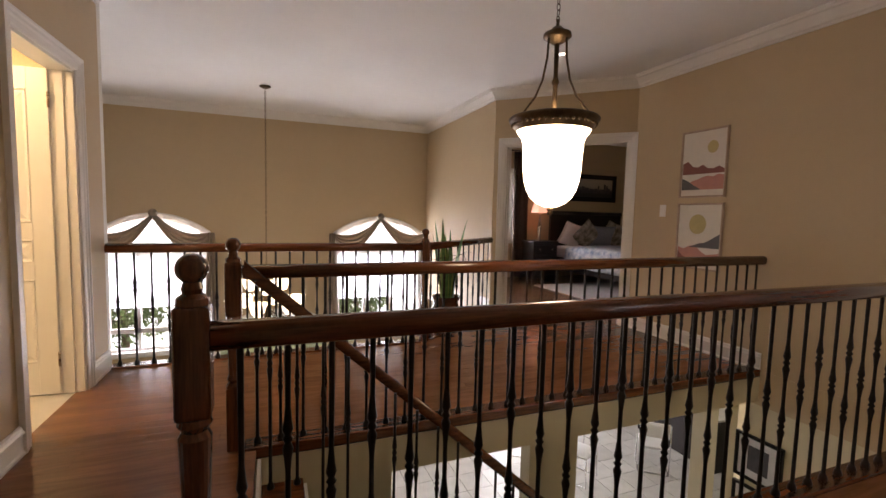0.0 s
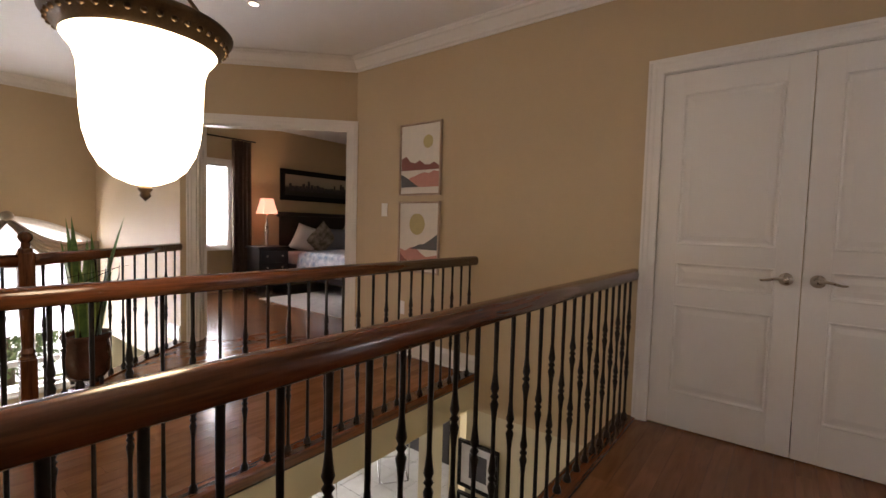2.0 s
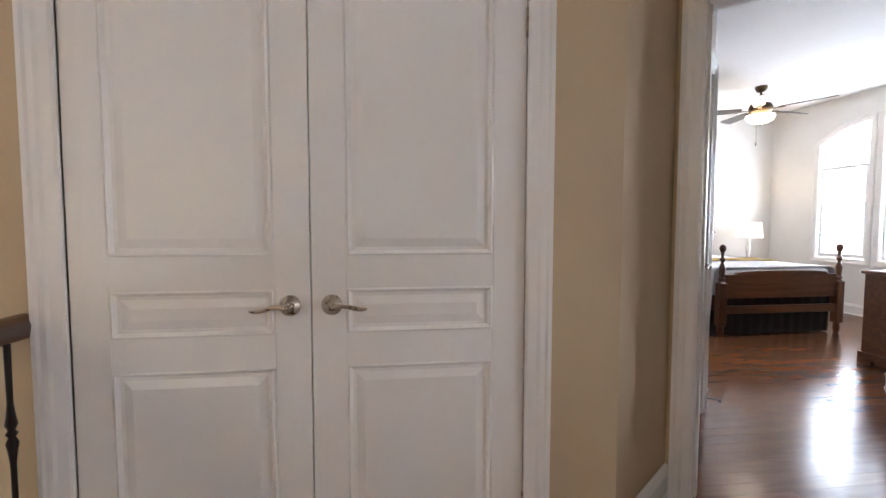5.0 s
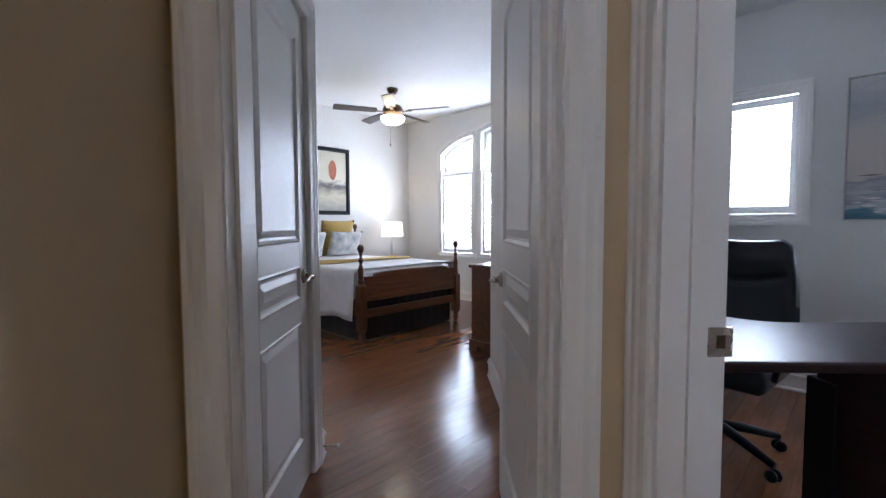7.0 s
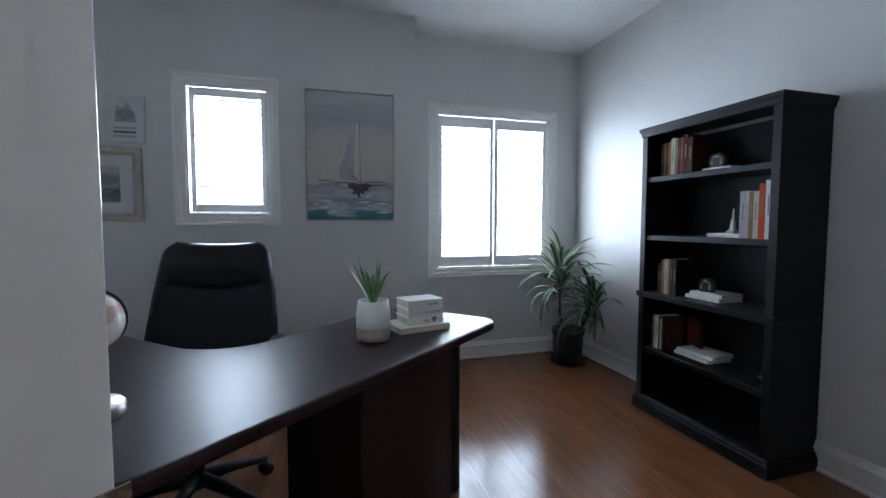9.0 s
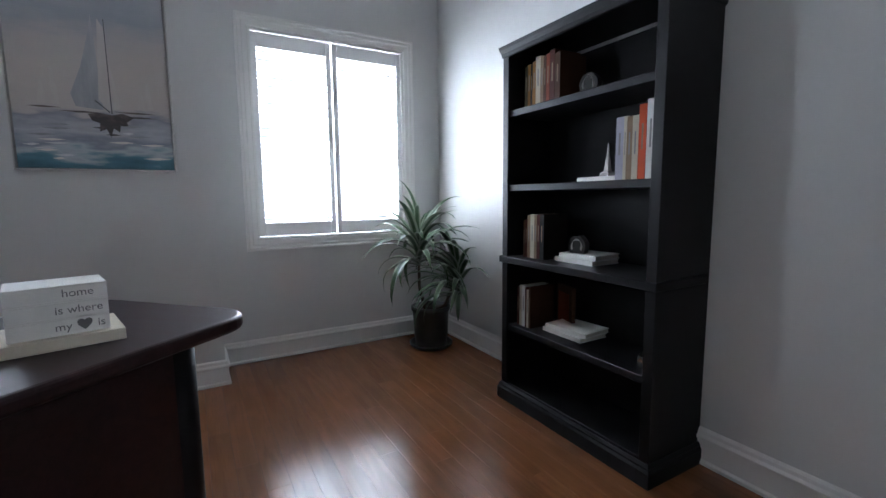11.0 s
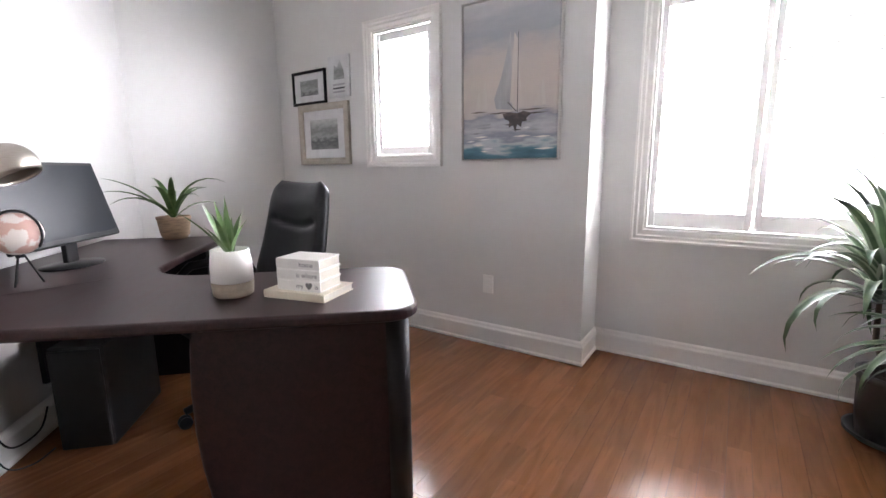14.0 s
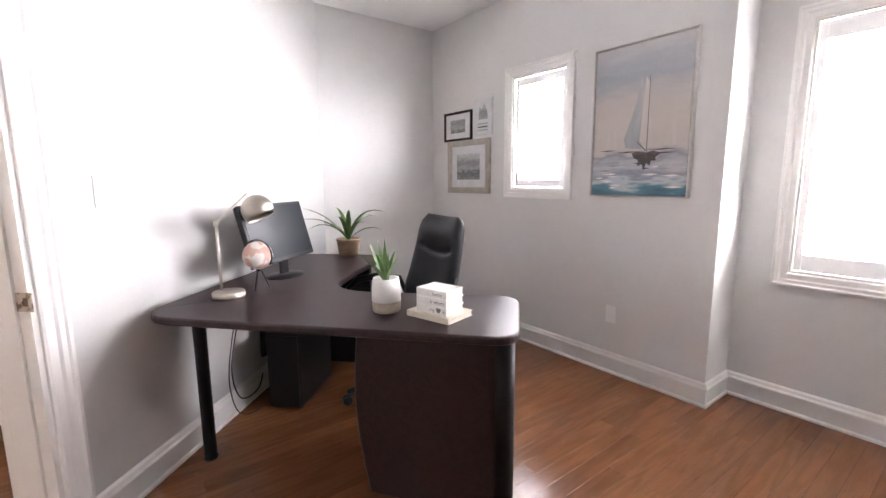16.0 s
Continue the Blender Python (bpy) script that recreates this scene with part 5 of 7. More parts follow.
# lower storey: picture, chairs, cabinet
P_PALE = surface("print_pale", (0.62, 0.62, 0.62), 0.5, scale=14, vary=0.08)
P_DARK = surface("print_dark", (0.06, 0.06, 0.065), 0.5, scale=14, vary=0.3)
for zc2 in (-0.72, -1.14):
    t, yp = picture_frame("picture", pose(XR - 0.006, 2.14, zc2, 0, 0, -90), 0.36, 0.37, 0.025, 0.03, M_BLACKWOOD, "square black-framed picture with wide pale mat beside the stairs", 0, P_PALE)
    flat_shape("image", [(-0.08, -0.10), (0.08, -0.10), (0.08, 0.10), (-0.08, 0.10)], yp - 0.0002, P_DARK, t)


def wire_chair(m):
    t = thing("kitchen_chair", m, "chrome-framed kitchen chair with pale seat", "chair", "kitchen chairs")
    part("seat", boxed(-0.21, -0.21, 0.43, 0.21, 0.21, 0.47, 0.015, 2), M_WHITEPL, t)
    part("backrest", boxed(-0.21, 0.18, 0.62, 0.21, 0.21, 0.86, 0.012, 2), M_WHITEPL, t)
    for s in (-1, 1):
        part("side_frame", tubed([(s * 0.22, 0.20, 0.84), (s * 0.22, 0.20, 0.45), (s * 0.22, 0.16, 0.02), (s * 0.22, -0.22, 0.012), (s * 0.22, -0.20, 0.44)], 0.011, 8), M_CHROME, t, "", True)
    part("floor_bar", tubed([(-0.22, 0.16, 0.015), (0.22, 0.16, 0.015)], 0.010, 8), M_CHROME, t, "", True)
    return t


kc = wire_chair(pose(4.45, 5.25, LOW, 0, 0, 30))
for x, y, a in ((5.75, 5.05, 140), (5.2, 6.1, 200), (4.0, 6.2, 60)):
    copy_thing(kc, pose(x, y, LOW, 0, 0, a))
cab = thing("kitchen_cabinet", pose(6.6, 4.6, LOW), "dark wooden kitchen cabinet with pale worktop", "cabinet")
part("body", boxed(0, 0, 0.0, 0.6, 1.6, 0.86, 0.004, 1), M_DARKWOOD, cab)
part("worktop", boxed(-0.03, -0.03, 0.86, 0.62, 1.63, 0.90, 0.006, 2), M_TILE, cab)

# outdoors
slab("ground", [(-300, -300), (300, -300), (300, 300), (-300, 300)], -3.6, -3.3, surface("lawn", (0.10, 0.13, 0.05), 0.9, scale=3, vary=0.3, second=(0.16, 0.17, 0.07)), "mown lawn round the house", "ground")
# pale ground slabs, made up to brighten the view below the windows
slab("pavement", [(-25, -60), (45, -60), (45, -6.4), (-25, -6.4)], -3.35, -3.25, surface("pale_front_ground", (0.50, 0.49, 0.46), 0.85, scale=0.8, vary=0.1, bump=0.3), "made-up pale ground slab that whitens the view from the front windows", "pavement")
slab("patio", [(-12, 7.7), (16, 7.7), (16, 11.2), (-12, 11.2)], -3.35, -3.25, surface("pale_back_ground", (0.46, 0.45, 0.42), 0.85, scale=1.2, vary=0.12, bump=0.3), "made-up pale ground slab that brightens the view behind the house", "patio")
M_LEAF = surface("garden_leaves", (0.09, 0.15, 0.05), 0.6, scale=6, vary=0.4, second=(0.16, 0.24, 0.08))
# glowing panels added outdoors to turn what the panes show white
M_BACKDROP_GLOW = glow("backdrop_glow", (0.95, 0.98, 1.0), 1.7, (0.8, 0.8, 0.8))
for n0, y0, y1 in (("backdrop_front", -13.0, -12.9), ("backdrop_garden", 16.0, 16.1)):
    tagged(part(n0, boxed(-22, y0, -3.25, 28, y1, 9.0), M_BACKDROP_GLOW), "added glowing backdrop panel standing in for bright sky and distance", "sky", kind="structure")
M_BARK = surface("bark", (0.09, 0.065, 0.045), 0.9, scale=14, vary=0.35, bump=0.8)


def garden_tree(x, y, h, seed):
    rnd = random.Random(seed)
    t = thing("tree", pose(x, y, -3.3), "leafy green garden tree outside the windows", "tree", "garden trees")
    tr = bmesh.new()
    tube(tr, [(0, 0, 0), (0.05, 0.02, h * 0.3), (0.0, 0.06, h * 0.6), (0.03, 0, h * 0.85)], [0.13, 0.10, 0.07, 0.03], 8)
    for i in range(7):
        a, z = rnd.uniform(0, 6.28), h * rnd.uniform(0.3, 0.7)
        tube(tr, [(0, 0, z), (0.5 * math.cos(a), 0.5 * math.sin(a), z + 0.3), (1.1 * math.cos(a), 1.1 * math.sin(a), z + 0.7)], [0.04, 0.025, 0.008], 6)
    part("trunk", tr, M_BARK, t, "", True)
    verts, faces = [], []
    for i in range(2600):
        u = Vector((rnd.gauss(0, 1), rnd.gauss(0, 1), rnd.gauss(0, 1))).normalized() * rnd.uniform(0.45, 1.0)
        c = Vector((u.x * 1.5 * (1 + 0.3 * math.sin(5 * u.z)), u.y * 1.5, h * 0.65 + u.z * h * 0.38))
        e = Euler((rnd.uniform(0, 6), rnd.uniform(0, 6), rnd.uniform(0, 6))).to_matrix()
        k = len(verts)
        s = rnd.uniform(0.05, 0.10)
        verts += [c + e @ Vector(q) * s for q in ((-1, 0, 0), (0, -0.45, 0.1), (1, 0, 0), (0, 0.45, 0.1))]
        faces.append((k, k + 1, k + 2, k + 3))
    me = bpy.data.meshes.new("crown")
    me.from_pydata(verts, [], faces)
    me.materials.append(M_LEAF)
    cr = new("crown", me)
    cr.parent = t
    return t


for i, (x, y, h) in enumerate(((-3.6, 13.5, 3.0), (-0.9, 14.5, 2.6), (2.6, 14.2, 2.7), (7.2, 14.4, 3.0))):
    garden_tree(x, y, h, i)

# things of the office
ORIGIN[0] = Vector((-0.08, 0.0, 0.0))


def prism(outline, z0, z1, bevel=0.0):
    bm = bmesh.new()
    lo = [bm.verts.new((x, y, z0)) for x, y in outline]
    hi = [bm.verts.new((x, y, z1)) for x, y in outline]
    fa, fb = bm.faces.new(lo[::-1]), bm.faces.new(hi)
    for i in range(len(lo)):
        k = (i + 1) % len(lo)
        bm.faces.new((lo[i], lo[k], hi[k], hi[i]))
    bmesh.ops.recalc_face_normals(bm, faces=bm.faces)
    if bevel:
        es = [e for e in bm.edges if abs(e.verts[0].co.z - e.verts[1].co.z) < 1e-6]
        bmesh.ops.bevel(bm, geom=es, offset=bevel, segments=3, affect="EDGES", profile=0.5)
    return bm


def rounded(pts, radii, n=7):
    """Round the corners of an outline."""
    out = []
    k = len(pts)
    for i, p in enumerate(pts):
        p = Vector(p)
        r = radii[i]
        a, b = (Vector(pts[i - 1]) - p), (Vector(pts[(i + 1) % k]) - p)
        if r <= 0:
            out.append((p.x, p.y))
            continue
        a.normalize()
        b.normalize()
        half = math.acos(max(-1, min(1, a.dot(b)))) / 2
        t = r / math.tan(half)
        c = p + (a + b).normalized() * (r / math.sin(half))
        s, e = p + a * t, p + b * t
        a0, a1 = math.atan2(s.y - c.y, s.x - c.x), math.atan2(e.y - c.y, e.x - c.x)
        dlt = (a1 - a0 + math.pi) % (2 * math.pi) - math.pi
        out += [(c.x + r * math.cos(a0 + dlt * j / n), c.y + r * math.sin(a0 + dlt * j / n)) for j in range(n + 1)]
    return out


# the desk is drawn on the turned axes: x along d, y along e
DESK = pose(0, 0, 0, 0, 0, -45)
desk = thing("desk", DESK, "espresso laminate corner desk with curved return", "desk")
top_line = rounded([(3.885, 0.925), (3.80, -0.545), (4.345, -0.56), (4.355, 0.02), (4.36, 0.33), (4.78, 0.34), (5.36, 0.30), (5.36, 0.925)], [0.16, 0.09, 0.10, 0.0, 0.20, 0.0, 0.06, 0.01])
part("desktop", prism(top_line, 0.718, 0.75, 0.010), M_DESK, desk, "dark espresso desktop with rounded edge")
part("seam", prism([(4.36, 0.424), (4.362, 0.421), (3.99, 0.918), (3.988, 0.915)], 0.7501, 0.7504), M_DESK_DARK, desk)
ped = rounded([(4.00, 0.06), (3.955, -0.24), (3.985, -0.47), (4.31, -0.47), (4.31, 0.06)], [0.02, 0.6, 0.0, 0.02, 0.02])
bm = bmesh.new()
rows = []
for z in (0.001, 0.12, 0.24, 0.36, 0.48, 0.60, 0.717):
    f = z / 0.717
    rows.append([bm.verts.new((x, y + max(0.0, (y + 0.2) / 0.26) * (0.03 * f - 0.018 + 0.035 * math.sin(math.pi * f)), z)) for x, y in ped])
for a, b in zip(rows, rows[1:]):
    for i in range(len(ped)):
        k = (i + 1) % len(ped)
        bm.faces.new((a[i], a[k], b[k], b[i]))
bm.faces.new(rows[0][::-1])
bm.faces.new(rows[-1])
bmesh.ops.recalc_face_normals(bm, faces=bm.faces)
part("pedestal", bm, M_DESK, desk, "curved espresso front panel")
part("corner_post", turned([(0.0, 0.001), (0.042, 0.001), (0.042, 0.717), (0.0, 0.717)], 24, Matrix.Translation((4.012, -0.495, 0))), M_DESK_DARK, desk, "rounded black corner post", True)
part("end_panel", boxed(4.012, -0.530, 0.001, 4.31, -0.474, 0.717, 0.004, 1), M_DESK, desk)
part("drawer_unit", boxed(4.20, 0.062, 0.02, 4.33, 0.10, 0.55, 0.004, 1), M_BLACKPL, desk)
part("leg", turned([(0.0, 0.001), (0.030, 0.001), (0.031, 0.012), (0.027, 0.02), (0.027, 0.70), (0.036, 0.705), (0.036, 0.717), (0.0, 0.717)], 20, Matrix.Translation((4.127, 0.832, 0))), M_BLACKPL, desk, "round black metal leg", True)
part("back_leg", boxed(5.25, 0.40, 0.001, 5.30, 0.90, 0.717), M_DESK_DARK, desk)
part("modesty_panel", boxed(4.70, 0.875, 0.25, 5.25, 0.895, 0.717), M_DESK_DARK, desk)

tower = thing("computer_tower", DESK @ Matrix.Translation((4.58, 0.60, 0)), "black computer tower on the floor under the desk", "computer")
part("case", boxed(0.0, 0.0, 0.012, 0.44, 0.19, 0.44, 0.008, 2), M_BLACKPL, tower)
part("front_panel", boxed(-0.012, 0.006, 0.02, -0.0005, 0.184, 0.43, 0.004, 2), M_BLACKPL, tower)
for dx in (0.05, 0.38):
    for dy in (0.03, 0.16):
        part("foot", boxed(dx - 0.015, dy - 0.012, 0.0005, dx + 0.015, dy + 0.012, 0.012), M_BLACKPL, tower)


def cable(pts, r=0.004):
    ps = [de(*p) for p in pts]
    fine = []
    for i in range(len(ps) - 1):
        p0, p1, p2, p3 = ps[max(0, i - 1)], ps[i], ps[i + 1], ps[min(len(ps) - 1, i + 2)]
        for k in range(6):
            t = k / 6
            fine.append(0.5 * ((2 * p1) + (p2 - p0) * t + (2 * p0 - 5 * p1 + 4 * p2 - p3) * t * t + (3 * p1 - p0 - 3 * p2 + p3) * t ** 3))
    fine.append(ps[-1])
    return fine


cb = thing("cable", Matrix.Identity(4), "loose black cables hanging behind the desk to the floor", "cable")
part("cord", tubed(cable([(4.62, 0.90, 0.71), (4.50, 0.90, 0.50), (4.42, 0.895, 0.28), (4.46, 0.88, 0.12), (4.60, 0.87, 0.10), (4.68, 0.88, 0.16)]), 0.0035, 8), M_BLACKPL, cb, "", True)
part("cord", tubed(cable([(4.58, 0.905, 0.70), (4.46, 0.905, 0.45), (4.40, 0.90, 0.24), (4.45, 0.90, 0.05), (4.52, 0.86, 0.006), (4.62, 0.84, 0.006)]), 0.0028, 8), M_BLACKPL, cb, "", True)

# desk lamp
DT = 0.7505
lamp = thing("desk_lamp", pose(3.475, -2.455, DT), "brushed nickel desk lamp with dome shade", "desk lamp")
part("base", turned([(0.0, 0.0), (0.066, 0.0), (0.068, 0.003), (0.068, 0.022), (0.064, 0.026), (0.0, 0.026)], 32), M_BRUSHED, lamp, "", True)
jx, jy = 0.040, 0.020
part("pole", tubed([(jx, jy, 0.02), (jx, jy, 0.325)], 0.0065, 10), M_BRUSHED, lamp, "", True)
part("joint", turned([(0.0, -0.012), (0.011, -0.012), (0.011, 0.012), (0.0, 0.012)], 14, Matrix.Translation((jx, jy, 0.325))), M_BRUSHED, lamp, "", True)
hx, hy, hz = 0.108, -0.175, 0.372
part("arm", tubed([(jx, jy, 0.325), (hx - 0.03, hy + 0.05, hz + 0.078)], 0.006, 10), M_BRUSHED, lamp, "", True)
dome = [(0.0, 0.074)] + [(0.074 * math.cos(radians(a)), 0.074 * math.sin(radians(a))) for a in range(80, -31, -10)] + [(0.060, -0.036)] + [(0.068 * math.cos(radians(a)), 0.068 * math.sin(radians(a))) for a in range(-20, 81, 20)] + [(0.0, 0.068)]
part("shade", turned(dome, 32, Matrix.Translation((hx, hy, hz)) @ pose(0, 0, 0, -18, 22, 0)), M_BRUSHED, lamp, "domed brushed nickel shade", True)

# globe
M_GLOBE, gn, gb = nodes_of("rose_and_white_globe")
g_tc, g_no, g_ra = gn.nodes.new("ShaderNodeTexCoord"), gn.nodes.new("ShaderNodeTexNoise"), gn.nodes.new("ShaderNodeValToRGB")
g_no.inputs["Scale"].default_value, g_no.inputs["Detail"].default_value = 17, 5
gn.links.new(g_tc.outputs["Object"], g_no.inputs["Vector"])
g_ra.color_ramp.elements[0].position, g_ra.color_ramp.elements[1].position = 0.49, 0.53
g_ra.color_ramp.elements[0].color, g_ra.color_ramp.elements[1].color = (0.80, 0.74, 0.69, 1), (0.66, 0.42, 0.35, 1)
gn.links.new(g_no.outputs[0], g_ra.inputs[0])
gn.links.new(g_ra.outputs[0], gb.inputs["Base Color"])
gb.inputs["Roughness"].default_value = 0.4
globe = thing("globe", pose(3.52, -2.60, DT), "small rose and white desk globe on a black tripod", "globe")
gc = Matrix.Translation((0, 0, 0.165))
part("ball", turned([(0.0, -0.066)] + [(0.066 * math.cos(radians(a)), 0.066 * math.sin(radians(a))) for a in range(-80, 81, 10)] + [(0.0, 0.066)], 28, gc), M_GLOBE, globe, "", True)
ring = []
for i in range(19):
    a = radians(-115 + 240 * i / 18 + 90)
    ring.append((0.073 * math.cos(a) * 0.75, 0.073 * math.cos(a) * 0.66, 0.165 + 0.073 * math.sin(a)))
part("meridian", tubed(ring, 0.004, 8), M_BLACKPL, globe, "", True)
for k in range(3):
    a = radians(120 * k + 15)
    part("tripod_leg", tubed([(0.008 * math.cos(a), 0.008 * math.sin(a), 0.10), (0.045 * math.cos(a), 0.045 * math.sin(a), 0.003)], 0.003, 6), M_BLACKPL, globe, "", True)
part("hub", turned([(0.0, 0.09), (0.012, 0.09), (0.012, 0.10), (0.0, 0.10)], 12), M_BLACKPL, globe)

# monitor
mon = thing("monitor", pose(3.77, -2.80, DT, 0, 0, -52), "black widescreen computer monitor, switched off", "monitor")
part("foot", turned([(0.0, 0.0), (0.105, 0.0), (0.105, 0.006), (0.03, 0.014), (0.0, 0.014)], 32, pose(0, 0, 0) @ Matrix.Diagonal((1.15, 0.85, 1, 1))), M_BLACKPL, mon, "", True)
part("stand", boxed(-0.03, -0.004, 0.012, 0.03, 0.016, 0.16, 0.004, 2), M_BLACKPL, mon)
TILT_M = pose(0, -0.012, 0.085, -15)
bz = bmesh.new()
box(bz, -0.265, -0.012, 0.0, 0.265, 0.02, 0.315, TILT_M, 0.006, 2)
part("housing", bz, M_BLACKPL, mon)
bz = bmesh.new()
box(bz, -0.25, -0.0145, 0.022, 0.25, -0.0125, 0.302, TILT_M)
part("screen", bz, M_SCREEN, mon, "dark glossy screen")

# plants on the desk
M_WOVEN = surface("woven_clay_pot", (0.36, 0.25, 0.16), 0.7, scale=25, vary=0.25, bump=0.8, stretch=(1, 1, 6))
M_BROM = leaf_mat("bromeliad_leaf", (0.035, 0.09, 0.02), (0.10, 0.19, 0.05), (0.16, 0.24, 0.08), 0.4, 1, 0.03)
br = thing("bromeliad", pose(4.15, -3.36, DT), "green arching bromeliad in a woven clay pot", "potted plant")
part("pot", turned([(0.0, 0.0), (0.055, 0.0), (0.068, 0.02), (0.074, 0.06), (0.078, 0.10), (0.082, 0.104), (0.082, 0.118), (0.074, 0.118), (0.07, 0.095), (0.0, 0.095)], 28), M_WOVEN, br, "", True)
part("soil", turned([(0.0, 0.105), (0.071, 0.10), (0.0, 0.096)], 20), M_SOIL, br)
rnd = random.Random(11)
for i in range(13):
    ob = part("leaf", strap_leaf(rnd.uniform(0.26, 0.42), 0.034, rnd.uniform(0.7, 1.9), 0.25, 8, 0.7, rnd.uniform(0.75, 1.35)), M_BROM, br, "", True)
    ob.matrix_local = pose(0, 0, 0.10, 0, 0, i * 137.5)
M_CERAMIC = surface("white_ceramic", (0.78, 0.76, 0.72), 0.35, scale=10, vary=0.03)
M_STONEW = surface("tan_stoneware", (0.38, 0.32, 0.25), 0.7, scale=30, vary=0.15, bump=0.3)
M_ALOE = leaf_mat("aloe_leaf", (0.08, 0.18, 0.05), (0.20, 0.34, 0.13), (0.30, 0.42, 0.22), 0.5, 1, 0.024)
al = thing("aloe_plant", pose(2.845, -2.895, DT) @ Matrix.Diagonal((0.84, 0.84, 0.92, 1)), "spiky aloe in a white and tan ceramic pot", "potted plant")
part("pot", turned([(0.060, 0.045), (0.068, 0.048), (0.067, 0.10), (0.060, 0.145), (0.055, 0.145), (0.052, 0.12), (0.0, 0.12)], 28), M_CERAMIC, al, "white glazed upper pot", True)
part("pot_base", turned([(0.0, 0.0), (0.058, 0.0), (0.065, 0.006), (0.068, 0.044), (0.0, 0.047)], 28), M_STONEW, al, "unglazed tan base", True)
for i in range(15):
    ob = part("leaf", strap_leaf(rnd.uniform(0.12, 0.215), 0.026, rnd.uniform(-0.3, 0.5), 0.35, 7, 1.0, rnd.uniform(0.95, 1.5)), M_ALOE, al, "", True)
    ob.matrix_local = pose(0, 0, 0.115, 0, 0, i * 137.5 + 20)


def book_mesh(t, w, h, d, cover):
    """A closed book lying flat: d across the spine direction; spine on -y."""
    part("cover", boxed(-w / 2, -d / 2, 0, w / 2, d / 2, 0.003, 0.001, 1), cover, t)
    part("cover", boxed(-w / 2, -d / 2, h - 0.003, w / 2, d / 2, h, 0.001, 1), cover, t)
    part("spine", boxed(-w / 2, -d / 2, 0.003, w / 2, -d / 2 + 0.003, h - 0.003), cover, t)
    part("page_block", boxed(-w / 2 + 0.003, -d / 2 + 0.003, 0.0031, w / 2 - 0.003, d / 2 - 0.004, h - 0.0031), M_PAPER, t)


def book(m, w, h, d, cover, label, group=""):
    t = thing("book", m, label, "book", group)
    book_mesh(t, w, h, d, cover)
    return t


M_BKWHITE = surface("white_book_cloth", (0.76, 0.74, 0.70), 0.6, scale=30, vary=0.04, bump=0.1)
M_BKCREAM = surface("cream_book_cloth", (0.70, 0.64, 0.52), 0.6, scale=30, vary=0.05, bump=0.1)
M_INK = surface("grey_print_ink", (0.16, 0.15, 0.15), 0.6)


def lettering(text, size, m, material, parent):
    cu = bpy.data.curves.new("lettering", "FONT")
    cu.body, cu.size, cu.extrude, cu.align_x, cu.align_y = text, size, 0.0002, "CENTER", "CENTER"
    ob = new("lettering", cu)
    dg = bpy.context.evaluated_depsgraph_get()
    me = bpy.data.meshes.new_from_object(ob.evaluated_get(dg))
    bpy.data.objects.remove(ob)
    me.materials.append(material)
    o2 = new("lettering", me)
    o2.parent = parent
    o2.matrix_local = m
    return o2


BK = pose(2.668, -3.022, DT, 0, 0, 180 + 14)
book(BK, 0.20, 0.022, 0.15, M_BKCREAM, "cream hardback lying flat under a stack of white books", "stack on the desk")
for i, words in enumerate(("my \u2665 is", "is where", "home")):
    tb = book(BK @ pose(0.008, -0.006, 0.0222 + 0.0302 * i), 0.142, 0.030, 0.105, M_BKWHITE, "white book with stamped words on its spine, in a stack", "stack on the desk")
    lettering(words, 0.020, pose(0.028, -0.0528, 0.0148, 90), M_INK, tb)

# office chair
ch2 = thing("office_chair", pose(3.49, -3.33, 0, 0, 0, -7), "black leather high-back office chair on a five-star base", "office chair")


def cushion(name, w, d, h, m, parent, seam=0.0, n=14):
    bm = boxed(-w / 2, -d / 2, 0, w / 2, d / 2, h, min(h, d, w) * 0.32, 4)
    for v in bm.verts:
        f = (v.co.x / (w / 2)) ** 2
        v.co.y += 0.05 * f * (1 if seam else 0)
    bmesh.ops.transform(bm, matrix=m, verts=bm.verts)
    return part(name, bm, M_LEATHER, parent, "", True)


cushion("seat", 0.52, 0.50, 0.11, pose(0, 0.02, 0.40), ch2)


def back_sheet():
    bm = bmesh.new()
    nu, nv = 20, 44
    for side in (1, -1):
        g = []
        for i in range(nu + 1):
            row = []
            for j in range(nv + 1):
                u, v = i / nu * 2 - 1, j / nv
                wv = (0.292 - 0.058 * v) * (0.94 + 0.06 * math.sin(v * math.pi)) * (1 - max(0, (v - 0.9) / 0.1) ** 2.2 * 0.22)
                edge = (1 - abs(u) ** 5) * (1 - abs(2 * v - 1) ** 9)
                th = 0.045 * max(0.0, edge) ** 0.5
                pad = 0.026 * math.exp(-((v - 0.83) / 0.10) ** 2) * max(0, 1 - u * u) + 0.012 * math.exp(-((v - 0.22) / 0.16) ** 2)
                groove = -0.024 * math.exp(-((v - 0.72 + 0.09 * (1 - u * u)) / 0.022) ** 2) * (abs(u) < 0.8)
                y = side * th + ((pad + groove) if side > 0 else 0) + 0.05 * u * u - 0.01
                row.append(bm.verts.new((wv * u, y, 0.60 * v)))
            g.append(row)
        for i in range(nu):
            for j in range(nv):
                q = (g[i][j], g[i + 1][j], g[i + 1][j + 1], g[i][j + 1])
                bm.faces.new(q if side < 0 else q[::-1])
    bmesh.ops.remove_doubles(bm, verts=bm.verts, dist=0.0015)
    bmesh.ops.recalc_face_normals(bm, faces=bm.faces)
    bmesh.ops.transform(bm, matrix=pose(0, -0.215, 0.46, 13), verts=bm.verts)
    return bm


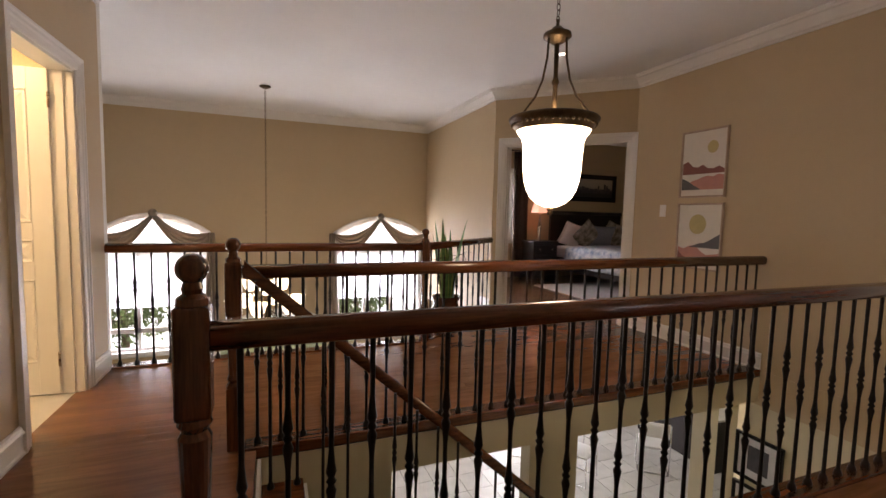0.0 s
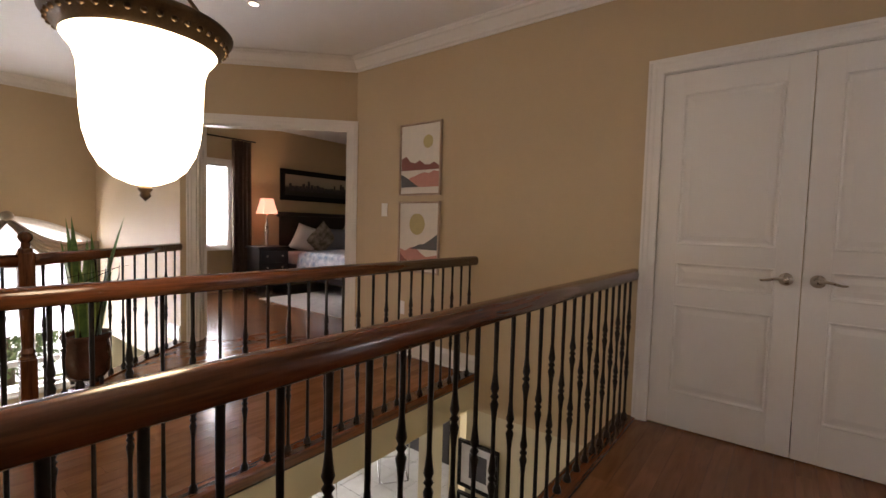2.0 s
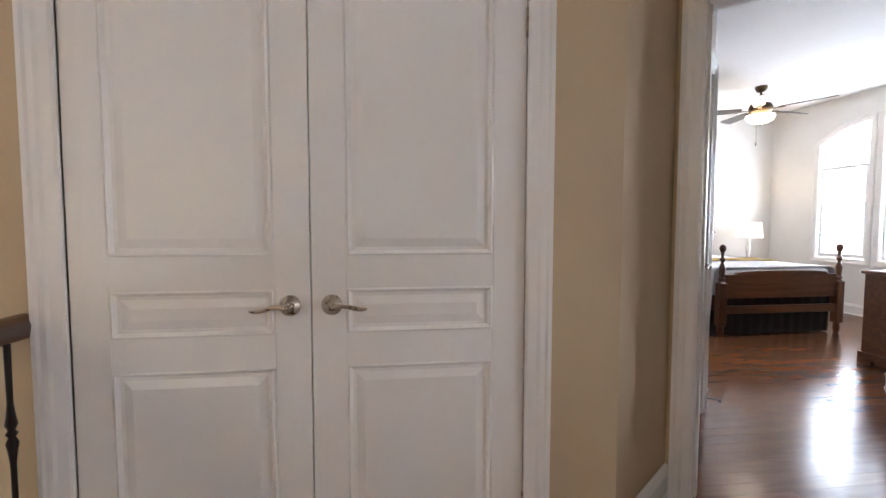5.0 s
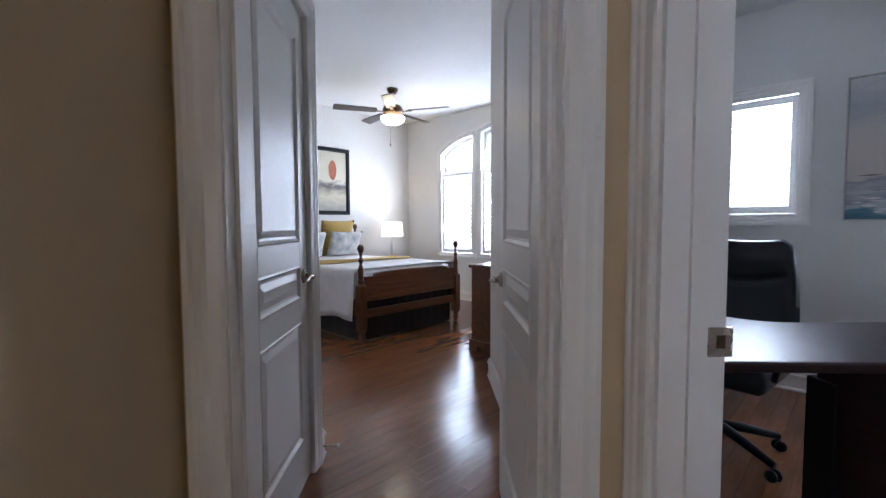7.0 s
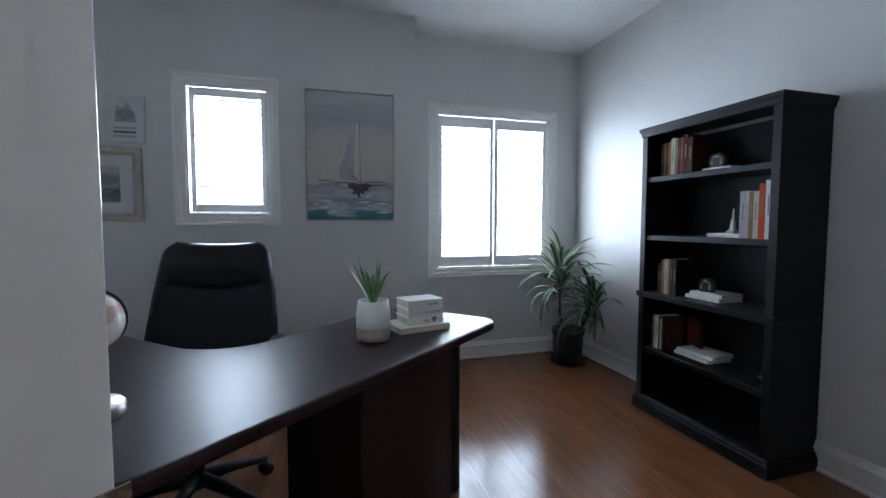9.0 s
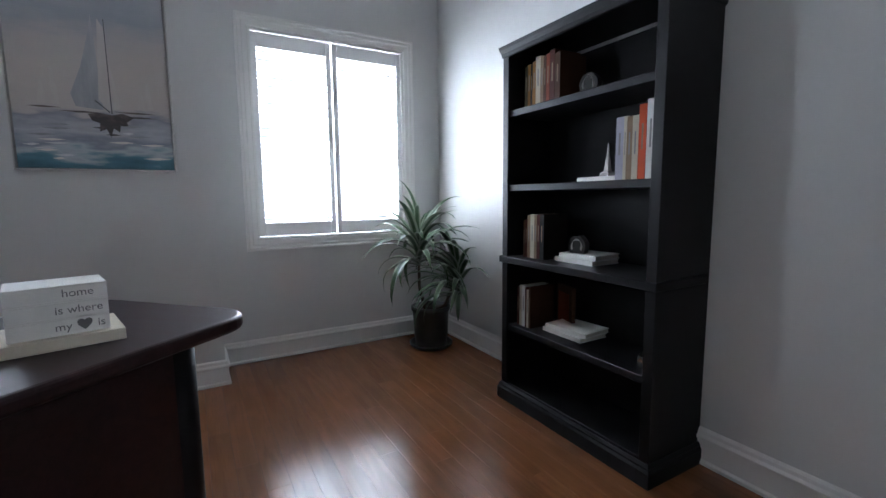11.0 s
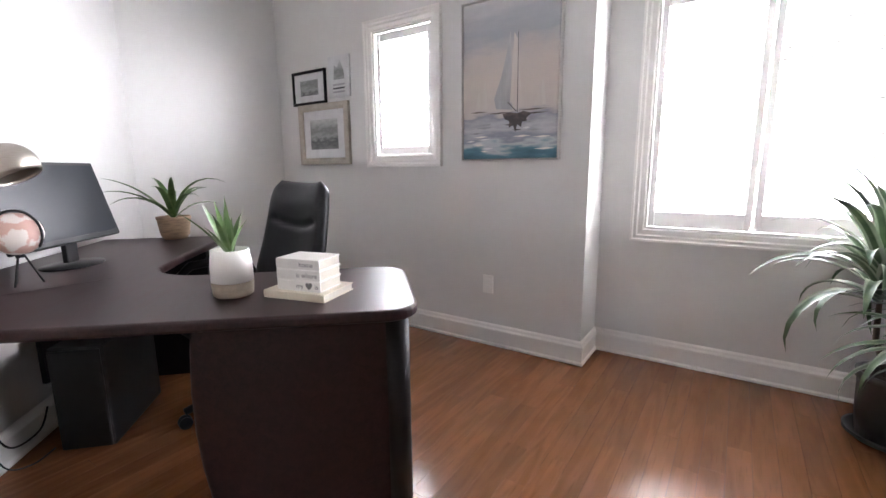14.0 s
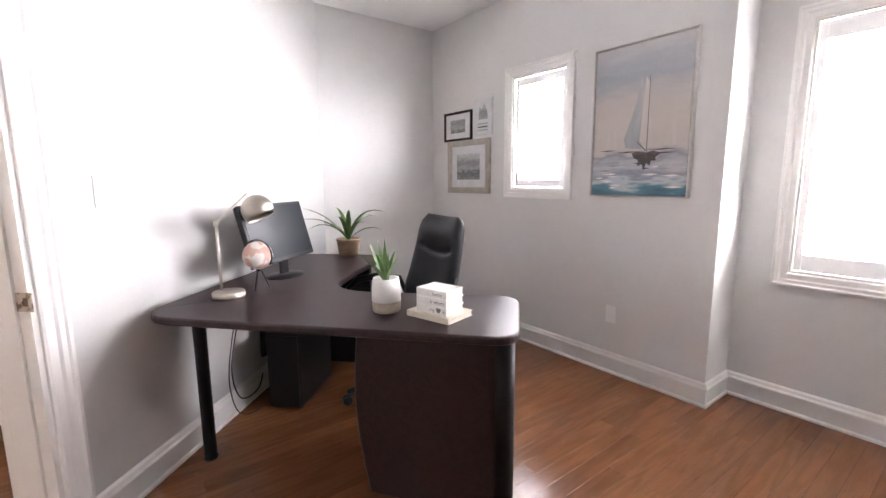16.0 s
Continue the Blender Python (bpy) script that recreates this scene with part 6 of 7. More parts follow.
part("backrest", back_sheet(), M_LEATHER, ch2, "padded leather backrest with head cushion", True)
for s in (-1, 1):
    part("armrest", tubed([(s * 0.27, -0.20, 0.52), (s * 0.30, -0.16, 0.64), (s * 0.305, -0.02, 0.665), (s * 0.305, 0.12, 0.655), (s * 0.30, 0.19, 0.60), (s * 0.27, 0.18, 0.46)], [0.014, 0.018, 0.022, 0.022, 0.018, 0.014], 10), M_BLACKPL, ch2, "curved black armrest", True)
part("column", turned([(0.0, 0.09), (0.028, 0.09), (0.028, 0.25), (0.018, 0.25), (0.018, 0.40), (0.0, 0.40)], 16), M_BLACKPL, ch2, "", True)
for k in range(5):
    a = 72 * k + 10
    lg = bmesh.new()
    tube(lg, [(0.0, 0, 0.13), (0.12, 0, 0.115), (0.30, 0, 0.075)], [0.028, 0.024, 0.016], 8)
    bmesh.ops.transform(lg, matrix=pose(0, 0, 0, 0, 0, a), verts=lg.verts)
    leg = part("base_leg", lg, M_BLACKPL, ch2, "", True)
    for s in (-1, 1):
        part("caster", turned([(0.0, -0.010), (0.024, -0.010), (0.028, 0.0), (0.024, 0.010), (0.0, 0.010)], 16, pose(0, 0, 0, 0, 0, a) @ pose(0.30, s * 0.014, 0.0285, 90)), M_BLACKPL, leg, "", True)

# bookcase
ORIGIN[0] = Vector((-0.103, -0.035, 0.0))
BX, BY0, BY1, BH = 1.135, -3.665, -2.815, 1.705
bc = thing("bookcase", Matrix.Identity(4), "tall black painted bookcase with open shelves", "bookcase")
for y in (BY0 + 0.012, BY1 - 0.037):
    part("side_panel", boxed(0.826, y, 0.02, BX - 0.012, y + 0.025, BH - 0.05), M_BLACKWOOD, bc)
for y in (BY0 + 0.008, BY1 - 0.048):
    part("face_stile", boxed(BX - 0.012, y, 0.085, BX, y + 0.04, BH - 0.05, 0.002, 1), M_BLACKWOOD, bc)
part("back_panel", boxed(0.850, BY0 + 0.037, 0.08, 0.858, BY1 - 0.037, BH - 0.05), M_BLACKWOOD, bc)
SHELVES = [0.085, 0.385, 0.725, 1.068, 1.412]
for z in SHELVES:
    ledge = 0.018 if abs(z - 0.725) < 0.01 else 0.0
    part("shelf", boxed(0.858, BY0 + (0.037 if not ledge else 0.0), z - 0.03, BX - 0.014 + ledge * 1.5, BY1 - (0.037 if not ledge else 0.0), z, 0.002, 1), M_BLACKWOOD, bc)
bm = bmesh.new()
sweep(bm, [(0.81, BY0 + 0.012), (BX, BY0 + 0.012), (BX, BY1 - 0.012), (0.81, BY1 - 0.012)], [(0.0, -0.05), (-0.006, -0.046), (-0.008, -0.030), (-0.016, -0.014), (-0.018, 0.0), (0.0, 0.0)], flat(BH - 0.004))
part("cornice", bm, M_BLACKWOOD, bc, "stepped cornice moulding")
part("top_board", boxed(0.81, BY0 + 0.0, BH - 0.02, BX + 0.01, BY1 - 0.0, BH), M_BLACKWOOD, bc)
bm = bmesh.new()
sweep(bm, [(0.826, BY0 + 0.010), (BX, BY0 + 0.010), (BX, BY1 - 0.010), (0.826, BY1 - 0.010)], [(0.0, 0.0), (-0.016, 0.0), (-0.016, 0.055), (-0.010, 0.065), (-0.010, 0.072), (-0.003, 0.082), (0.0, 0.082)], flat(0.001))
part("plinth", bm, M_BLACKWOOD, bc, "moulded plinth")

BOOK_COLS = [((0.045, 0.040, 0.020), "olive"), ((0.20, 0.095, 0.02), "amber"), ((0.42, 0.37, 0.28), "cream"), ((0.19, 0.13, 0.08), "tan"), ((0.055, 0.012, 0.008), "dark red"), ((0.16, 0.035, 0.015), "red"), ((0.60, 0.58, 0.55), "white"), ((0.015, 0.013, 0.012), "black"), ((0.40, 0.06, 0.018), "orange"), ((0.30, 0.29, 0.34), "grey"), ((0.055, 0.024, 0.012), "brown")]
BOOK_MATS = {n: surface("book_" + n.replace(" ", "_"), c, 0.65, scale=20, vary=0.08, spec=0.12) for c, n in BOOK_COLS}


def upright_book(y, z, thick, height, depth, col, group):
    t = thing("book", pose(BX - 0.05 - depth / 2, y + thick / 2, z, 0, 0, 0), col + " hardback standing on a bookcase shelf", "book", group)
    c = BOOK_MATS[col]
    part("cover", boxed(-depth / 2, -thick / 2, 0.0005, depth / 2, -thick / 2 + 0.003, height), c, t)
    part("cover", boxed(-depth / 2, thick / 2 - 0.003, 0.0005, depth / 2, thick / 2, height), c, t)
    part("spine", boxed(depth / 2 - 0.003, -thick / 2 + 0.003, 0.0005, depth / 2, thick / 2 - 0.003, height), c, t)
    part("page_block", boxed(-depth / 2 + 0.004, -thick / 2 + 0.0032, 0.003, depth / 2 - 0.0035, thick / 2 - 0.0032, height - 0.003), M_PAPER, t)
    part("title_bar", boxed(depth / 2, -thick * 0.12, height * 0.40, depth / 2 + 0.0004, thick * 0.12, height * 0.75), M_INK if col in ("cream", "white", "tan", "grey", "amber") else BOOK_MATS["tan"], t)
    return t


def row_of_books(y, z, specs, group):
    for col, th, h in specs:
        upright_book(y, z, th, h, 0.15, col, group)
        y += th + 0.001


row_of_books(-3.56, SHELVES[4], [("olive", 0.020, 0.185), ("amber", 0.018, 0.19), ("black", 0.012, 0.185), ("amber", 0.020, 0.195), ("cream", 0.030, 0.21), ("tan", 0.018, 0.205), ("brown", 0.016, 0.20), ("red", 0.020, 0.205), ("dark red", 0.030, 0.215), ("brown", 0.03, 0.195)], "books on the top shelf")
row_of_books(-3.045, SHELVES[3], [("grey", 0.032, 0.225), ("cream", 0.012, 0.225), ("tan", 0.022, 0.222), ("cream", 0.024, 0.222), ("orange", 0.03, 0.255), ("white", 0.030, 0.268)], "books on the second shelf")
row_of_books(-3.56, SHELVES[2], [("brown", 0.014, 0.175), ("dark red", 0.014, 0.18), ("tan", 0.020, 0.20), ("cream", 0.026, 0.205), ("tan", 0.016, 0.203), ("dark red", 0.020, 0.205), ("black", 0.024, 0.205)], "books on the third shelf")
row_of_books(-3.60, SHELVES[1], [("dark red", 0.018, 0.19), ("cream", 0.016, 0.20), ("white", 0.022, 0.20), ("dark red", 0.010, 0.195), ("cream", 0.014, 0.185), ("brown", 0.012, 0.20)], "books on the fourth shelf")
for y, z, sizes in ((-3.22, SHELVES[4], (0.17,)), (-3.16, SHELVES[3], (0.21,)), (-3.28, SHELVES[2], (0.215, 0.19)), (-3.34, SHELVES[1], (0.23, 0.225))):
    for i, w in enumerate(sizes):
        book(pose(0.965 - 0.006 * i, y + 0.010 * i, z + 0.0005 + 0.0205 * i, 0, 0, 90 + 5 * i), w, 0.0195, 0.165, M_BKWHITE, "white book lying flat on a bookcase shelf", "flat books on shelves")
facing = thing("book", pose(0.925, -3.43, SHELVES[1], 0, 0, 72), "brown book standing with its picture cover facing out", "book", "books on the fourth shelf")
part("cover", boxed(-0.075, -0.009, 0.0005, 0.075, 0.009, 0.205, 0.001, 1), BOOK_MATS["brown"], facing)
part("cover_picture", boxed(-0.060, -0.0098, 0.03, 0.045, -0.0091, 0.17), BOOK_MATS["red"], facing)
M_PEWTER = surface("pewter", (0.30, 0.28, 0.26), 0.45, 0.6, scale=20, vary=0.2)


M_AGATE = surface("dark_agate", (0.045, 0.042, 0.040), 0.35, scale=40, vary=0.4)
M_AGATE_PALE = surface("pale_agate", (0.46, 0.44, 0.41), 0.3, scale=60, vary=0.25)


def agate_bookend(y, z):
    t = thing("agate_bookend", pose(1.0, y, z, 0, 0, 12), "dark agate slice bookend with a pale banded ring", "bookend", "agate bookends")
    turn = Matrix(((0, 0, 1, 0), (1, 0, 0, 0), (0, 1, 0, 0), (0, 0, 0, 1)))
    edge = [(-0.034, 0.0), (0.034, 0.0)] + [(0.042 * math.cos(radians(a)), 0.030 + (0.046 + 0.003 * math.sin(a * 0.11)) * math.sin(radians(a))) for a in range(0, 181, 15)]
    bm = prism(edge, -0.018, 0.018, 0.002)
    bmesh.ops.transform(bm, matrix=turn, verts=bm.verts)
    part("slice", bm, M_AGATE, t)
    ring = [(0.0182, 0.024 * math.cos(radians(a)), 0.030 + 0.030 * math.sin(radians(a))) for a in range(-30, 211, 20)]
    part("band", tubed(ring, [0.003 + 0.002 * math.sin(k * 1.3) for k in range(len(ring))], 6), M_AGATE_PALE, t, "pale ring", True)


agate_bookend(-3.25, SHELVES[4] + 0.0205)
agate_bookend(-3.29, SHELVES[2] + 0.041)
fig = thing("tower_figurine", pose(1.0, -3.15, SHELVES[3] + 0.0205), "small dark metal tower figurine on a book", "figurine")
part("tower", turned([(0.0, 0.0), (0.03, 0.0), (0.03, 0.012), (0.016, 0.02), (0.010, 0.05), (0.012, 0.052), (0.006, 0.08), (0.002, 0.125), (0.0, 0.13)], 4, None, True), M_PEWTER, fig)
orn = thing("sparkling_ornament", pose(1.06, -2.90, SHELVES[1]), "small silver mirrored ornament on a shelf", "ornament")
bm = bmesh.new()
rnd = random.Random(3)
bmesh.ops.create_icosphere(bm, subdivisions=2, radius=0.035, matrix=Matrix.Translation((0, 0, 0.035)))
for v in bm.verts:
    v.co *= 1 + rnd.uniform(-0.08, 0.08)
part("ball", bm, M_CHROME, orn)

# dracaena by the window
ORIGIN[0] = Vector((-0.08, 0.0, 0.0))
M_DRAC = leaf_mat("striped_dracaena_leaf", (0.030, 0.07, 0.028), (0.07, 0.12, 0.05), (0.42, 0.47, 0.36), 0.75, 1, 0.040)
M_BLKPOT = surface("black_pot", (0.028, 0.026, 0.024), 0.35, scale=14, vary=0.3)
dr2 = thing("dracaena", pose(1.055, -4.56, 0), "striped dracaena with two leaf crowns in a black pot", "potted plant")
part("saucer", turned([(0.0, 0.001), (0.12, 0.001), (0.145, 0.02), (0.147, 0.035), (0.138, 0.03), (0.12, 0.014), (0.0, 0.012)], 28), M_BLKPOT, dr2, "", True)
part("pot", turned([(0.0, 0.013), (0.105, 0.013), (0.115, 0.10), (0.122, 0.25), (0.132, 0.255), (0.132, 0.285), (0.122, 0.285), (0.116, 0.25), (0.0, 0.25)], 28), M_BLKPOT, dr2, "", True)
part("soil", turned([(0.0, 0.262), (0.117, 0.256), (0.0, 0.2505)], 20), M_SOIL, dr2)
rnd = random.Random(21)
for crown_i, (ax, ay, az, bx, by, n, L0) in enumerate(((0.03, -0.02, 0.71, 0.11, 0.05, 46, 0.54), (-0.03, 0.03, 0.50, -0.12, 0.17, 40, 0.50))):
    part("stem", tubed([(ax, ay, 0.255), ((ax + bx) / 2 + 0.02, (ay + by) / 2, az * 0.6), (bx, by, az)], [0.013, 0.011, 0.009], 8), M_BARK, dr2, "slim woody stem", True)
    for i in range(n):
        f = i / n
        ob = part("leaf", strap_leaf(L0 * rnd.uniform(0.6, 1.0), rnd.uniform(0.036, 0.054), rnd.uniform(1.7, 2.9) * (1 - 0.45 * f), 0.2, 9, 0.6, 0.35 + 1.05 * f + rnd.uniform(-0.2, 0.2)), M_DRAC, dr2, "", True)
        ang = i * 137.5 + rnd.uniform(-15, 15)
        if crown_i and math.cos(radians(ang)) < -0.25:
            ang = 180 - ang
        ob.matrix_local = pose(bx, by, az - 0.16 * (1 - f) + 0.02, rnd.uniform(-12, 12), 0, ang)

# sailing picture
def art(name, stops, scale, dist=0.12, stretch=(1, 1, 1), axis=2, lo=-0.44, hi=0.44):
    """Brushed paint in bands from bottom to top."""
    m, n, b = nodes_of(name)
    L = n.links.new
    tc = n.nodes.new("ShaderNodeTexCoord")
    mp = n.nodes.new("ShaderNodeMapping")
    mp.inputs["Scale"].default_value = stretch
    L(tc.outputs["Object"], mp.inputs[0])
    no = n.nodes.new("ShaderNodeTexNoise")
    no.inputs["Scale"].default_value, no.inputs["Detail"].default_value = scale, 6
    L(mp.outputs[0], no.inputs["Vector"])
    sp = n.nodes.new("ShaderNodeSeparateXYZ")
    L(tc.outputs["Object"], sp.inputs[0])
    mr = n.nodes.new("ShaderNodeMapRange")
    mr.inputs[1].default_value, mr.inputs[2].default_value = lo, hi
    L(sp.outputs[axis], mr.inputs[0])
    ad = n.nodes.new("ShaderNodeMath")
    ad.operation = "MULTIPLY_ADD"
    ad.inputs[1].default_value = dist
    L(no.outputs[0], ad.inputs[0])
    sb = n.nodes.new("ShaderNodeMath")
    sb.operation = "SUBTRACT"
    sb.inputs[1].default_value = dist * 0.5
    L(mr.outputs[0], sb.inputs[0])
    L(sb.outputs[0], ad.inputs[2])
    r = n.nodes.new("ShaderNodeValToRGB")
    els = r.color_ramp.elements
    while len(els) < len(stops):
        els.new(0.5)
    for e, (p, c) in zip(els, stops):
        e.position, e.color = p, (*c, 1)
    L(ad.outputs[0], r.inputs[0])
    L(r.outputs[0], b.inputs["Base Color"])
    b.inputs["Roughness"].default_value = 0.55
    bp = n.nodes.new("ShaderNodeBump")
    bp.inputs["Strength"].default_value, bp.inputs["Distance"].default_value = 0.3, 0.002
    L(no.outputs[0], bp.inputs["Height"])
    L(bp.outputs[0], b.inputs["Normal"])
    return m


A_SEA = art("painted_sea_and_sky", [(0.0, (0.05, 0.13, 0.17)), (0.06, (0.09, 0.22, 0.28)), (0.10, (0.46, 0.50, 0.51)), (0.14, (0.24, 0.26, 0.31)), (0.20, (0.46, 0.46, 0.48)), (0.27, (0.27, 0.27, 0.31)), (0.31, (0.52, 0.47, 0.43)), (0.50, (0.56, 0.50, 0.45)), (0.66, (0.52, 0.48, 0.45)), (0.78, (0.37, 0.39, 0.42)), (0.88, (0.43, 0.44, 0.46)), (1.0, (0.54, 0.53, 0.52))], 6, 0.22, (1, 1, 3.5))
A_SAIL = art("painted_sail", [(0.0, (0.25, 0.25, 0.26)), (0.5, (0.40, 0.40, 0.41)), (1.0, (0.55, 0.54, 0.54))], 14, 0.8, (3, 1, 0.6))
A_SAIL2 = art("painted_sail_pale", [(0.0, (0.50, 0.45, 0.40)), (1.0, (0.64, 0.60, 0.56))], 14, 0.8, (3, 1, 0.6))
A_HULL = art("painted_hull", [(0.0, (0.06, 0.05, 0.05)), (0.5, (0.17, 0.13, 0.11)), (1.0, (0.40, 0.34, 0.29))], 30, 1.2, (1, 1, 1.5), 2, -0.2, -0.1)
M_SILVER = surface("silver_frame", (0.55, 0.53, 0.50), 0.35, 0.5, scale=20, vary=0.06)
t, yp = picture_frame("painting", pose(2.780, OYJ + 0.0005, 1.592, 0, 0, 180), 0.605, 0.885, 0.010, 0.036, M_SILVER, "large canvas painting of grey sailing boats on teal sea", 0, A_SEA)
part("canvas", boxed(-0.288, -0.031, -0.428, 0.288, yp - 0.0005, 0.428), A_SEA, t)
yp = -0.0312
flat_shape("sail", [(0.03, -0.165), (-0.07, -0.155), (-0.085, -0.10), (-0.04, 0.02), (-0.005, 0.16), (0.012, 0.25), (0.02, 0.10)], yp, A_SAIL, t)
flat_shape("sail", [(0.015, -0.12), (0.054, -0.165), (0.056, 0.20), (0.035, 0.24), (0.025, 0.06)], yp - 0.0004, A_SAIL2, t)
flat_shape("sail", [(0.070, -0.16), (0.095, -0.15), (0.082, -0.05), (0.064, 0.06)], yp - 0.0004, A_SAIL2, t)
flat_shape("mast", [(0.058, -0.18), (0.0625, -0.18), (0.060, 0.24), (0.0575, 0.24)], yp - 0.0008, P_GREY, t)
flat_shape("rigging", [(0.0, -0.125), (0.003, -0.121), (0.055, -0.172), (0.052, -0.176)], yp - 0.0009, P_GREY, t)
flat_shape("hull", [(-0.03, -0.185), (0.01, -0.178), (0.06, -0.186), (0.10, -0.176), (0.145, -0.192), (0.115, -0.215), (0.12, -0.235), (0.09, -0.232), (0.085, -0.262), (0.062, -0.245), (0.05, -0.288), (0.036, -0.25), (0.01, -0.262), (0.012, -0.225), (-0.015, -0.215)], yp - 0.0012, A_HULL, t)
for x0, z0, w0 in ((-0.13, -0.178, 0.17), (0.07, -0.170, 0.17), (-0.02, -0.245, 0.09), (0.03, -0.275, 0.06), (-0.24, -0.165, 0.12), (0.10, -0.19, 0.14)):
    flat_shape("dark_stroke", [(x0, z0), (x0 + w0 * 0.4, z0 - 0.005), (x0 + w0, z0 - 0.001), (x0 + w0 * 0.5, z0 + 0.004)], yp - 0.0014, A_HULL, t)
for x, h in ((-0.145, 0.0), (-0.185, -0.06), (0.205, -0.03), (0.18, -0.09)):
    flat_shape("far_sail", [(x - 0.020, -0.155), (x + 0.020, -0.15), (x + 0.006, h), (x - 0.002, h + 0.01)], yp - 0.0002, A_SAIL2, t)
for i in range(16):
    rx, rz, rw2 = rnd.uniform(-0.27, 0.2), rnd.uniform(-0.40, -0.17), rnd.uniform(0.03, 0.12)
    flat_shape("brush_stroke", [(rx, rz), (rx + rw2 * 0.5, rz - 0.006), (rx + rw2, rz + 0.001), (rx + rw2 * 0.6, rz + 0.006)], yp - 0.0016 - 0.0001 * i, (P_CREAM, A_SAIL, P_PALE)[i % 3], t)

# three small pictures
M_CHAMP = surface("champagne_frame", (0.42, 0.37, 0.31), 0.4, 0.3, scale=20, vary=0.12)
A_FOG = art("grey_sketch", [(0.0, (0.30, 0.31, 0.30)), (0.3, (0.12, 0.13, 0.13)), (0.45, (0.35, 0.36, 0.35)), (0.6, (0.22, 0.23, 0.22)), (1.0, (0.60, 0.61, 0.60))], 18, 0.5, (1, 1, 2), 2, -0.14, 0.14)
t, yp = picture_frame("picture", pose(4.454, OYJ + 0.0005, 1.720, 0, 0, 180), 0.37, 0.247, 0.020, 0.02, M_BLACKWOOD, "small black-framed sketch with white mat", 0, P_PALE)
flat_shape("image", [(-0.10, -0.055), (0.10, -0.055), (0.10, 0.055), (-0.10, 0.055)], yp - 0.0002, A_FOG, t)
t = thing("picture", pose(4.124, OYJ + 0.0005, 1.765, 0, 0, 180), "small unframed canvas with a sketched boat", "picture")
part("canvas", boxed(-0.106, -0.018, -0.143, 0.106, 0.0, 0.143, 0.002, 1), P_PALE, t)
flat_shape("image", [(-0.05, -0.02), (0.06, -0.02), (0.055, 0.03), (0.02, 0.11), (-0.01, 0.06), (-0.04, 0.08)], -0.0182, A_FOG, t)
for i, zz in enumerate((-0.055, -0.08, -0.105)):
    flat_shape("text_bar", [(-0.06, zz - 0.006), (0.06, zz - 0.006), (0.06, zz + 0.006), (-0.06, zz + 0.006)], -0.0182, P_GREY if i == 1 else A_SAIL, t)
t, yp = picture_frame("picture", pose(4.312, OYJ + 0.0005, 1.370, 0, 0, 180), 0.54, 0.45, 0.05, 0.028, M_CHAMP, "champagne-framed misty harbour print with white mat", 0, P_PALE)
flat_shape("image", [(-0.15, -0.11), (0.15, -0.11), (0.15, 0.11), (-0.15, 0.11)], yp - 0.0002, A_FOG, t)

# two framed prints on the bookcase wall
M_MAHOG = surface("mahogany_frame", (0.035, 0.016, 0.012), 0.35, scale=12, vary=0.3)
A_NIGHT = art("dark_archway_print", [(0.0, (0.02, 0.02, 0.04)), (0.45, (0.05, 0.05, 0.08)), (0.55, (0.16, 0.12, 0.14)), (0.75, (0.08, 0.06, 0.08)), (1.0, (0.14, 0.11, 0.12))], 16, 0.7, (1, 1, 1), 2, -0.2, 0.2)
A_BRIDGE = art("stone_bridge_print", [(0.0, (0.28, 0.22, 0.32)), (0.2, (0.06, 0.05, 0.10)), (0.45, (0.20, 0.16, 0.22)), (0.55, (0.45, 0.42, 0.42)), (0.8, (0.30, 0.32, 0.38)), (1.0, (0.46, 0.44, 0.44))], 16, 0.5, (1, 1, 1), 2, -0.2, 0.2)
for zc2, h, am, lab in ((1.64, 0.52, A_NIGHT, "dark-framed print of a stone archway at night"), (1.048, 0.535, A_BRIDGE, "dark-framed print of a stone bridge over water")):
    t, yp = picture_frame("picture", pose(OX0 + 0.0805, -2.02, zc2, 0, 0, 90), 0.70, h, 0.025, 0.025, M_MAHOG, lab, 0, P_CREAM)
    flat_shape("image", [(-0.26, -0.15), (0.26, -0.15), (0.26, 0.195), (-0.26, 0.195)], yp - 0.0002, am, t)
    flat_shape("text_bar", [(-0.11, -0.19), (0.11, -0.19), (0.11, -0.178), (-0.11, -0.178)], yp - 0.0002, A_SAIL, t)
    if am is A_BRIDGE:
        flat_shape("bridge_arch", [(-0.2 + 0.4 * i / 12, -0.03 + 0.05 * math.sin(math.pi * i / 12)) for i in range(13)] + [(0.2 - 0.4 * i / 12, -0.05 + 0.05 * math.sin(math.pi * i / 12)) for i in range(13)], yp - 0.0008, P_DARK, t)
        flat_shape("window_dark", [(-0.15, 0.09), (-0.06, 0.09), (-0.06, 0.14), (-0.15, 0.14)], yp - 0.0008, A_NIGHT, t)
    else:
        flat_shape("stone_arch", [(-0.10, 0.0), (-0.10, 0.10)] + [(-0.03 - 0.07 * math.cos(math.pi * i / 10), 0.10 + 0.07 * math.sin(math.pi * i / 10)) for i in range(11)] + [(0.04, 0.0)], yp - 0.0008, A_HULL, t)
        flat_shape("dark_door", [(-0.08, 0.0), (-0.08, 0.10)] + [(-0.03 - 0.05 * math.cos(math.pi * i / 10), 0.10 + 0.05 * math.sin(math.pi * i / 10)) for i in range(11)] + [(0.02, 0.0)], yp - 0.0014, P_DARK, t)

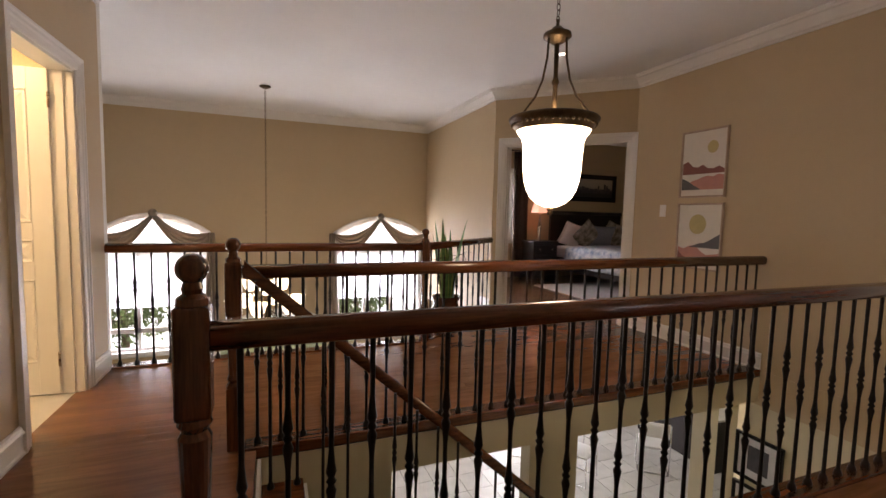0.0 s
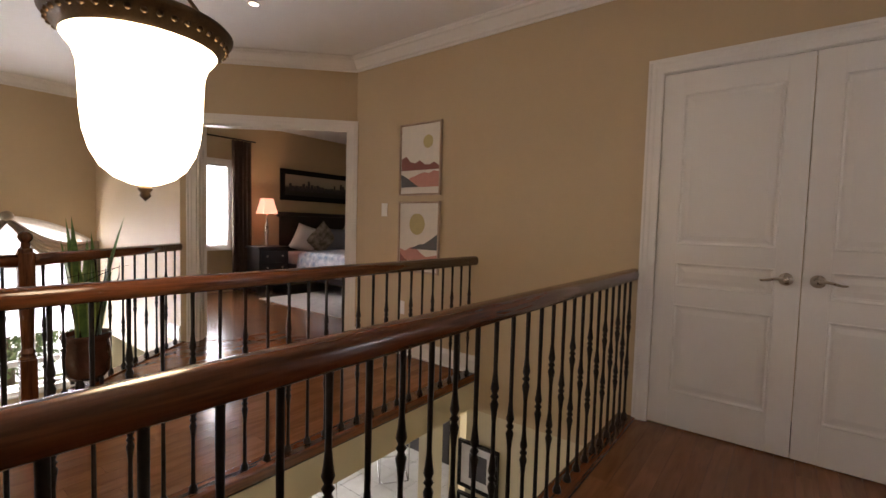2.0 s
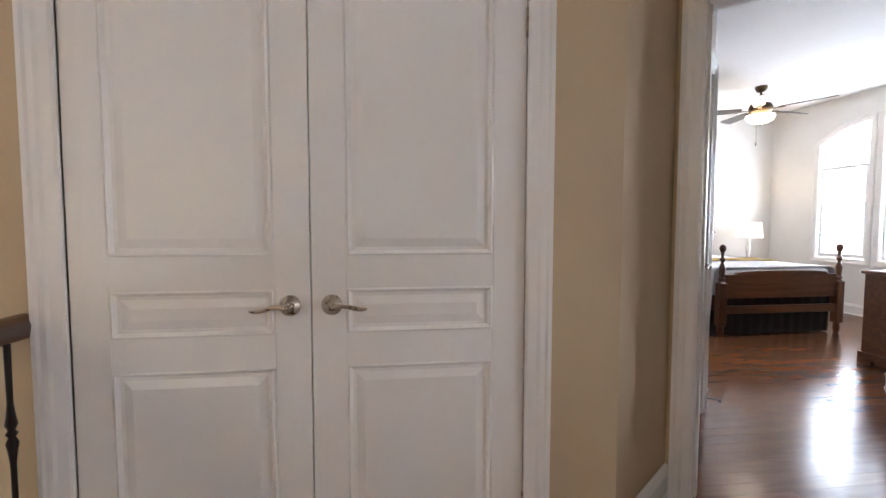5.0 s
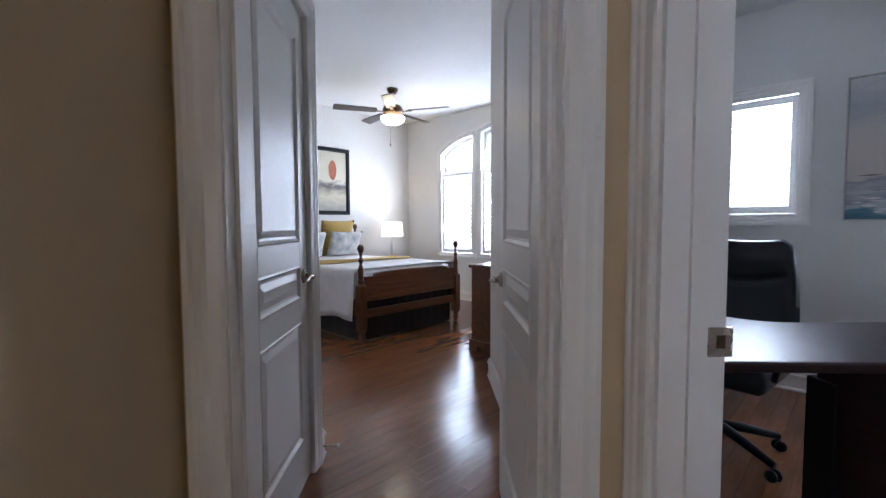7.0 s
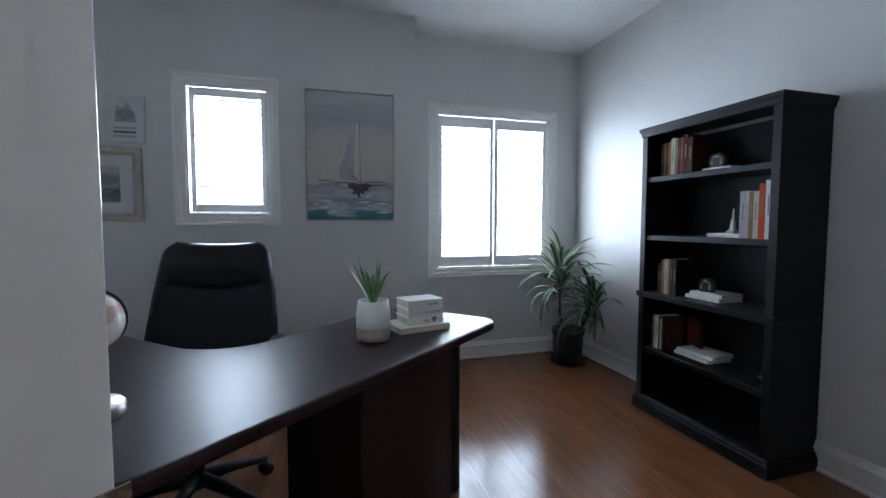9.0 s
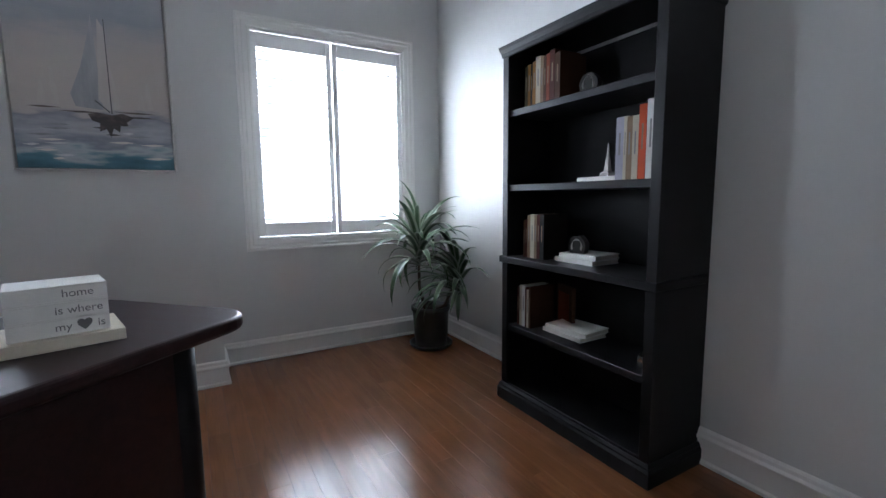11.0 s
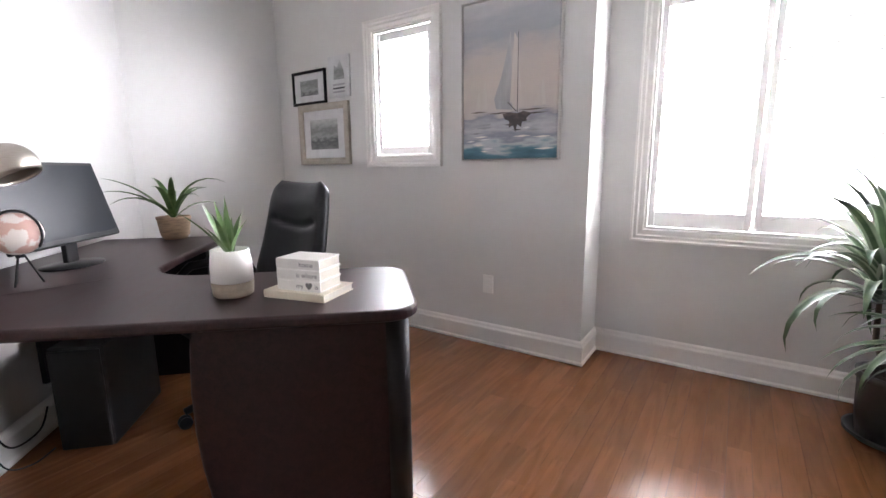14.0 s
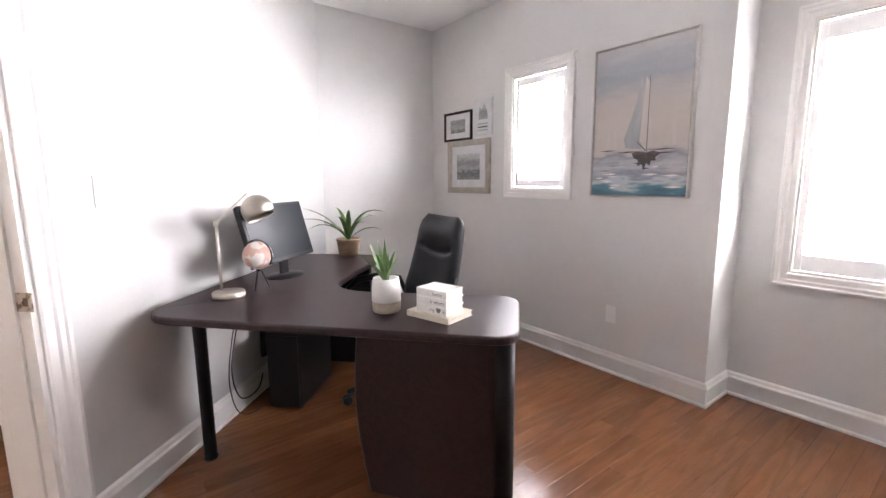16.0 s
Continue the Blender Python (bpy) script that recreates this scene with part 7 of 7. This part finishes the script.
wall_plate("light_switch", Matrix.Translation(de(3.80, EO, 1.225) - ORIGIN[0]) @ pose(0, -0.0, 0, 0, 0, -45), "white rocker light switch on grey wall by the doorway")
wall_plate("outlet", pose(2.906, OYJ + 0.0005, 0.393, 0, 0, 180), "white wall outlet above the baseboard", outlet=True)

# things of the far bedroom
ORIGIN[0] = Vector((-0.05, 0.0, 0.0))
bed = thing("four_poster_bed", pose(6.40, -3.985, 0), "cherry wood low-post bed with white coverlet, made up", "bed")
HW = 0.675
BL = 1.98


def bedpost(x, y, h, head):
    s = 0.04
    bm = bmesh.new()
    box(bm, -s, -s, 0.12, s, s, 0.56, None, 0.008, 2)
    lathe(bm, [(0.0, 0.001), (0.022, 0.001), (0.03, 0.03), (0.036, 0.07), (0.028, 0.10), (0.038, 0.12)], 16)
    prof = [(0.038, 0.56), (0.026, 0.58), (0.034, 0.60), (0.024, 0.62)]
    if head:
        prof += [(0.032, 0.72), (0.03, 0.80), (0.02, 0.83)]
    prof += [(0.030, h - 0.24), (0.022, h - 0.21), (0.012, h - 0.185), (0.02, h - 0.17), (0.028, h - 0.15), (0.014, h - 0.13), (0.012, h - 0.105), (0.022, h - 0.095), (0.014, h - 0.085), (0.026, h - 0.065), (0.033, h - 0.04), (0.028, h - 0.015), (0.012, h), (0.0, h + 0.002)]
    prof = [p for i, p in enumerate(prof) if i < 3 or p[1] > 0.6]
    prof.sort(key=lambda q: q[1])
    lathe(bm, prof, 18)
    bmesh.ops.transform(bm, matrix=Matrix.Translation((x, y, 0)), verts=bm.verts)
    part("bedpost", bm, M_CHERRY_UP, bed, "turned bedpost with ball finial", False)


for x, h, hd in ((0, 0.95, False), (BL, 1.15, True)):
    for s in (-1, 1):
        bedpost(x, s * HW, h, hd)
line = [(-HW + 0.04, 0.40), (HW - 0.04, 0.40), (HW - 0.04, 0.64)] + [(HW * 0.78 * math.cos(math.pi * i / 14), 0.64 + 0.04 * math.sin(math.pi * i / 14) ** 0.4) for i in range(15)] + [(-HW + 0.04, 0.64)]
fb = prism(line, -0.018, 0.018, 0.004)
bmesh.ops.transform(fb, matrix=Matrix(((0, 0, 1, 0), (1, 0, 0, 0), (0, 1, 0, 0), (0, 0, 0, 1))), verts=fb.verts)
part("footboard", fb, M_CHERRY_CROSS, bed, "shaped wooden footboard")
part("foot_rail", boxed(-0.016, -HW + 0.04, 0.24, 0.016, HW - 0.04, 0.32, 0.004, 1), M_CHERRY_CROSS, bed)
part("headboard", boxed(BL - 0.018, -HW + 0.04, 0.40, BL + 0.018, HW - 0.04, 0.98, 0.01, 2), M_CHERRY_CROSS, bed)
for s in (-1, 1):
    part("side_rail", boxed(0.04, s * HW - 0.015, 0.26, BL - 0.04, s * HW + 0.015, 0.40, 0.004, 1), M_CHERRY, bed)
M_RUFFLE = surface("dark_bed_skirt", (0.02, 0.018, 0.02), 0.85, scale=20, vary=0.3)
bm = bmesh.new()
rows = [[], []]
for i in range(61):
    y = HW - 0.05 - (2 * HW - 0.1) * i / 60
    rows[0].append(bm.verts.new((0.06 + 0.012 * math.sin(i * 1.1), y, 0.012)))
    rows[1].append(bm.verts.new((0.06, y, 0.40)))
for i in range(60):
    bm.faces.new((rows[0][i], rows[0][i + 1], rows[1][i + 1], rows[1][i]))
for s in (-1, 1):
    r2 = [[], []]
    sk = bmesh.new()
    for i in range(61):
        x = 0.06 + (BL - 0.12) * i / 60
        r2[0].append(sk.verts.new((x, s * (HW - 0.03 + 0.012 * math.sin(i * 1.1)), 0.012)))
        r2[1].append(sk.verts.new((x, s * (HW - 0.03), 0.40)))
    for i in range(60):
        sk.faces.new((r2[0][i], r2[0][i + 1], r2[1][i + 1], r2[1][i]))
    part("bed_skirt", sk, M_RUFFLE, bed, "dark pleated bed skirt", True)
part("bed_skirt", bm, M_RUFFLE, bed, "dark pleated bed skirt", True)
part("mattress", boxed(0.05, -HW + 0.03, 0.40, BL - 0.03, HW - 0.03, 0.69, 0.05, 3), M_LINEN, bed)


def drape(name, parent, x0, x1, half, ztop, zlow, material, label, seed, amp=0.012):
    """Cloth over a mattress: falls over both long sides with folds."""
    rnd2 = random.Random(seed)
    ph = [rnd2.uniform(0, 6.28) for _ in range(4)]

    def f(u, v):
        s = v * 2 - 1
        x = x0 + (x1 - x0) * u
        w = half + 0.03
        over = 0.60
        if abs(s) <= over:
            y, z = w * s / over, ztop + 0.006 * math.sin(9 * u + ph[0]) * math.cos(7 * s + ph[1])
        else:
            k = (abs(s) - over) / (1 - over)
            y = (w + 0.02 * k + amp * 2 * k * math.sin(24 * u + ph[2])) * (1 if s > 0 else -1)
            z = ztop - 0.02 - (ztop - zlow - 0.05 * math.sin(3 * u * math.pi + ph[3]) * 0.5) * k
        return (x, y, z)
    return curtain_sheet(name, parent, f, 30, 36, material, label)


drape("coverlet", bed, 0.07, BL - 0.06, HW + 0.005, 0.708, 0.22, M_LINEN, "white cotton coverlet falling over the sides", 2)
M_MUSTARD = surface("mustard_cloth", (0.40, 0.27, 0.07), 0.8, scale=30, vary=0.12, bump=0.2, bump_scale=300)
thr = thing("throw_blanket", bed.matrix_world.copy(), "mustard yellow throw lying across the bed", "blanket")
drape("cloth", thr, 0.78, 1.14, HW + 0.028, 0.724, 0.50, M_MUSTARD, "", 4)
M_PATT = surface("patterned_pillow_cloth", (0.30, 0.33, 0.36), 0.8, scale=9, vary=0.1, second=(0.74, 0.72, 0.66), bump=0.2)


def pillow(name, m, w, h, t, material, label, group):
    bm = bmesh.new()
    nn = 12
    for side in (1, -1):
        g = [[bm.verts.new(((i / nn * 2 - 1) * w / 2 * (1 - 0.06 * (1 - abs(j / nn * 2 - 1) ** 2)), side * t / 2 * (max(0, (1 - abs(i / nn * 2 - 1) ** 2.6)) * max(0, (1 - abs(j / nn * 2 - 1) ** 2.6))) ** 0.6, (j / nn * 2 - 1) * h / 2 * (1 - 0.06 * (1 - abs(i / nn * 2 - 1) ** 2)))) for j in range(nn + 1)] for i in range(nn + 1)]
        for i in range(nn):
            for j in range(nn):
                bm.faces.new((g[i][j], g[i + 1][j], g[i + 1][j + 1], g[i][j + 1]))
    bmesh.ops.remove_doubles(bm, verts=bm.verts, dist=0.001)
    bmesh.ops.recalc_face_normals(bm, faces=bm.faces)
    ob = part(name, bm, material, None, "", True)
    ob.matrix_world = m
    return tagged(ob, label, "pillow", group)


for y in (-3.66, -4.22):
    pillow("pillow", pose(8.15, y, 0.96, -14, 0, 90) , 0.52, 0.50, 0.16, M_MUSTARD, "square mustard pillow against the headboard", "bed pillows")
    pillow("pillow", pose(7.98, y - 0.02, 0.885, -22, 0, 90), 0.50, 0.36, 0.15, M_PATT, "pale patterned pillow leaning on a mustard one", "bed pillows")

# picture over the bed
A_POP = art("abstract_warm_print", [(0.0, (0.30, 0.28, 0.24)), (0.25, (0.55, 0.50, 0.36)), (0.42, (0.10, 0.09, 0.09)), (0.52, (0.62, 0.58, 0.46)), (0.75, (0.60, 0.56, 0.44)), (1.0, (0.52, 0.48, 0.36))], 9, 0.22, (1, 1, 2), 2, -0.42, 0.42)
P_RUST = surface("print_rust", (0.33, 0.09, 0.03), 0.5, scale=30, vary=0.3)
t, yp = picture_frame("picture", pose(BX1 + 0.0495, -3.90, 1.76, 0, 0, -90), 1.48, 0.95, 0.055, 0.035, M_BLACKWOOD, "large black-framed abstract print with rust ovals over the bed", 0, A_POP)
for x in (-0.18, 0.14, 0.46):
    flat_shape("oval", [(x + 0.065 * math.cos(2 * math.pi * i / 24), 0.16 + 0.14 * math.sin(2 * math.pi * i / 24)) for i in range(24)], yp - 0.0003, P_RUST, t)

# nightstand and lamp by the window
def chest(name, m, w, d, h, material, drawers, label, knob):
    t = thing(name, m, label, "nightstand" if w < 0.7 else "dresser")
    bm = bmesh.new()
    box(bm, -w / 2 + 0.01, -d / 2 + 0.01, 0.09, w / 2 - 0.01, d / 2, h - 0.03)
    part("body", bm, material, t)
    part("top", boxed(-w / 2 - 0.012, -d / 2 - 0.012, h - 0.03, w / 2 + 0.012, d / 2 + 0.004, h, 0.008, 2), material, t)
    bm = bmesh.new()
    nn2 = 12
    for fx, fy, ln, rot in ((0, -d / 2, w, 0), (-w / 2, 0, d, 90), (w / 2, 0, d, 90)):
        for i in range(nn2):
            a, b = -ln / 2 + ln * i / nn2, -ln / 2 + ln * (i + 1) / nn2
            cc = abs((i + 0.5) / nn2 * 2 - 1)
            z0 = 0.001 if cc > 0.72 else 0.035 + 0.02 * math.cos(cc * 9)
            box(bm, a, -0.012, z0, b, 0.012, 0.10, pose(fx, fy, 0, 0, 0, rot))
    part("plinth", bm, material, t, "scalloped bracket base")
    for i in range(drawers):
        z0 = 0.12 + (h - 0.18) * i / drawers
        dwr = part("drawer", boxed(-w / 2 + 0.04, -d / 2 - 0.004, z0, w / 2 - 0.04, -d / 2 + 0.012, z0 + (h - 0.18) / drawers - 0.015, 0.004, 1), material, t)
        for x in (-w * 0.25, w * 0.25):
            part("knob", turned([(0.0, 0.0), (0.008, 0.0), (0.008, 0.012), (0.016, 0.018), (0.012, 0.028), (0.0, 0.03)], 12, pose(x, -d / 2 - 0.004, z0 + (h - 0.18) / drawers / 2, 90)), knob, dwr, "", True)
    return t


chest("nightstand", pose(8.22, -5.22, 0, 0, 0, -90), 0.5, 0.45, 0.60, M_CHERRY, 2, "cherry wood nightstand beside the bed", M_BRONZE)
chest("dresser", pose(5.245, -4.45, 0, 0, 0, 90), 1.2, 0.52, 0.78, M_CHERRY, 3, "cherry wood dresser with scalloped base against the wall", M_BRONZE)


def table_lamp(m, h_base, r0, r1, hs, shade_mat, base_mat, label, square=False):
    t = thing("table_lamp", m, label, "table lamp")
    part("base", turned([(0.0, 0.0005), (0.06, 0.0005), (0.062, 0.012), (0.025, 0.03), (0.02, h_base * 0.25), (0.034, h_base * 0.45), (0.028, h_base * 0.65), (0.014, h_base * 0.75), (0.018, h_base * 0.8), (0.008, h_base * 0.9), (0.008, h_base + 0.05), (0.0, h_base + 0.05)], 20), base_mat, t, "", True)
    seg = 4 if square else 32
    part("shade", turned([(r0, h_base), (r1, h_base + hs), (r1 - 0.003, h_base + hs), (r0 - 0.003, h_base), (r0, h_base)], seg, None, square), shade_mat, t, "lit fabric shade", not square)
    return t


M_SHADE_LIT = glow("lit_white_shade", (1.0, 0.86, 0.66), 0.9)
M_SHADE_PINK = glow("lit_rose_shade", (1.0, 0.50, 0.32), 1.0, (0.75, 0.5, 0.42))
table_lamp(pose(8.2, -5.22, 0.60), 0.36, 0.17, 0.15, 0.22, M_SHADE_LIT, M_CERAMIC, "white bedside lamp with drum shade, lit")
bulb("bedside_bulb", 8.15, -5.22, 1.06, 7, LAMP_WARM, 0.03)

# ceiling fan
fan = thing("ceiling_fan", pose(7.22, -4.42, BED_H), "bronze ceiling fan with dark wooden blades and lit glass bowl", "ceiling fan")
part("canopy", turned([(0.0, -0.0005), (0.065, -0.0005), (0.068, -0.02), (0.045, -0.06), (0.02, -0.07), (0.0, -0.07)], 24), M_BRONZE, fan, "", True)
part("downrod", tubed([(0, 0, -0.06), (0, 0, -0.20)], 0.012, 10), M_BRONZE, fan, "", True)
part("motor", turned([(0.0, -0.18), (0.05, -0.19), (0.11, -0.215), (0.125, -0.25), (0.12, -0.29), (0.09, -0.315), (0.07, -0.34), (0.0, -0.34)], 28), M_BRONZE, fan, "", True)
M_FANBOWL = glow("lit_fan_glass", (1.0, 0.80, 0.52), 9.0)
part("glass_bowl", turned([(0.145, -0.345), (0.15, -0.36), (0.13, -0.40), (0.08, -0.43), (0.02, -0.44), (0.0, -0.44)], 28), M_FANBOWL, fan, "lit frosted glass bowl", True)
part("finial", turned([(0.0, -0.438), (0.012, -0.445), (0.008, -0.46), (0.0, -0.468)], 12), M_BRONZE, fan, "", True)
M_BLADE = timber("dark_fan_blade", (0.02, 0.012, 0.008), (0.06, 0.035, 0.022), 0.35, "X", 1.5, 0.2, 0.03)
for k in range(5):
    a = 72 * k + 63
    out = rounded([(0.20, -0.055), (0.72, -0.072), (0.72, 0.072), (0.20, 0.055)], [0.02, 0.03, 0.03, 0.02], 4)
    bm = prism(out, -0.004, 0.004)
    bmesh.ops.transform(bm, matrix=pose(0, 0, -0.275, 0, 0, a) @ pose(0, 0, 0, 11), verts=bm.verts)
    bl = part("blade", bm, M_BLADE, fan, "dark wooden blade")
    bm = boxed(0.09, -0.02, -0.008, 0.25, 0.02, -0.002)
    bmesh.ops.transform(bm, matrix=pose(0, 0, -0.28, 0, 0, a), verts=bm.verts)
    part("blade_iron", bm, M_BRONZE, bl)
part("pull_chain", tubed([(0.05, 0.0, -0.34), (0.05, 0.0, -0.66)], 0.0015, 5), M_BRONZE, fan)
part("pull_knob", turned([(0.0, -0.70), (0.008, -0.69), (0.006, -0.66), (0.0, -0.655)], 10, Matrix.Translation((0.05, 0, 0))), M_BRONZE, fan, "", True)

# shutters in the bedroom windows
for x0, x1 in ((7.10, 7.75), (6.29, 6.96)):
    st2 = thing("window_shutter", pose(0, BYW, 0), "white plantation shutter in a bedroom window", "shutter")
    shutter_panel(st2, x0 + 0.02, x1 - 0.02, 0.72, 1.92, -0.03, 17, 25, 0.04, 0.05)

# door stop
ORIGIN[0] = Vector((0, 0, 0))
ds = thing("door_stop", Matrix.Translation(de(4.75, EJ - 0.014, 0.06)) @ pose(0, 0, 0, 0, 0, -45), "small spring door stop on the baseboard", "door stop")
part("spring", tubed([(0, -0.07, 0), (0, 0.0, 0)], 0.005, 8), M_NICKEL, ds, "", True)
part("tip", turned([(0.0, 0.0), (0.009, 0.0), (0.009, 0.012), (0.0, 0.012)], 12, pose(0, -0.07, 0, 90)), M_WHITEPL, ds, "", True)

# master bedroom
mb = thing("master_bed", pose(5.9, 7.16, 0), "dark wooden sleigh bed with pale blue patterned quilt", "bed")
part("headboard", boxed(-0.86, -0.05, 0.20, 0.86, 0.0, 1.22, 0.015, 2), M_DARKWOOD, mb, "dark panelled headboard")
part("top_roll", tubed([(-0.88, 0.0, 1.24), (0.88, 0.0, 1.24)], 0.045, 14), M_DARKWOOD, mb, "", True)
for s in (-1, 1):
    part("side_rail", boxed(s * 0.80 - 0.02, -2.0, 0.18, s * 0.80 + 0.02, -0.05, 0.42, 0.006, 1), M_DARKWOOD, mb)
    part("leg", boxed(s * 0.80 - 0.04, -0.07, 0.001, s * 0.80 + 0.04, 0.0, 0.25), M_DARKWOOD, mb)
    part("leg", boxed(s * 0.80 - 0.04, -2.05, 0.012, s * 0.80 + 0.04, -1.97, 0.46), M_DARKWOOD, mb)
part("footboard", boxed(-0.78, -2.04, 0.16, 0.78, -1.98, 0.52, 0.01, 2), M_DARKWOOD, mb)
part("mattress", boxed(-0.77, -1.97, 0.36, 0.77, -0.06, 0.62, 0.05, 3), M_LINEN, mb)
M_QUILT = surface("blue_floral_quilt", (0.22, 0.30, 0.44), 0.85, scale=11, vary=0.1, second=(0.70, 0.70, 0.70), bump=0.4, bump_scale=30)


def quilt(u, v):
    s = v * 2 - 1
    y = -1.96 + 1.45 * u
    if abs(s) < 0.68:
        return (0.80 * s / 0.68, y, 0.64 + 0.008 * math.sin(8 * u) * math.cos(6 * s))
    k = (abs(s) - 0.68) / 0.32
    return ((0.81 + 0.03 * k + 0.015 * math.sin(20 * u) * k) * (1 if s > 0 else -1), y, 0.62 - 0.34 * k)


curtain_sheet("quilt", mb, quilt, 26, 34, M_QUILT, "pale blue floral quilt")
M_CAMO = surface("dark_floral_pillow", (0.10, 0.09, 0.06), 0.8, scale=11, vary=0.1, second=(0.55, 0.50, 0.42))
M_BLUEP = surface("grey_blue_pillow", (0.24, 0.26, 0.30), 0.8, scale=20, vary=0.08)
pillow("pillow", pose(5.42, 6.93, 0.83, 20, 14, 6), 0.55, 0.46, 0.17, M_LINEN, "pale pillow on the master bed", "master bed pillows")
pillow("pillow", pose(5.66, 6.80, 0.84, 22, 38, 4), 0.46, 0.46, 0.15, M_CAMO, "dark floral cushion standing on its corner", "master bed pillows")
pillow("pillow", pose(6.02, 6.78, 0.82, 22, 0, -4), 0.50, 0.42, 0.16, M_BLUEP, "grey-blue cushion on the master bed", "master bed pillows")
pillow("pillow", pose(6.40, 6.90, 0.84, 20, 20, -6), 0.52, 0.46, 0.16, M_CAMO, "dark floral cushion on the master bed", "master bed pillows")
chest("nightstand", pose(4.72, 6.98, 0, 0, 0, 0), 0.52, 0.46, 0.72, M_DARKWOOD, 3, "black wooden nightstand beside the master bed", M_NICKEL)
table_lamp(pose(4.72, 6.98, 0.72), 0.52, 0.17, 0.10, 0.24, M_SHADE_PINK, M_NICKEL, "bedside lamp with glowing rose shade", True)
bulb("master_bulb", 4.72, 6.98, 1.36, 9, (1.0, 0.62, 0.36), 0.03)
A_CITY = art("night_skyline_print", [(0.0, (0.03, 0.03, 0.03)), (0.35, (0.05, 0.045, 0.04)), (0.5, (0.40, 0.34, 0.26)), (1.0, (0.50, 0.43, 0.33))], 6, 0.1, (1, 1, 1), 2, -0.16, 0.16)
t, yp = picture_frame("picture", pose(5.90, MYH - 0.0005, 1.76, 0, 0, 0), 1.58, 0.54, 0.09, 0.035, M_BLACKWOOD, "wide black-framed city skyline photograph", 0, A_CITY)
rnd = random.Random(9)
x = -0.62
while x < 0.60:
    w2, h2 = rnd.uniform(0.03, 0.07), rnd.uniform(0.04, 0.20)
    flat_shape("building", [(x, -0.10), (x + w2, -0.10), (x + w2, -0.04 + h2 * 0.7), (x, -0.04 + h2 * 0.7)], yp - 0.0003, P_DARK, t)
    x += w2 + rnd.uniform(0.0, 0.02)


def master_curtain(u, v):
    return (4.24 + 0.30 * u + 0.02 * v, MYH - 0.09 - 0.035 * math.sin(u * math.pi * 9), 2.35 - 2.33 * v)


ct = thing("curtain", Matrix.Identity(4), "floor-length brown curtain beside the bedroom window", "curtain")
curtain_sheet("cloth", ct, master_curtain, 54, 6, M_CURTAIN_DARK)
part("curtain_rod", tubed([(3.3, MYH - 0.09, 2.37), (4.62, MYH - 0.09, 2.37)], 0.012, 8), M_IRON, ct, "", True)
bl2 = thing("window_blind", pose(3.86, MYH - 0.01, 0), "white horizontal blind lowered over the window", "blind")
part("headrail", boxed(-0.36, -0.045, 1.93, 0.36, -0.005, 1.98), M_WHITEPL, bl2)
bm = boxed(-0.35, -0.018, -0.001, 0.35, 0.018, 0.001)
sm = bpy.data.meshes.new("slat")
bm.to_mesh(sm)
bm.free()
sm.materials.append(M_SLAT)
for i in range(30):
    o = new("slat", sm)
    o.parent = bl2
    o.matrix_local = pose(0, -0.022, 0.76 + 0.039 * i, 28)
M_RUG = surface("pale_rug", (0.42, 0.38, 0.36), 0.95, scale=14, vary=0.12, bump=0.9, bump_scale=250)
rug = part("rug", boxed(4.2, 4.35, 0.0005, 7.2, 6.3, 0.012, 0.004, 1), M_RUG)
tagged(rug, "pale beige pile rug under the bed", "rug")

# floors, board by board
plank_floor("floor", HALL_OUT, "X", "glossy red-brown oak plank floor of the landing")
plank_floor("floor_office", [(0.69, -4.91), (JX + 0.02, -4.91), (JX + 0.02, -4.62), (4.79, -4.62), (4.79, -3.45), xy(de(2.2, 0.98)), (0.69, -0.90)], "Y", "red-brown oak plank floor of the office")
plank_floor("floor_bedroom", [xy(de(3.64, 0.98)), (4.92, -3.46), (4.92, -5.87), (8.48, -5.87), (8.48, -0.87), (5.55, -0.87), xy(de(4.74, 2.4)), xy(de(3.64, 2.08))], "Y", "red-brown oak plank floor of the bedroom")
plank_floor("floor_master", [(2.56, 4.74), (3.70, 3.60), (8.02, 3.48), (8.02, 7.28), (2.62, 7.28)], "X", "red-brown oak plank floor of the master bedroom")
base = tagged(part("floor_lower", boxed(-4.3, 0.9, LOW - 0.1, KX + 0.1, 7.3, LOW - 0.008), M_SUB), "pale tile floor of the lower storey", "floor", kind="structure")
bm = boxed(-0.197, -0.197, -0.008, 0.197, 0.197, 0.0, 0.002, 1)
tile_me = bpy.data.meshes.new("tile")
bm.to_mesh(tile_me)
bm.free()
tile_me.materials.append(M_TILE)
for ix in range(17):
    for iy in range(15):
        ob = new("tile", tile_me)
        ob.location = (0.5 + 0.4 * ix, 1.3 + 0.4 * iy, LOW)
        ob.parent = base
